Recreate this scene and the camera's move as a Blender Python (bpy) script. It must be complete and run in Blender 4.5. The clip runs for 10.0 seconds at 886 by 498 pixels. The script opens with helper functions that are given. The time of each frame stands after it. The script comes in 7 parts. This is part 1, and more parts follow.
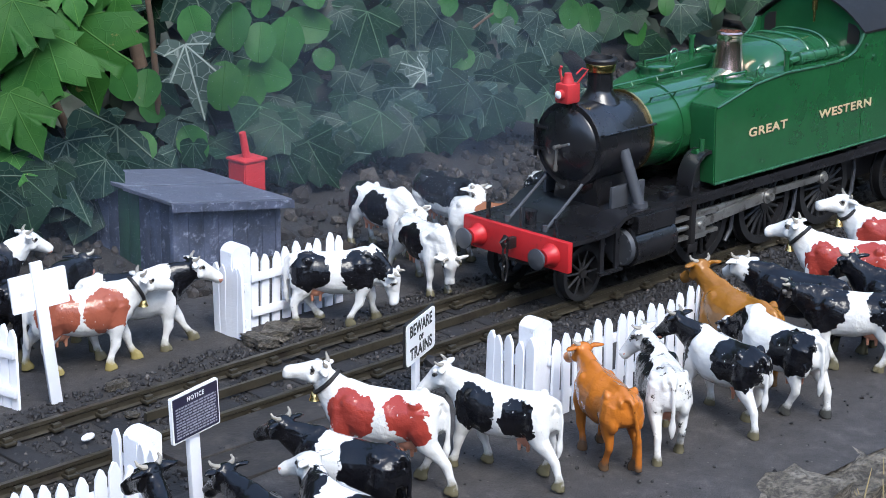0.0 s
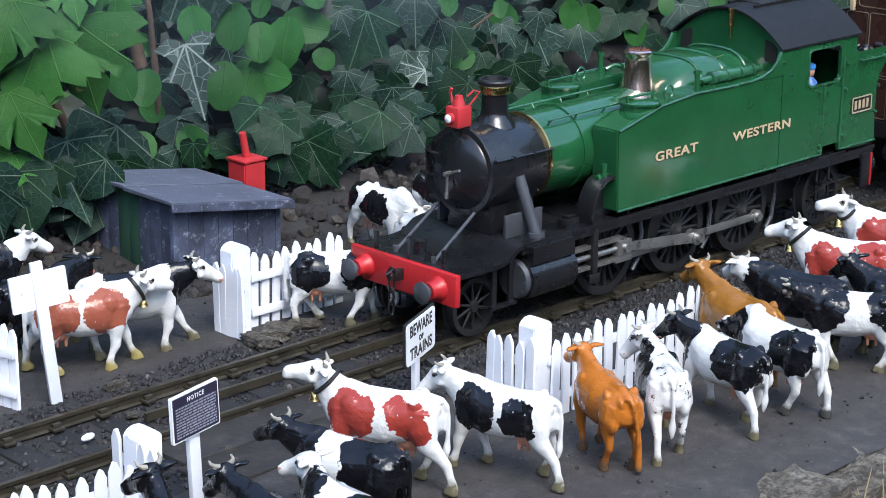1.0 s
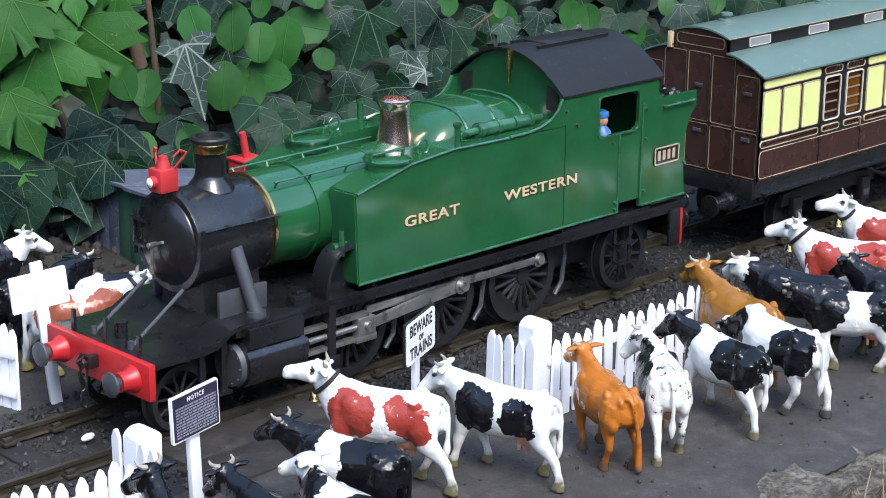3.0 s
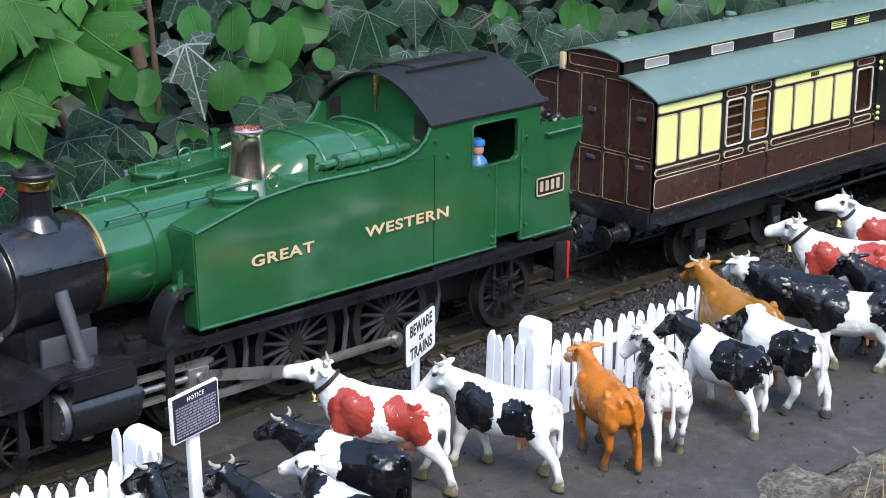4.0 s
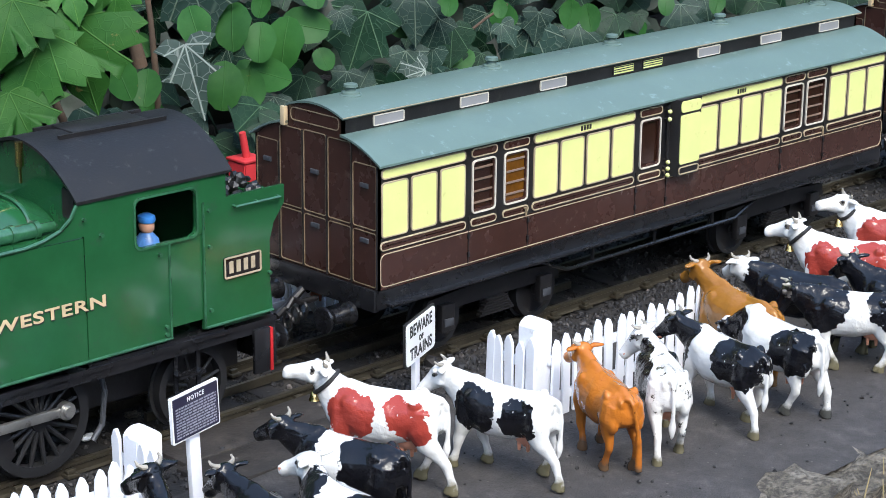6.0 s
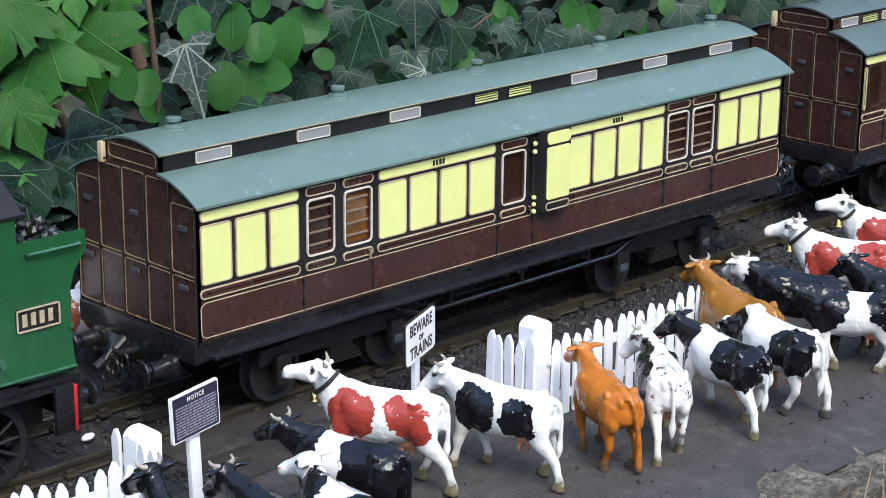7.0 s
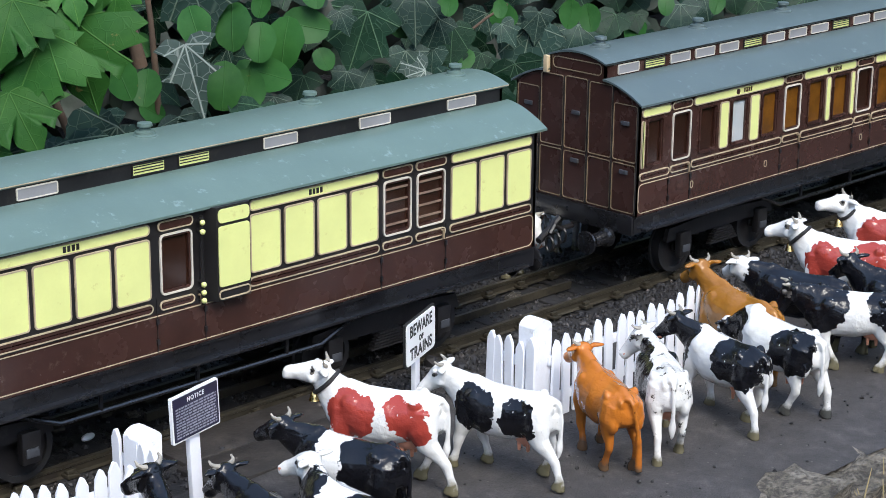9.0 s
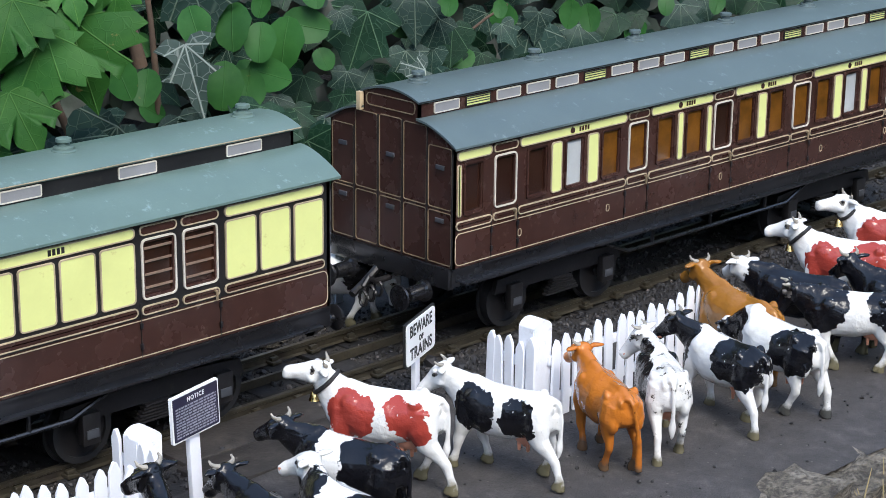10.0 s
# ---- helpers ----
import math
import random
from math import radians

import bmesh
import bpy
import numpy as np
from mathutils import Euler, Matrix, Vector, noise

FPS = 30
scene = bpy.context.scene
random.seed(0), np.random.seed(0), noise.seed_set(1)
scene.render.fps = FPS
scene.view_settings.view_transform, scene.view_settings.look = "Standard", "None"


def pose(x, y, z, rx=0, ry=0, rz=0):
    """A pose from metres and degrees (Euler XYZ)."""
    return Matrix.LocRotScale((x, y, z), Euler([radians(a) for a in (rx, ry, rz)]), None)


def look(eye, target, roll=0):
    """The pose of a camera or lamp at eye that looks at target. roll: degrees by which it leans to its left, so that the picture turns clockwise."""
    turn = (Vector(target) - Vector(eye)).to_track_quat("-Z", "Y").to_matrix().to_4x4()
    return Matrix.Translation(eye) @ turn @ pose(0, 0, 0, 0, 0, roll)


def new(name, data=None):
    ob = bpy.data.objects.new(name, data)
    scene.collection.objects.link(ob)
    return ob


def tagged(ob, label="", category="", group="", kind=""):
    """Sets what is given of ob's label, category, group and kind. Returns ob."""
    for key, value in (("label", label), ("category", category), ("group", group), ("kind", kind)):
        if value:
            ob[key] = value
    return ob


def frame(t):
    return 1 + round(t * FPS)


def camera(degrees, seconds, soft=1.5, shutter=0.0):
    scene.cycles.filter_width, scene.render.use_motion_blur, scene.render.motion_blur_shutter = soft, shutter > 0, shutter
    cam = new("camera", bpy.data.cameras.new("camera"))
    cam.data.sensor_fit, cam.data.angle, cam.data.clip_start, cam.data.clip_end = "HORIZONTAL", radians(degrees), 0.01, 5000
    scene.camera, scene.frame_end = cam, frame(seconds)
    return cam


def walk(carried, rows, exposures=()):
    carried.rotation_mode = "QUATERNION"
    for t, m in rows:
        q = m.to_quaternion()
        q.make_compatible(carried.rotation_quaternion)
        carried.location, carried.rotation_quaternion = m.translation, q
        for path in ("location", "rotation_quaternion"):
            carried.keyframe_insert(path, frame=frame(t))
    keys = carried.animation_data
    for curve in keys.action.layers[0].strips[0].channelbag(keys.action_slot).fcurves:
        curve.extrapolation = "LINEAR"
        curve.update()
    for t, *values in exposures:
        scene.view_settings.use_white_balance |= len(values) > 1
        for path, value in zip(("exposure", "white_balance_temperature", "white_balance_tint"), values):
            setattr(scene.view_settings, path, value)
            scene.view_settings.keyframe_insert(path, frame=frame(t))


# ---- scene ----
S = 0.001  # things are drawn in millimetres and scaled to metres

# ---- camera: it stands still ----
EYE = (-0.65298, -0.67179, 0.32530)
YAW, PITCH = radians(45.022), radians(16.832)
AIM = (EYE[0] + math.sin(YAW) * math.cos(PITCH), EYE[1] + math.cos(YAW) * math.cos(PITCH), EYE[2] - math.sin(PITCH))
cam = camera(25.30, 10.0, soft=0.62)
STAND = look(EYE, AIM, 0.66)
walk(cam, [(0.0, STAND), (10.0, STAND)], [(0.0, 1.68, 6350, 7), (2.5, 1.82, 6400, 6), (4.5, 1.93, 6600, 6), (5.5, 1.93, 6600, 6), (7.5, 1.70, 6600, 6), (10.0, 1.65, 6600, 7)])

# ---- light: a bright, mostly shaded garden ----
world = bpy.data.worlds.new("sky")
scene.world = world
world.use_nodes = True
wn = world.node_tree
sky = wn.nodes.new("ShaderNodeTexSky")
sky.sky_type = "NISHITA"
sky.sun_disc = False
sky.sun_elevation, sky.sun_rotation = radians(52), radians(200)
sky.air_density, sky.dust_density, sky.ozone_density = 1.0, 1.2, 1.0
bg = wn.nodes["Background"]
bg.inputs["Strength"].default_value = 0.15
wn.links.new(sky.outputs[0], bg.inputs[0])
sun_data = bpy.data.lights.new("sun", "SUN")
sun_data.energy, sun_data.angle, sun_data.color = 1.0, radians(26), (1.0, 0.97, 0.93)
sun = new("sun", sun_data)
sun.matrix_world = look((-1.0, -2.6, 3.6), (0.1, 0.0, 0.0))

# ---- helpers of this scene ----


def box(bm, x0, x1, y0, y1, z0, z1, bev=0.0):
    r = bmesh.ops.create_cube(bm, size=1.0, matrix=Matrix.Translation(((x0 + x1) / 2, (y0 + y1) / 2, (z0 + z1) / 2)) @ Matrix.Diagonal((abs(x1 - x0), abs(y1 - y0), abs(z1 - z0), 1)))
    if bev:
        edges = list({e for v in r["verts"] for e in v.link_edges})
        bmesh.ops.bevel(bm, geom=edges, offset=bev, segments=2, affect="EDGES", profile=0.5)


def cyl(bm, p0, p1, r0, r1=None, n=24):
    """A capped round bar from p0 to p1."""
    p0, p1 = Vector(p0), Vector(p1)
    m = Matrix.Translation((p0 + p1) / 2) @ (p1 - p0).to_track_quat("Z", "Y").to_matrix().to_4x4()
    bmesh.ops.create_cone(bm, cap_ends=True, segments=n, radius1=r0, radius2=r0 if r1 is None else r1, depth=(p1 - p0).length, matrix=m)


def lathe(bm, profile, m=None, n=32):
    """Rings (radius, height) about the Z axis, joined; closed at the ends."""
    m = m or Matrix()
    rings = []
    for r, z in profile:
        rings.append([bm.verts.new(m @ Vector((r * math.cos(2 * math.pi * i / n), r * math.sin(2 * math.pi * i / n), z))) for i in range(n)])
    for a, b in zip(rings, rings[1:]):
        for i in range(n):
            bm.faces.new((a[i], a[(i + 1) % n], b[(i + 1) % n], b[i]))
    bm.faces.new(list(reversed(rings[0])))
    bm.faces.new(rings[-1])


def ring(bm, r_in, r_out, y0, y1, cx=0.0, cz=0.0, n=40):
    """A flat ring about the Y axis, with depth."""
    loops = []
    for r, y in ((r_in, y0), (r_out, y0), (r_out, y1), (r_in, y1)):
        loops.append([bm.verts.new((cx + r * math.cos(2 * math.pi * i / n), y, cz + r * math.sin(2 * math.pi * i / n))) for i in range(n)])
    for k in range(4):
        a, b = loops[k], loops[(k + 1) % 4]
        for i in range(n):
            bm.faces.new((a[i], a[(i + 1) % n], b[(i + 1) % n], b[i]))


def prism(bm, poly, a, b, axis="y"):
    """A polygon with depth. axis y: (x, z) points; x: (y, z) points; z: (x, y) points."""
    put = {"y": lambda p, d: (p[0], d, p[1]), "x": lambda p, d: (d, p[0], p[1]), "z": lambda p, d: (p[0], p[1], d)}[axis]
    lo = [bm.verts.new(put(p, a)) for p in poly]
    hi = [bm.verts.new(put(p, b)) for p in poly]
    n = len(poly)
    bm.faces.new(lo)
    bm.faces.new(list(reversed(hi)))
    for i in range(n):
        bm.faces.new((lo[i], hi[i], hi[(i + 1) % n], lo[(i + 1) % n]))


def tube(bm, pts, r, n=8, r_end=None):
    """A bent round rod through pts."""
    pts = [Vector(p) for p in pts]
    loops = []
    for i, p in enumerate(pts):
        d = (pts[min(i + 1, len(pts) - 1)] - pts[max(i - 1, 0)]).normalized()
        side = d.cross(Vector((0.13, 0.21, 0.97)))
        side = side.normalized() if side.length > 1e-4 else Vector((1, 0, 0))
        up = d.cross(side)
        q = r if r_end is None else r + (r_end - r) * i / (len(pts) - 1)
        loops.append([bm.verts.new(p + q * (math.cos(2 * math.pi * k / n) * side + math.sin(2 * math.pi * k / n) * up)) for k in range(n)])
    for a, b in zip(loops, loops[1:]):
        for k in range(n):
            bm.faces.new((a[k], a[(k + 1) % n], b[(k + 1) % n], b[k]))
    bm.faces.new(list(reversed(loops[0])))
    bm.faces.new(loops[-1])


def round_rect(x0, x1, z0, z1, r, n=4):
    pts = []
    for cx, cz, a0 in ((x1 - r, z1 - r, 0), (x0 + r, z1 - r, 90), (x0 + r, z0 + r, 180), (x1 - r, z0 + r, 270)):
        for i in range(n + 1):
            a = radians(a0 + 90 * i / n)
            pts.append((cx + r * math.cos(a), cz + r * math.sin(a)))
    return pts


def frame_ring(bm, x0, x1, z0, z1, r, w, y0, y1, axis="y"):
    """A rounded rectangular frame of width w, with depth."""
    put = {"y": lambda p, d: (p[0], d, p[1]), "x": lambda p, d: (d, p[0], p[1])}[axis]
    outer = round_rect(x0, x1, z0, z1, r)
    inner = round_rect(x0 + w, x1 - w, z0 + w, z1 - w, max(r - w, 0.15))
    n = len(outer)
    loops = [[bm.verts.new(put(p, d)) for p in q] for q, d in ((inner, y0), (outer, y0), (outer, y1), (inner, y1))]
    for k in range(4):
        a, b = loops[k], loops[(k + 1) % 4]
        for i in range(n):
            bm.faces.new((a[i], a[(i + 1) % n], b[(i + 1) % n], b[i]))


def mesh_of(bm, name, material, smooth=True, scale=S):
    bmesh.ops.recalc_face_normals(bm, faces=bm.faces)
    if scale != 1:
        bmesh.ops.scale(bm, vec=(scale, scale, scale), verts=bm.verts)
    me = bpy.data.meshes.new(name)
    bm.to_mesh(me)
    bm.free()
    if material:
        me.materials.append(material)
    if smooth:
        me.polygons.foreach_set("use_smooth", [True] * len(me.polygons))
        me.set_sharp_from_angle(angle=radians(38))
    return me


def part(name, bm, material, parent, label="", scale=S):
    ob = new(name, mesh_of(bm, name, material, scale=scale))
    ob.parent = parent
    if label:
        tagged(ob, label)
    return ob


def thing(name, label, category, m=None, group="", kind=""):
    """An Empty at a thing's base."""
    ob = new(name)
    ob.empty_display_size = 0.02
    if m is not None:
        ob.matrix_basis = m
    return tagged(ob, label, category, group, kind)


def solid(name, bm, material, label, category="", group="", kind="", m=None, scale=S):
    ob = new(name, mesh_of(bm, name, material, scale=scale))
    if m is not None:
        ob.matrix_basis = m
    return tagged(ob, label, category, group, kind)


def words(text, size, depth, material, parent, name, m, label="", spacing=1.0, width=0.0, bold=0.0):
    cu = bpy.data.curves.new(name, "FONT")
    cu.body, cu.size, cu.extrude, cu.align_x, cu.align_y, cu.space_character = text, size * S, depth * S, "CENTER", "CENTER", spacing
    cu.offset = bold * S
    tmp = bpy.data.objects.new(name, cu)
    scene.collection.objects.link(tmp)
    me = bpy.data.meshes.new_from_object(tmp.evaluated_get(bpy.context.evaluated_depsgraph_get()))
    bpy.data.objects.remove(tmp)
    me.materials.clear()
    me.materials.append(material)
    if width:
        xs = [v.co.x for v in me.vertices]
        me.transform(Matrix.Diagonal((width * S / (max(xs) - min(xs)), 1, 1, 1)))
    ob = new(name, me)
    ob.parent = parent
    ob.matrix_basis = m
    if label:
        tagged(ob, label)
    return ob


# ---- materials ----


def nodes_of(name):
    m = bpy.data.materials.new(name)
    m.use_nodes = True
    return m, m.node_tree.nodes, m.node_tree.links, m.node_tree.nodes["Principled BSDF"]


def noise_node(N, L, coord, scale, detail=4.0, rough=0.55):
    n = N.new("ShaderNodeTexNoise")
    n.inputs["Scale"].default_value, n.inputs["Detail"].default_value, n.inputs["Roughness"].default_value = scale, detail, rough
    L.new(coord, n.inputs["Vector"])
    return n


def mix_node(N, L, fac, a, b, mode="MIX"):
    x = N.new("ShaderNodeMix")
    x.data_type, x.blend_type = "RGBA", mode
    for sock, v in ((x.inputs["Factor"], fac), (x.inputs["A"], a), (x.inputs["B"], b)):
        if hasattr(v, "links"):
            L.new(v, sock)
        elif isinstance(v, tuple):
            sock.default_value = (*v[:3], 1)
        else:
            sock.default_value = v
    return x.outputs["Result"]


def ramp_node(N, L, fac, stops):
    r = N.new("ShaderNodeValToRGB")
    r.color_ramp.elements[0].position, r.color_ramp.elements[1].position = stops[0][0], stops[-1][0]
    r.color_ramp.elements[0].color = (*stops[0][1], 1)
    r.color_ramp.elements[1].color = (*stops[-1][1], 1)
    for p, c in stops[1:-1]:
        r.color_ramp.elements.new(p).color = (*c, 1)
    L.new(fac, r.inputs[0])
    return r.outputs[0]


def grey(v):
    return (v, v, v)


def paint(name, colour, rough=0.4, metal=0.0, vary=0.25, grain=900.0, patch=60.0, bump=0.15, dirt=None, dirt_amount=0.0, spec=0.5, coat=0.0, random_tint=0.0):
    """A worn surface: two scales of variation, fine relief, and dirt patches."""
    m, N, L, P = nodes_of(name)
    co = N.new("ShaderNodeTexCoord").outputs["Object"]
    big, fine = noise_node(N, L, co, patch, 5), noise_node(N, L, co, grain, 3)
    dark = tuple(c * (1 - vary) for c in colour)
    light = tuple(min(1, c * (1 + vary * 0.6)) for c in colour)
    c = mix_node(N, L, ramp_node(N, L, big.outputs[0], [(0.3, grey(0)), (0.7, grey(1))]), dark, light)
    c = mix_node(N, L, ramp_node(N, L, fine.outputs[0], [(0.35, grey(0.0)), (0.75, grey(0.35))]), c, dark)
    if random_tint:
        info = N.new("ShaderNodeObjectInfo")
        hsv = N.new("ShaderNodeHueSaturation")
        mp = N.new("ShaderNodeMapRange")
        mp.inputs["To Min"].default_value, mp.inputs["To Max"].default_value = 1 - random_tint, 1 + random_tint
        L.new(info.outputs["Random"], mp.inputs["Value"])
        L.new(mp.outputs[0], hsv.inputs["Value"])
        L.new(c, hsv.inputs["Color"])
        c = hsv.outputs[0]
    if dirt:
        spots = noise_node(N, L, co, patch * 2.3, 6, 0.7)
        c = mix_node(N, L, ramp_node(N, L, spots.outputs[0], [(0.62 - dirt_amount, grey(0)), (0.72 - dirt_amount * 0.6, grey(0.85))]), c, dirt)
    L.new(c, P.inputs["Base Color"])
    rr = N.new("ShaderNodeMapRange")
    rr.inputs["To Min"].default_value, rr.inputs["To Max"].default_value = max(0.03, rough * 0.75), min(1, rough * 1.3)
    L.new(big.outputs[0], rr.inputs["Value"])
    L.new(rr.outputs[0], P.inputs["Roughness"])
    P.inputs["Metallic"].default_value = metal
    P.inputs["Specular IOR Level"].default_value = spec
    P.inputs["Coat Weight"].default_value = coat
    P.inputs["Coat Roughness"].default_value = 0.08
    if bump:
        b = N.new("ShaderNodeBump")
        b.inputs["Strength"].default_value, b.inputs["Distance"].default_value = bump, 0.0006
        L.new(fine.outputs[0], b.inputs["Height"])
        L.new(b.outputs[0], P.inputs["Normal"])
    return m


GREEN = paint("green_enamel", (0.015, 0.09, 0.031), 0.16, vary=0.16, bump=0.05, dirt=(0.024, 0.07, 0.035), dirt_amount=0.03, grain=260, coat=0.5)
# lighter than GREEN: bright edge highlights of beading and bands, put into the colour
EDGE = paint("green_edge_highlight", (0.03, 0.115, 0.055), 0.18, vary=0.4, patch=160, bump=0.1, coat=0.5)
ROOFBLACK = paint("dull_black_roof", (0.011, 0.011, 0.012), 0.5, vary=0.3, patch=90, bump=0.2, dirt=(0.04, 0.04, 0.04), dirt_amount=0.03, spec=0.35)
BLACK = paint("black_paint", (0.011, 0.011, 0.013), 0.27, vary=0.3, bump=0.05, grain=300, dirt=(0.028, 0.027, 0.027), dirt_amount=0.03, spec=0.5, coat=0.3)
SOOT = paint("sooty_black", (0.013, 0.012, 0.013), 0.4, vary=0.3, bump=0.12, dirt=(0.028, 0.025, 0.023), dirt_amount=0.06)
GREYBLACK = paint("worn_tyre", (0.026, 0.026, 0.028), 0.4, 0.3, vary=0.35, bump=0.1)
RED = paint("red_enamel", (0.46, 0.018, 0.022), 0.38, vary=0.15, bump=0.05, dirt=(0.2, 0.02, 0.02), dirt_amount=0.04)
STEEL = paint("bright_steel", (0.42, 0.41, 0.39), 0.35, 0.85, vary=0.25, bump=0.08, dirt=(0.12, 0.11, 0.1), dirt_amount=0.08)
GREYMETAL = paint("grey_metal", (0.075, 0.08, 0.092), 0.45, 0.3, vary=0.25, bump=0.1)
BRASS = paint("brass", (0.72, 0.5, 0.2), 0.22, 1.0, vary=0.15, bump=0.03)
COPPER = paint("copper", (0.9, 0.62, 0.53), 0.2, 1.0, vary=0.1, bump=0.02)
GOLD = paint("gold_leaf_paint", (0.6, 0.46, 0.28), 0.45, 0.0, vary=0.15, bump=0.05)
DULLGOLD = paint("dull_gold_line", (0.24, 0.18, 0.11), 0.5, vary=0.3, bump=0.05)
CREAM = paint("cream_line", (0.46, 0.37, 0.25), 0.5, vary=0.25, bump=0.05, dirt=(0.3, 0.24, 0.16), dirt_amount=0.08)
LOUVRE = paint("faded_louvre", (0.22, 0.15, 0.11), 0.5, vary=0.3, bump=0.05)
WHITELINE = paint("white_line", (0.6, 0.55, 0.47), 0.5, vary=0.12, bump=0.05, dirt=(0.4, 0.36, 0.3), dirt_amount=0.05)
YELLOW = paint("primrose_enamel", (0.69, 0.72, 0.28), 0.32, vary=0.06, bump=0.03, dirt=(0.5, 0.45, 0.17), dirt_amount=0.01)
BROWN = paint("chocolate_enamel", (0.046, 0.02, 0.0155), 0.26, vary=0.22, bump=0.05, dirt=(0.085, 0.05, 0.04), dirt_amount=0.04)
ROOF = paint("grey_green_roof", (0.105, 0.158, 0.138), 0.33, vary=0.1, bump=0.06, dirt=(0.22, 0.3, 0.29), dirt_amount=0.02)
ROOF_GREY = paint("slate_grey_roof", (0.082, 0.112, 0.112), 0.36, vary=0.12, bump=0.06, dirt=(0.19, 0.24, 0.24), dirt_amount=0.02)
COAL = paint("coal", (0.012, 0.012, 0.013), 0.35, vary=0.4, bump=0.6, grain=500)
DARKHOLE = paint("dark_interior", (0.012, 0.009, 0.008), 0.7, vary=0.2)
AMBER = paint("amber_pane", (0.15, 0.058, 0.008), 0.12, vary=0.45, bump=0.0, patch=90, coat=0.3)
SMOKED = paint("dark_pane", (0.028, 0.011, 0.007), 0.14, vary=0.3, bump=0.0)
FROST = paint("frosted_pane", (0.42, 0.44, 0.44), 0.5, vary=0.15, bump=0.2)
BLINDGREY = paint("grey_blind", (0.25, 0.25, 0.26), 0.55, vary=0.12)
WHITEWOOD = paint("white_painted_wood", (0.80, 0.81, 0.86), 0.55, vary=0.08, bump=0.3, grain=700, dirt=(0.5, 0.48, 0.46), dirt_amount=0.0, random_tint=0.05)
BLUEGREY = paint("weathered_blue_grey_wood", (0.066, 0.078, 0.122), 0.75, vary=0.55, bump=0.5, grain=600, patch=90, dirt=(0.26, 0.28, 0.36), dirt_amount=0.06, random_tint=0.3)
GREENDOOR = paint("faded_green_wood", (0.02, 0.07, 0.04), 0.75, vary=0.4, bump=0.4)
SLATE = paint("slate_roof_board", (0.088, 0.098, 0.135), 0.7, vary=0.25, bump=0.4, dirt=(0.2, 0.22, 0.27), dirt_amount=0.05)
PRINT = paint("small_print", (0.3, 0.3, 0.36), 0.5, vary=0.2)
NAVY = paint("navy_board", (0.022, 0.02, 0.045), 0.4, vary=0.15, bump=0.05)
REDPLASTIC = paint("red_toy_enamel", (0.50, 0.03, 0.035), 0.5, vary=0.3, bump=0.05, dirt=(0.35, 0.04, 0.04), dirt_amount=0.05)
SIGNWHITE = paint("sign_white", (0.82, 0.82, 0.82), 0.4, vary=0.05, bump=0.03)
SIGNBLACK = paint("sign_black", (0.015, 0.015, 0.015), 0.5, vary=0.2)

# ---- the train ----
# distance run along the line, in millimetres, at each half second
RUN_T = (0, 0.5, 1, 1.5, 2, 2.5, 4, 4.5, 5, 5.5, 7, 7.5, 8, 8.5, 9, 9.5, 10)
RUN_S = (217.5, 179.2, 136.2, 94.7, 44.7, 0.0, -137.4, -180.0, -229.9, -281.5, -437.0, -484.0, -532.6, -579.1, -640.4, -702.2, -775.2)


def run_at(t):
    """The train's place on the line: a smooth curve through the table."""
    T, V = RUN_T, RUN_S
    i = max(0, min(len(T) - 2, sum(1 for q in T if q <= t) - 1))

    def slope(k):
        a, b = max(0, k - 1), min(len(T) - 1, k + 1)
        return (V[b] - V[a]) / (T[b] - T[a])

    h = T[i + 1] - T[i]
    u = (t - T[i]) / h
    m0, m1 = slope(i) * h, slope(i + 1) * h
    return (2 * u**3 - 3 * u**2 + 1) * V[i] + (u**3 - 2 * u**2 + u) * m0 + (-2 * u**3 + 3 * u**2) * V[i + 1] + (u**3 - u**2) * m1


STEPS = [i / 10 for i in range(101)]
ROLLERS = []  # (wheel, x, y, radius), all in millimetres in the vehicle's space


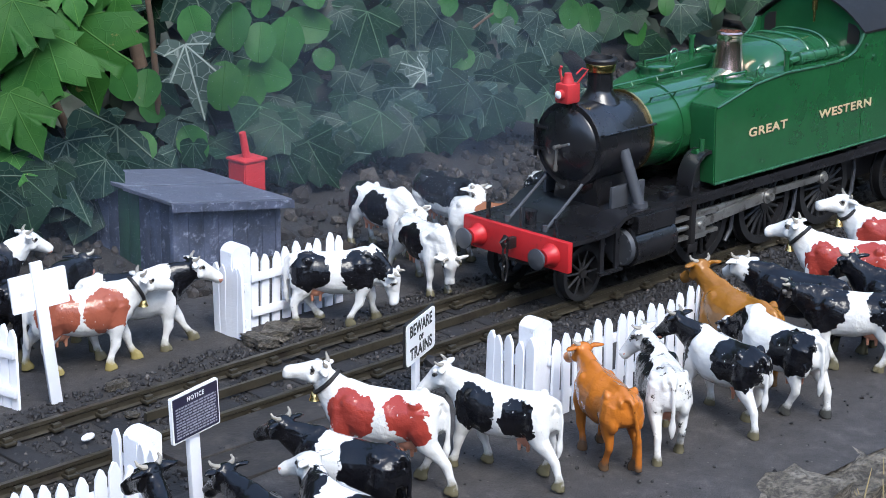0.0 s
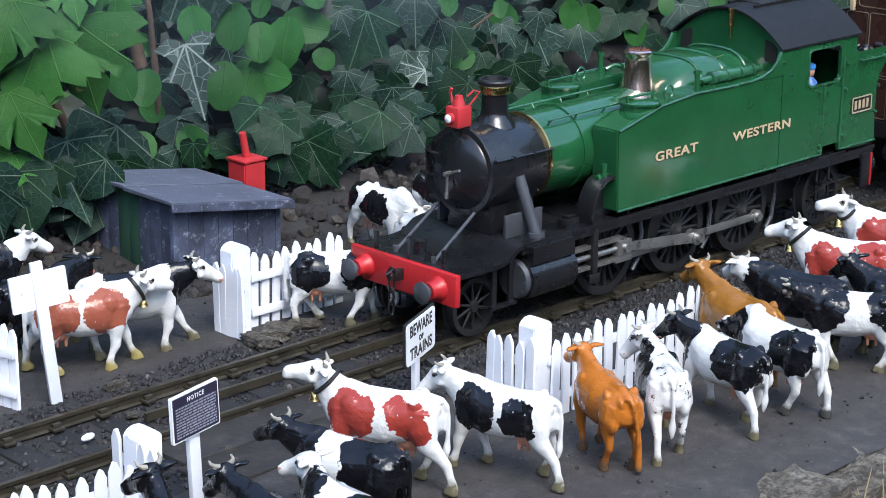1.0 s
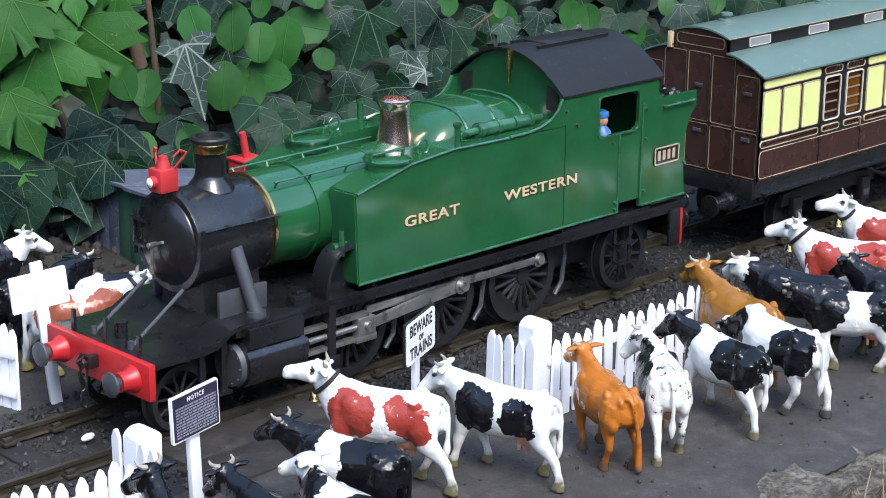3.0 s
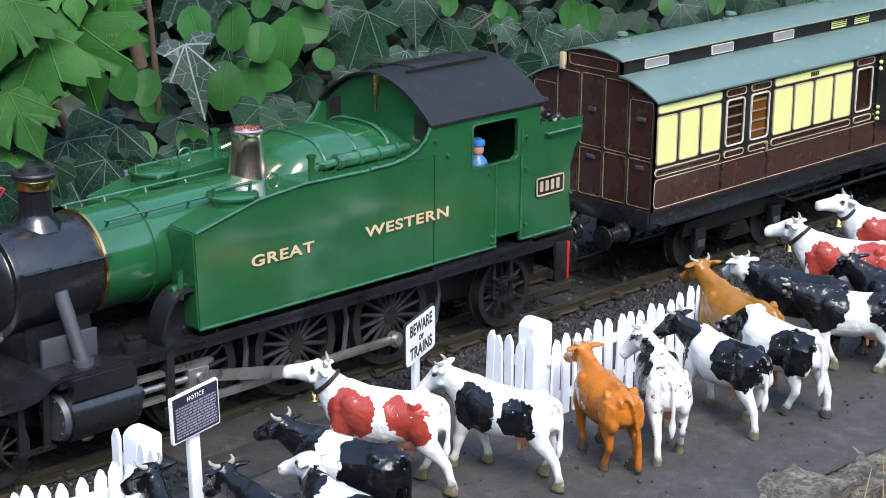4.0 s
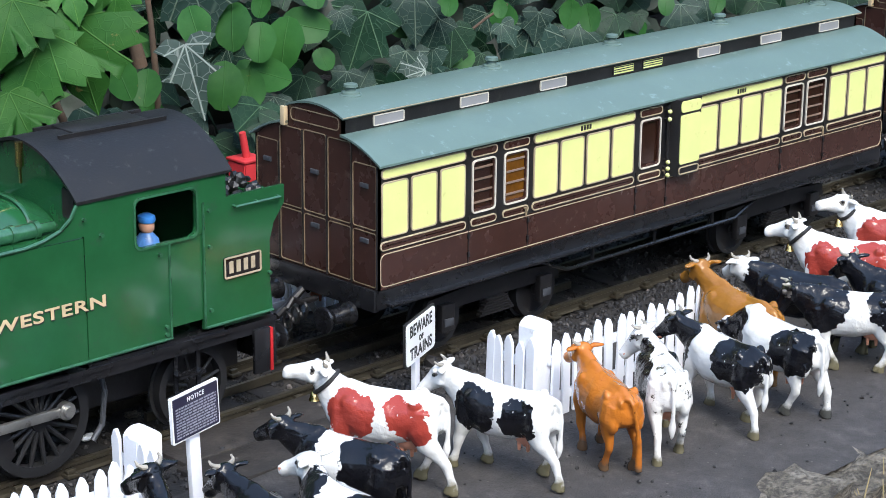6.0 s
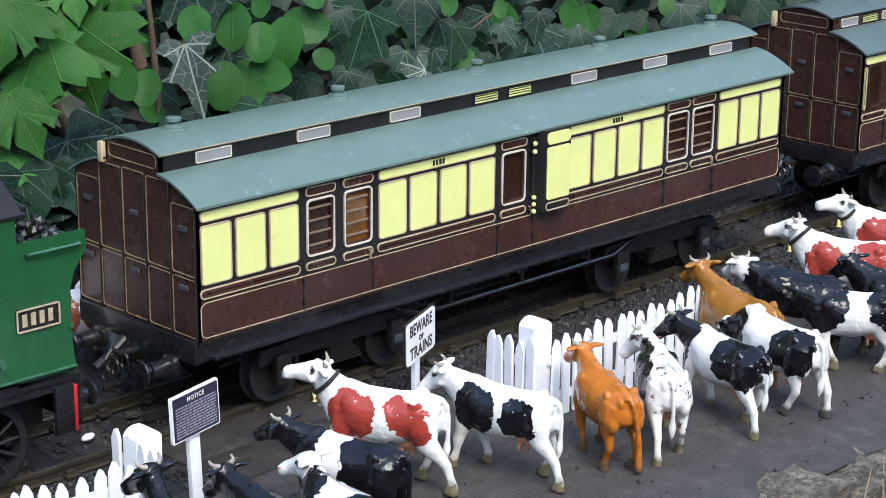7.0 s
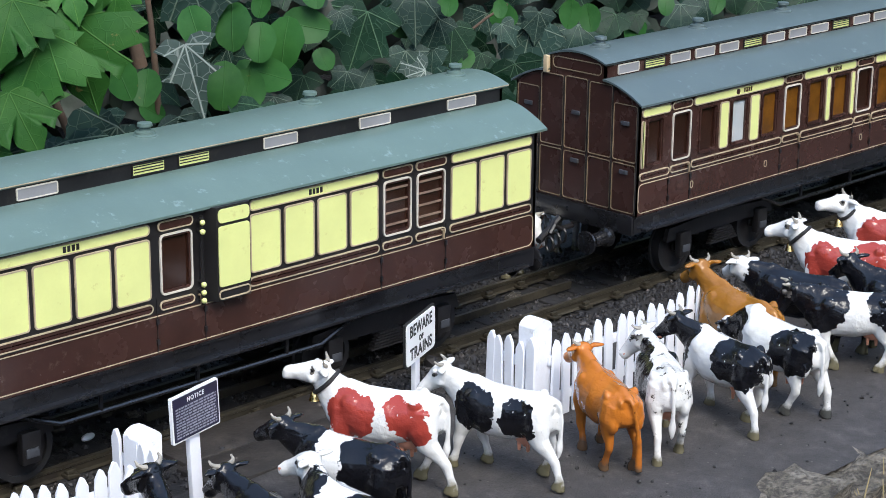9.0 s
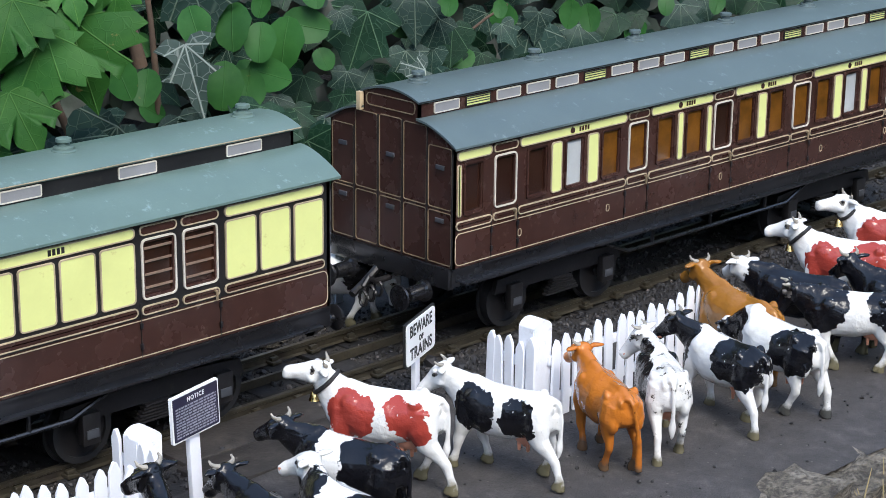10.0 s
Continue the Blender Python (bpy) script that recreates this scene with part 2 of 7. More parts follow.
def wheel(parent, x, y, r, spokes, width=5.0, crank=False, tyre_mat=None):
    """A railway wheel about the Y axis, its face towards -Y when y is negative."""
    out = -1 if y < 0 else 1
    bm = bmesh.new()
    if not spokes:
        cyl(bm, (0, -1.0, 0), (0, 1.0, 0), r * 0.85, n=36)
    cyl(bm, (0, -1.8, 0), (0, out * 3.2, 0), r * 0.2, r * 0.17, 20)
    if crank:
        a = Vector((math.cos(crank), 0, math.sin(crank)))
        cyl(bm, a * 10.8 + Vector((0, 0, 0)), a * 10.8 + Vector((0, out * 3.4, 0)), 3.6, n=16)
    w = part("wheel", bm, SOOT, parent)
    if crank:
        arc = [crank + math.pi + k * 0.1 for k in range(-5, 6)]
        bm = bmesh.new()
        prism(bm, [(0.86 * r * math.cos(a), 0.86 * r * math.sin(a)) for a in arc] + [(0.66 * r * math.cos(arc[-1]), 0.66 * r * math.sin(arc[-1])), (0.66 * r * math.cos(arc[0]), 0.66 * r * math.sin(arc[0]))], out * 0.2, out * 2.2)
        part("balance_weight", bm, SOOT, w)
    if spokes:
        bm = bmesh.new()
        cyl(bm, (r * 0.14, out * 1.4, 0), (r * 0.84, out * 1.2, 0), r * 0.056, r * 0.038, 8)
        sp = mesh_of(bm, "spoke", GREYBLACK)
        for k in range(spokes):
            ob = new("spoke", sp)
            ob.parent = w
            ob.matrix_basis = Matrix.Rotation(2 * math.pi * k / spokes, 4, "Y")
    bm = bmesh.new()
    ring(bm, r * 0.82, r, -width / 2, width / 2)
    ring(bm, r * 0.84, r + 1.5, -out * width / 2, -out * (width / 2 + 1.0))
    part("tyre", bm, tyre_mat or GREYBLACK, w)
    w.location = (x * S, y * S, r * S)
    ROLLERS.append((w, x, y, r))
    return w


def arc_section(half, z0, rise, n=18):
    """Points of a shallow arch from (-half, z0) to (half, z0)."""
    return [(-half + 2 * half * i / n, z0 + rise * (1 - ((2 * i / n) - 1) ** 2)) for i in range(n + 1)]


def build_locomotive():
    loco = thing("steam_locomotive", "green model steam locomotive with black smokebox, running on rails", "locomotive")
    P = lambda name, bm, mat, label="", under=None: part(name, bm, mat, under or loco, label)
    # side tanks
    for sgn in (-1, 1):
        bm = bmesh.new()
        prism(bm, [(-28, 48), (112, 48), (112, 101), (66, 101), (32, 101.8), (5, 99.3), (-14, 96), (-30, 91.5)], sgn * 38.8, sgn * 21)
        bmesh.ops.bevel(bm, geom=[e for e in bm.edges if e.calc_length() < 60], offset=0.7, segments=2, affect="EDGES")
        tank = P("side_tank", bm, GREEN)
        bm = bmesh.new()
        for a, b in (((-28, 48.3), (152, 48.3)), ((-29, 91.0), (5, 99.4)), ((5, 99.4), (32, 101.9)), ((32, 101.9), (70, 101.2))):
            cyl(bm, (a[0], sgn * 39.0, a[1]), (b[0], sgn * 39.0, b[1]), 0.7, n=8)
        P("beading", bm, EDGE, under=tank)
        bm = bmesh.new()
        for i in range(30):
            cyl(bm, (-26 + i * 4.6, sgn * 38.6, 49.8), (-26 + i * 4.6, sgn * 39.15, 49.8), 0.35, n=6)
        P("rivets", bm, GREEN, under=tank)
        # filler lid and lifting ring
        bm = bmesh.new()
        lathe(bm, [(10.5, 0), (10.5, 4.5), (11.5, 4.7), (11.5, 5.8), (9.5, 6.6), (0.5, 7)], Matrix.Translation((0, sgn * 28, 95.5)), 28)
        cyl(bm, (-10, sgn * 28, 104.2), (10, sgn * 28, 104.2), 0.7, n=8)
        for q in (-10, 10):
            cyl(bm, (q, sgn * 28, 100.5), (q, sgn * 28, 105), 0.8, n=8)
        P("filler_lid", bm, GREEN, under=tank)
        bm = bmesh.new()
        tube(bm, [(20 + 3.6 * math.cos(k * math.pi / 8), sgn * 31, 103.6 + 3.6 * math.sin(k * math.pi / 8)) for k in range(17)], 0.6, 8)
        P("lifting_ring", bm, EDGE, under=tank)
        # tank vent and pipe
        bm = bmesh.new()
        cyl(bm, (40, sgn * 34, 100), (40, sgn * 34, 111), 1.6, n=12)
        cyl(bm, (40, sgn * 34, 111), (40, sgn * 34, 112.5), 2.3, n=12)
        tube(bm, [(42, sgn * 32, 103), (47, sgn * 30, 105), (52, sgn * 28, 104), (56, sgn * 26, 102)], 1.3, 8)
        P("tank_vent", bm, GREEN, under=tank)
        # feed pipe and blocks in front of the tank
        bm = bmesh.new()
        cyl(bm, (-33, sgn * 33, 62), (-33, sgn * 33, 74), 1.6, n=12)
        cyl(bm, (-37, sgn * 31, 66), (-29, sgn * 31, 66), 2.2, n=12)
        P("feed_pipe", bm, GREEN)
    # boiler and smokebox
    AX = Matrix.Rotation(radians(90), 4, "Y")
    bm = bmesh.new()
    lathe(bm, [(22.2, -62.5), (22.5, -30), (23.2, 20), (23.4, 46)], Matrix.Translation((0, 0, 77)) @ AX, 48)
    boiler = P("boiler", bm, GREEN)
    for x in (-36, 6):
        bm = bmesh.new()
        lathe(bm, [(22.6, x - 1), (23.2, x - 1), (23.2, x + 1), (22.6, x + 1)], Matrix.Translation((0, 0, 77)) @ AX, 48)
        P("boiler_band", bm, GREEN, under=boiler)
    bm = bmesh.new()
    lathe(bm, [(22.2, -63.2), (23.0, -63), (23.0, -61.6), (22.2, -61.4)], Matrix.Translation((0, 0, 77)) @ AX, 48)
    P("brass_ring", bm, BRASS, "polished brass ring", boiler)
    for sgn in (-1, 1):
        bm = bmesh.new()
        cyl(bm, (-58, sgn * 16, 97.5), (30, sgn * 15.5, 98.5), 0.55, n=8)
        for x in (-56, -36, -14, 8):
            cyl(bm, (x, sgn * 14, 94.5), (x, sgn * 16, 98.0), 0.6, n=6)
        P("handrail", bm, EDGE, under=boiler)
    # flat-topped firebox, broad and rounded
    bm = bmesh.new()
    loops = []
    for x, hw, top in ((36, 19, 100), (40, 22, 105.5), (47, 24, 110.5), (58, 24.6, 113.6), (76, 24.8, 114.0), (96, 24.6, 112.8), (108, 24, 110.5), (112, 22, 107)):
        pts = []
        for k in range(17):
            a = math.pi * k / 16
            cx, cz = math.cos(a), math.sin(a)
            pts.append((x, hw * math.copysign(abs(cx) ** 0.62, cx), 88 + (top - 88) * cz**0.62))
        pts += [(x, -hw, 70), (x, hw, 70)]
        loops.append([bm.verts.new(p) for p in pts])
    for a, b in zip(loops, loops[1:]):
        for i in range(len(a)):
            bm.faces.new((a[i], a[(i + 1) % len(a)], b[(i + 1) % len(a)], b[i]))
    bm.faces.new(loops[0])
    bm.faces.new(loops[-1])
    firebox = P("firebox", bm, GREEN)
    bm = bmesh.new()
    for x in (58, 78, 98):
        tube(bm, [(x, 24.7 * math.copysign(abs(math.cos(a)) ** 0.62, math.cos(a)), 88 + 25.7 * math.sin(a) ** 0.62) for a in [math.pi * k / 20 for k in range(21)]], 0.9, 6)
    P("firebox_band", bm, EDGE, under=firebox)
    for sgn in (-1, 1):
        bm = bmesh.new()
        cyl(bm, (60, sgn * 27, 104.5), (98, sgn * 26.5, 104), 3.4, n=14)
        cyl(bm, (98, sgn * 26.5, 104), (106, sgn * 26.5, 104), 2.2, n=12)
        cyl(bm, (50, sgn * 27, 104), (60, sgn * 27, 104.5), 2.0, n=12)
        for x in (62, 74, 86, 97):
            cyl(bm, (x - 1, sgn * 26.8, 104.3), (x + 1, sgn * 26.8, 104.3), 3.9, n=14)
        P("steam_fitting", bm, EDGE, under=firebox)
    bm = bmesh.new()
    lathe(bm, [(22.0, -104), (22.3, -103), (22.3, -64), (22.0, -63.2)], Matrix.Translation((0, 0, 76.5)) @ AX, 48)
    smokebox = P("smokebox", bm, BLACK, "matt black smokebox")
    bm = bmesh.new()
    lathe(bm, [(22.8, -105.5), (23.0, -105), (23.0, -102.5), (22.2, -102.2)], Matrix.Translation((0, 0, 76.5)) @ AX, 48)
    P("smokebox_ring", bm, BLACK, under=smokebox)
    bm = bmesh.new()
    for k in range(28):
        a = 2 * math.pi * k / 28
        for x in (-101, -66):
            cyl(bm, (x, 22.2 * math.cos(a), 76.5 + 22.2 * math.sin(a)), (x, 22.7 * math.cos(a), 76.5 + 22.7 * math.sin(a)), 0.35, n=6)
    tagged(P("rivets", bm, BLACK, under=smokebox), kind="stuff")
    bm = bmesh.new()
    lathe(bm, [(0.4, -112.2), (5, -111.9), (10, -110.8), (15, -108.6), (19.4, -106.4), (19.9, -105.4), (19.9, -104)], Matrix.Translation((0, 0, 76.5)) @ AX, 48)
    door = P("smokebox_door", bm, BLACK, under=smokebox)
    bm = bmesh.new()
    cyl(bm, (-116.5, 0, 76.5), (-111.5, 0, 76.5), 1.2, n=12)
    cyl(bm, (-115.5, 0, 76.5), (-115.5, -9.5, 80), 0.7, n=8)
    cyl(bm, (-114.4, 0, 76.5), (-114.4, 0.5, 65), 0.7, n=8)
    cyl(bm, (-114.4, 0.5, 66.5), (-114.4, 0.5, 63.5), 1.1, n=8)
    P("door_handle", bm, STEEL, "bright steel door handles", door)
    bm = bmesh.new()
    for z in (72, 84):
        box(bm, -109.6, -107.6, 6, 21, z - 0.7, z + 0.7)
    cyl(bm, (-107.5, 21.4, 67), (-107.5, 21.4, 87), 1.0, n=8)
    P("door_hinge", bm, BLACK, under=door)
    for sgn in (-1, 1):
        bm = bmesh.new()
        cyl(bm, (-104, sgn * 22.2, 84.5), (-60, sgn * 22.4, 84.5), 0.55, n=8)
        for x in (-103, -90, -75, -62):
            cyl(bm, (x, sgn * 20.2, 84.3), (x, sgn * 22.8, 84.6), 0.8, n=8)
        P("handrail", bm, BLACK, under=smokebox)
    # saddle and steam pipes
    bm = bmesh.new()
    prism(bm, [(-13, 62), (13, 62), (16, 43), (-16, 43)], -98, -66, "x")
    P("saddle", bm, BLACK)
    for sgn in (-1, 1):
        bm = bmesh.new()
        cyl(bm, (-85, sgn * 21, 74), (-82, sgn * 31.5, 44.5), 3.2, 2.9, 16)
        cyl(bm, (-82, sgn * 31.2, 46.5), (-82, sgn * 31.5, 43.5), 4.4, n=16)
        P("steam_pipe", bm, GREYMETAL, "dull grey steam pipe")
        bm = bmesh.new()
        box(bm, -97, -70, sgn * 24.5, sgn * 22.5, 43, 56, 0.4)
        P("lubricator_box", bm, GREYMETAL)
    # chimney, safety valve, whistle, lamp
    bm = bmesh.new()
    lathe(bm, [(11.5, -4), (9.6, -1.2), (7.8, 1.0), (6.9, 3.5), (6.8, 13)], Matrix.Translation((-81, 0, 100)), 36)
    chimney = P("chimney", bm, BLACK)
    bm = bmesh.new()
    lathe(bm, [(6.9, 12.5), (7.7, 13), (8.0, 16.5), (7.8, 17)], Matrix.Translation((-81, 0, 100)), 36)
    P("chimney_cap", bm, BRASS, "polished copper-brass chimney cap", chimney)
    bm = bmesh.new()
    lathe(bm, [(7.8, 17), (8.9, 17.6), (9.1, 19.2), (8.4, 20), (6.4, 20.2), (6.0, 18)], Matrix.Translation((-81, 0, 100)), 36)
    P("chimney_lip", bm, SOOT, under=chimney)
    bm = bmesh.new()
    lathe(bm, [(9.8, -3), (9.0, 0.5), (8.3, 4), (7.5, 9), (7.0, 14), (7.4, 16.5), (8.0, 17.4), (8.0, 18.6), (7.0, 19.4), (6.0, 19.4), (5.8, 17)], Matrix.Translation((31.5, 0, 101)), 36)
    P("safety_valve", bm, COPPER, "polished copper safety valve bonnet")
    bm = bmesh.new()
    cyl(bm, (105, -6, 118), (105, -6, 126), 0.8, n=8)
    cyl(bm, (105, -6, 125), (105, -6, 135), 1.7, n=12)
    P("whistle", bm, BRASS, "brass whistle")
    bm = bmesh.new()
    box(bm, -112, -102, -4.5, 4.5, 99.5, 110, 0.8)
    cyl(bm, (-107, 0, 110), (-107, 0, 113), 3.4, 2.6, 16)
    cyl(bm, (-107, 0, 113), (-107, 0, 115.2), 2.4, 2.0, 16)
    cyl(bm, (-114.4, 0, 104.5), (-112, 0, 104.5), 2.6, n=16)
    lamp = P("headlamp", bm, REDPLASTIC, "red headlamp with a white lens")
    bm = bmesh.new()
    lathe(bm, [(2.3, 0), (1.8, 0.7), (0.5, 1.1)], Matrix.Translation((-114.3, 0, 104.5)) @ Matrix.Rotation(radians(-90), 4, "Y"), 16)
    P("lens", bm, SIGNWHITE, "white lens", lamp)
    bm = bmesh.new()
    tube(bm, [(-104, -4, 110), (-101, -6, 114.5), (-99.5, -7, 117), (-100.5, -4, 117.5), (-103.5, -2.5, 114.6)], 0.55, 6)
    tube(bm, [(-107, 4, 110), (-107, 6, 116), (-107, 5, 118)], 0.9, 6)
    P("lamp_handle", bm, REDPLASTIC, under=lamp)
    # footplate: low in front, a curved step, then level
    bm = bmesh.new()
    prism(bm, [(-142, 37.6), (-116, 37.6), (-110, 38.4), (-106, 40.6), (-102, 43.2), (-96, 44.4), (212, 44.4), (212, 42.4), (-96, 42.2), (-101, 41.2), (-105, 38.4), (-109, 36.4), (-116, 35.4), (-142, 35.4)], -37.6, 37.6)
    footplate = P("footplate", bm, BLACK)
    for sgn in (-1, 1):
        bm = bmesh.new()
        box(bm, -98, 212, sgn * 36.6, sgn * 34.6, 38.5, 42.3)
        P("valance", bm, BLACK, under=footplate)
    bm = bmesh.new()
    box(bm, -140, 206, -17, 17, 18, 36)
    P("frame", bm, SOOT)
    bm = bmesh.new()
    box(bm, -145.5, -142, -37.5, 37.5, 21.8, 38, 0.4)
    beam = P("buffer_beam", bm, RED, "red front buffer beam")
    bm = bmesh.new()
    box(bm, 208.5, 212, -37.5, 37.5, 22.5, 39, 0.4)
    rear_beam = P("rear_buffer_beam", bm, BLACK)
    bm = bmesh.new()
    box(bm, 199, 207.6, -38.3, -36.3, 20, 40.5, 0.3)
    P("guard_plate", bm, BLACK, under=rear_beam)
    bm = bmesh.new()
    box(bm, 199, 207.6, 36.3, 38.3, 20, 40.5, 0.3)
    P("guard_plate", bm, BLACK, under=rear_beam)
    bm = bmesh.new()
    box(bm, 207.7, 209.2, -38.6, -36.5, 20, 40, 0.2)
    P("red_edge", bm, RED, "red painted plate edge", rear_beam)
    for bx, d, host in ((-145.5, -1, beam), (212, 1, rear_beam)):
        for sgn in (-1, 1):
            bm = bmesh.new()
            lathe(bm, [(6.2, 0), (6, 1.5), (4.6, 3), (4.2, 7.5)], Matrix.Translation((bx, sgn * 26, 29.5)) @ Matrix.Rotation(radians(90 * d), 4, "Y"), 24)
            housing = P("buffer_housing", bm, RED if d < 0 else BLACK, under=host)
            bm = bmesh.new()
            lathe(bm, [(2.6, 7), (2.6, 9.5), (4.8, 10.2), (5.6, 11), (5.5, 12), (3.6, 12.9), (0.5, 13.2)], Matrix.Translation((bx, sgn * 26, 29.5)) @ Matrix.Rotation(radians(90 * d), 4, "Y"), 28)
            b = P("buffer", bm, GREYMETAL if d < 0 else BLACK, "dark worn steel buffer head" if d < 0 else "")
    # coupling hook and chain
    bm = bmesh.new()
    box(bm, -151, -145, -1.5, 1.5, 28, 34, 0.5)
    tube(bm, [(-150, 0, 33), (-153, 0, 35), (-155, 0, 32.5), (-153, 0, 29.5)], 1.4, 8)
    for q, z in enumerate((27, 21, 15)):
        tube(bm, [(-152.5 + (1.7 * math.cos(k * math.pi / 6) if q % 2 == 0 else 0), 0 if q % 2 == 0 else 1.7 * math.cos(k * math.pi / 6), z + 4.2 * math.sin(k * math.pi / 6)) for k in range(13)], 0.65, 6)
    P("coupling_hook", bm, SOOT)
    bm = bmesh.new()
    box(bm, 212, 232, -3, 3, 26, 31, 0.5)
    tube(bm, [(222, 0, 30), (228, 0, 34), (234, 0, 30), (230, 0, 26)], 1.2, 8)
    P("rear_coupling", bm, SOOT)
    # front platform details
    for sgn in (-1, 1):
        bm = bmesh.new()
        cyl(bm, (-137, sgn * 13.5, 38), (-108, sgn * 13, 57.5), 0.9, n=8)
        cyl(bm, (-137, sgn * 13.5, 37.6), (-137, sgn * 13.5, 41), 1.4, n=8)
        P("stay_rod", bm, GREYMETAL)
    bm = bmesh.new()
    cyl(bm, (-131, 2, 37.6), (-131, 2, 44), 3.0, n=16)
    cyl(bm, (-131, 2, 44), (-131, 2, 45), 3.4, n=16)
    P("oil_pot", bm, BLACK)
    bm = bmesh.new()
    box(bm, -141, -139.5, -25, -23, 38, 47)
    box(bm, -141, -139.5, 23, 25, 38, 47)
    box(bm, -141, -139.5, -1, 1, 38, 49)
    P("lamp_bracket", bm, BLACK)
    # splashers
    for sgn in (-1, 1):
        bm = bmesh.new()
        outer = [(-31 + 15 * math.cos(a), 45 + 22.5 * math.sin(a)) for a in [math.pi * k / 16 for k in range(17)]]
        inner = [(-31 + 13.6 * math.cos(a), 44.5 + 21 * math.sin(a)) for a in [math.pi * k / 16 for k in range(17)]]
        prism(bm, outer + inner[::-1], sgn * 37, sgn * 26)
        splash = P("splasher", bm, BLACK)
        bm = bmesh.new()
        prism(bm, inner, sgn * 29, sgn * 27)
        P("splasher_plate", bm, BLACK, under=splash)
        bm = bmesh.new()
        box(bm, -62, -52, sgn * 34, sgn * 28, 44, 49, 0.6)
        box(bm, -60, -54, sgn * 33, sgn * 29, 49, 51, 0.4)
        P("oil_box", bm, BLACK)
    # cab: sides with window openings, front, roof, bunker
    for sgn in (-1, 1):
        o, i = sgn * 38.8, sgn * 37.2
        bm = bmesh.new()
        prism(bm, [(112, 48), (154, 48), (154, 90.5), (112, 90.5)], o, i)
        prism(bm, [(154, 52.6), (171, 52.6), (171, 90.5), (154, 90.5)], sgn * 38.3, i)
        prism(bm, [(171, 48), (209, 48), (207.5, 62), (207.5, 80), (210, 88), (216, 96), (216, 104), (184, 104), (184, 114.5), (168, 114.5), (168, 90.5), (171, 90.5)], o, i)
        front = [(112, 90.5), (137, 90.5), (137, 114.5), (109, 114.5), (106, 109), (101, 105), (93, 102.3), (84, 101)]
        prism(bm, [(84, 101), (93, 102.3), (101, 105), (106, 109), (109, 114.5), (137, 114.5), (137, 90.5), (112, 90.5), (112, 101)], o, i)
        prism(bm, [(137, 111), (168, 111), (168, 114.5), (137, 114.5)], o, i)
        for cx, cz, dx, dz in ((137, 90.5, 1, 1), (168, 90.5, -1, 1), (137, 111, 1, -1), (168, 111, -1, -1)):
            prism(bm, [(cx, cz), (cx + dx * 3.5, cz), (cx + dx * 1.1, cz + dz * 1.1), (cx, cz + dz * 3.5)], o, i)
        side = P("cab_side", bm, GREEN)
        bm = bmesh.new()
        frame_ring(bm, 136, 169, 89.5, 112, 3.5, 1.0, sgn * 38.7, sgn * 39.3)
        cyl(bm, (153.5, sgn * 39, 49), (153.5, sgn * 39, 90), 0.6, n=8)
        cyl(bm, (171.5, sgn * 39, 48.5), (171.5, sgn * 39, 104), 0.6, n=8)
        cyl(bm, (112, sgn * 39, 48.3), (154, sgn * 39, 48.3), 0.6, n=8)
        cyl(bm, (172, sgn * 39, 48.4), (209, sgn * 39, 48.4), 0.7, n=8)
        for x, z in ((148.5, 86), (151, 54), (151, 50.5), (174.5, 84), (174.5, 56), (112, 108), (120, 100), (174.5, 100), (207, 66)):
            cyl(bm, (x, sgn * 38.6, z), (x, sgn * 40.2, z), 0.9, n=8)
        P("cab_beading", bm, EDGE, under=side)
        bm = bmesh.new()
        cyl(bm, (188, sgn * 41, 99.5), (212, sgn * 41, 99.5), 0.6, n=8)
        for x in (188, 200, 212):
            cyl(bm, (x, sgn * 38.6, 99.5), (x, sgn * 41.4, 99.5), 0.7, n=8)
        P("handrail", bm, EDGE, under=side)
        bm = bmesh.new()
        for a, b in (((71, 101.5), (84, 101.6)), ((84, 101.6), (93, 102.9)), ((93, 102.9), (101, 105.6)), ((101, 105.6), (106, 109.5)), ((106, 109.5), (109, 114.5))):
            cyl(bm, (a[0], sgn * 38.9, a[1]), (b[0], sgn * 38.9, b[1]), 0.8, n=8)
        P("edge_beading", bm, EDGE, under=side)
        # number plate with bars in place of figures
        bm = bmesh.new()
        prism(bm, round_rect(181.8, 202, 68, 77.5, 1), sgn * 38.7, sgn * 39.5)
        plate = P("plate", bm, BLACK, "small cast plate with pale bars", side)
        bm = bmesh.new()
        frame_ring(bm, 181.8, 202, 68, 77.5, 1, 0.7, sgn * 39.4, sgn * 39.9)
        for k in range(4):
            box(bm, 184.4 + k * 4, 186.6 + k * 4, sgn * 39.4, sgn * 39.8, 70.2, 75.4)
        P("plate_bar", bm, CREAM, under=side)
    bm = bmesh.new()
    prism(bm, arc_section(37.2, 114.5, 18.5) + [(37.2, 62), (-37.2, 62)], 111.5, 113, "x")
    front = P("cab_front", bm, GREEN)
    for sgn in (-1, 1):
        bm = bmesh.new()
        prism(bm, [(sgn * 26, 107), (sgn * 34, 107), (sgn * 34, 115), (sgn * 31, 118), (sgn * 26, 119)], 110.9, 111.8, "x")
        P("cab_window", bm, DARKHOLE, under=front)
    bm = bmesh.new()
    box(bm, 113, 183, -37, 37, 44.4, 46)
    P("cab_floor", bm, BLACK)
    bm = bmesh.new()
    prism(bm, arc_section(37.2, 104, 0.01, 2) + [(37.2, 46), (-37.2, 46)], 183.2, 184.6, "x")
    box(bm, 184.6, 209, -37.1, 37.1, 46, 92)
    prism(bm, [(-37.1, 46), (37.1, 46), (37.1, 100), (-37.1, 100)], 207, 208.4, "x")
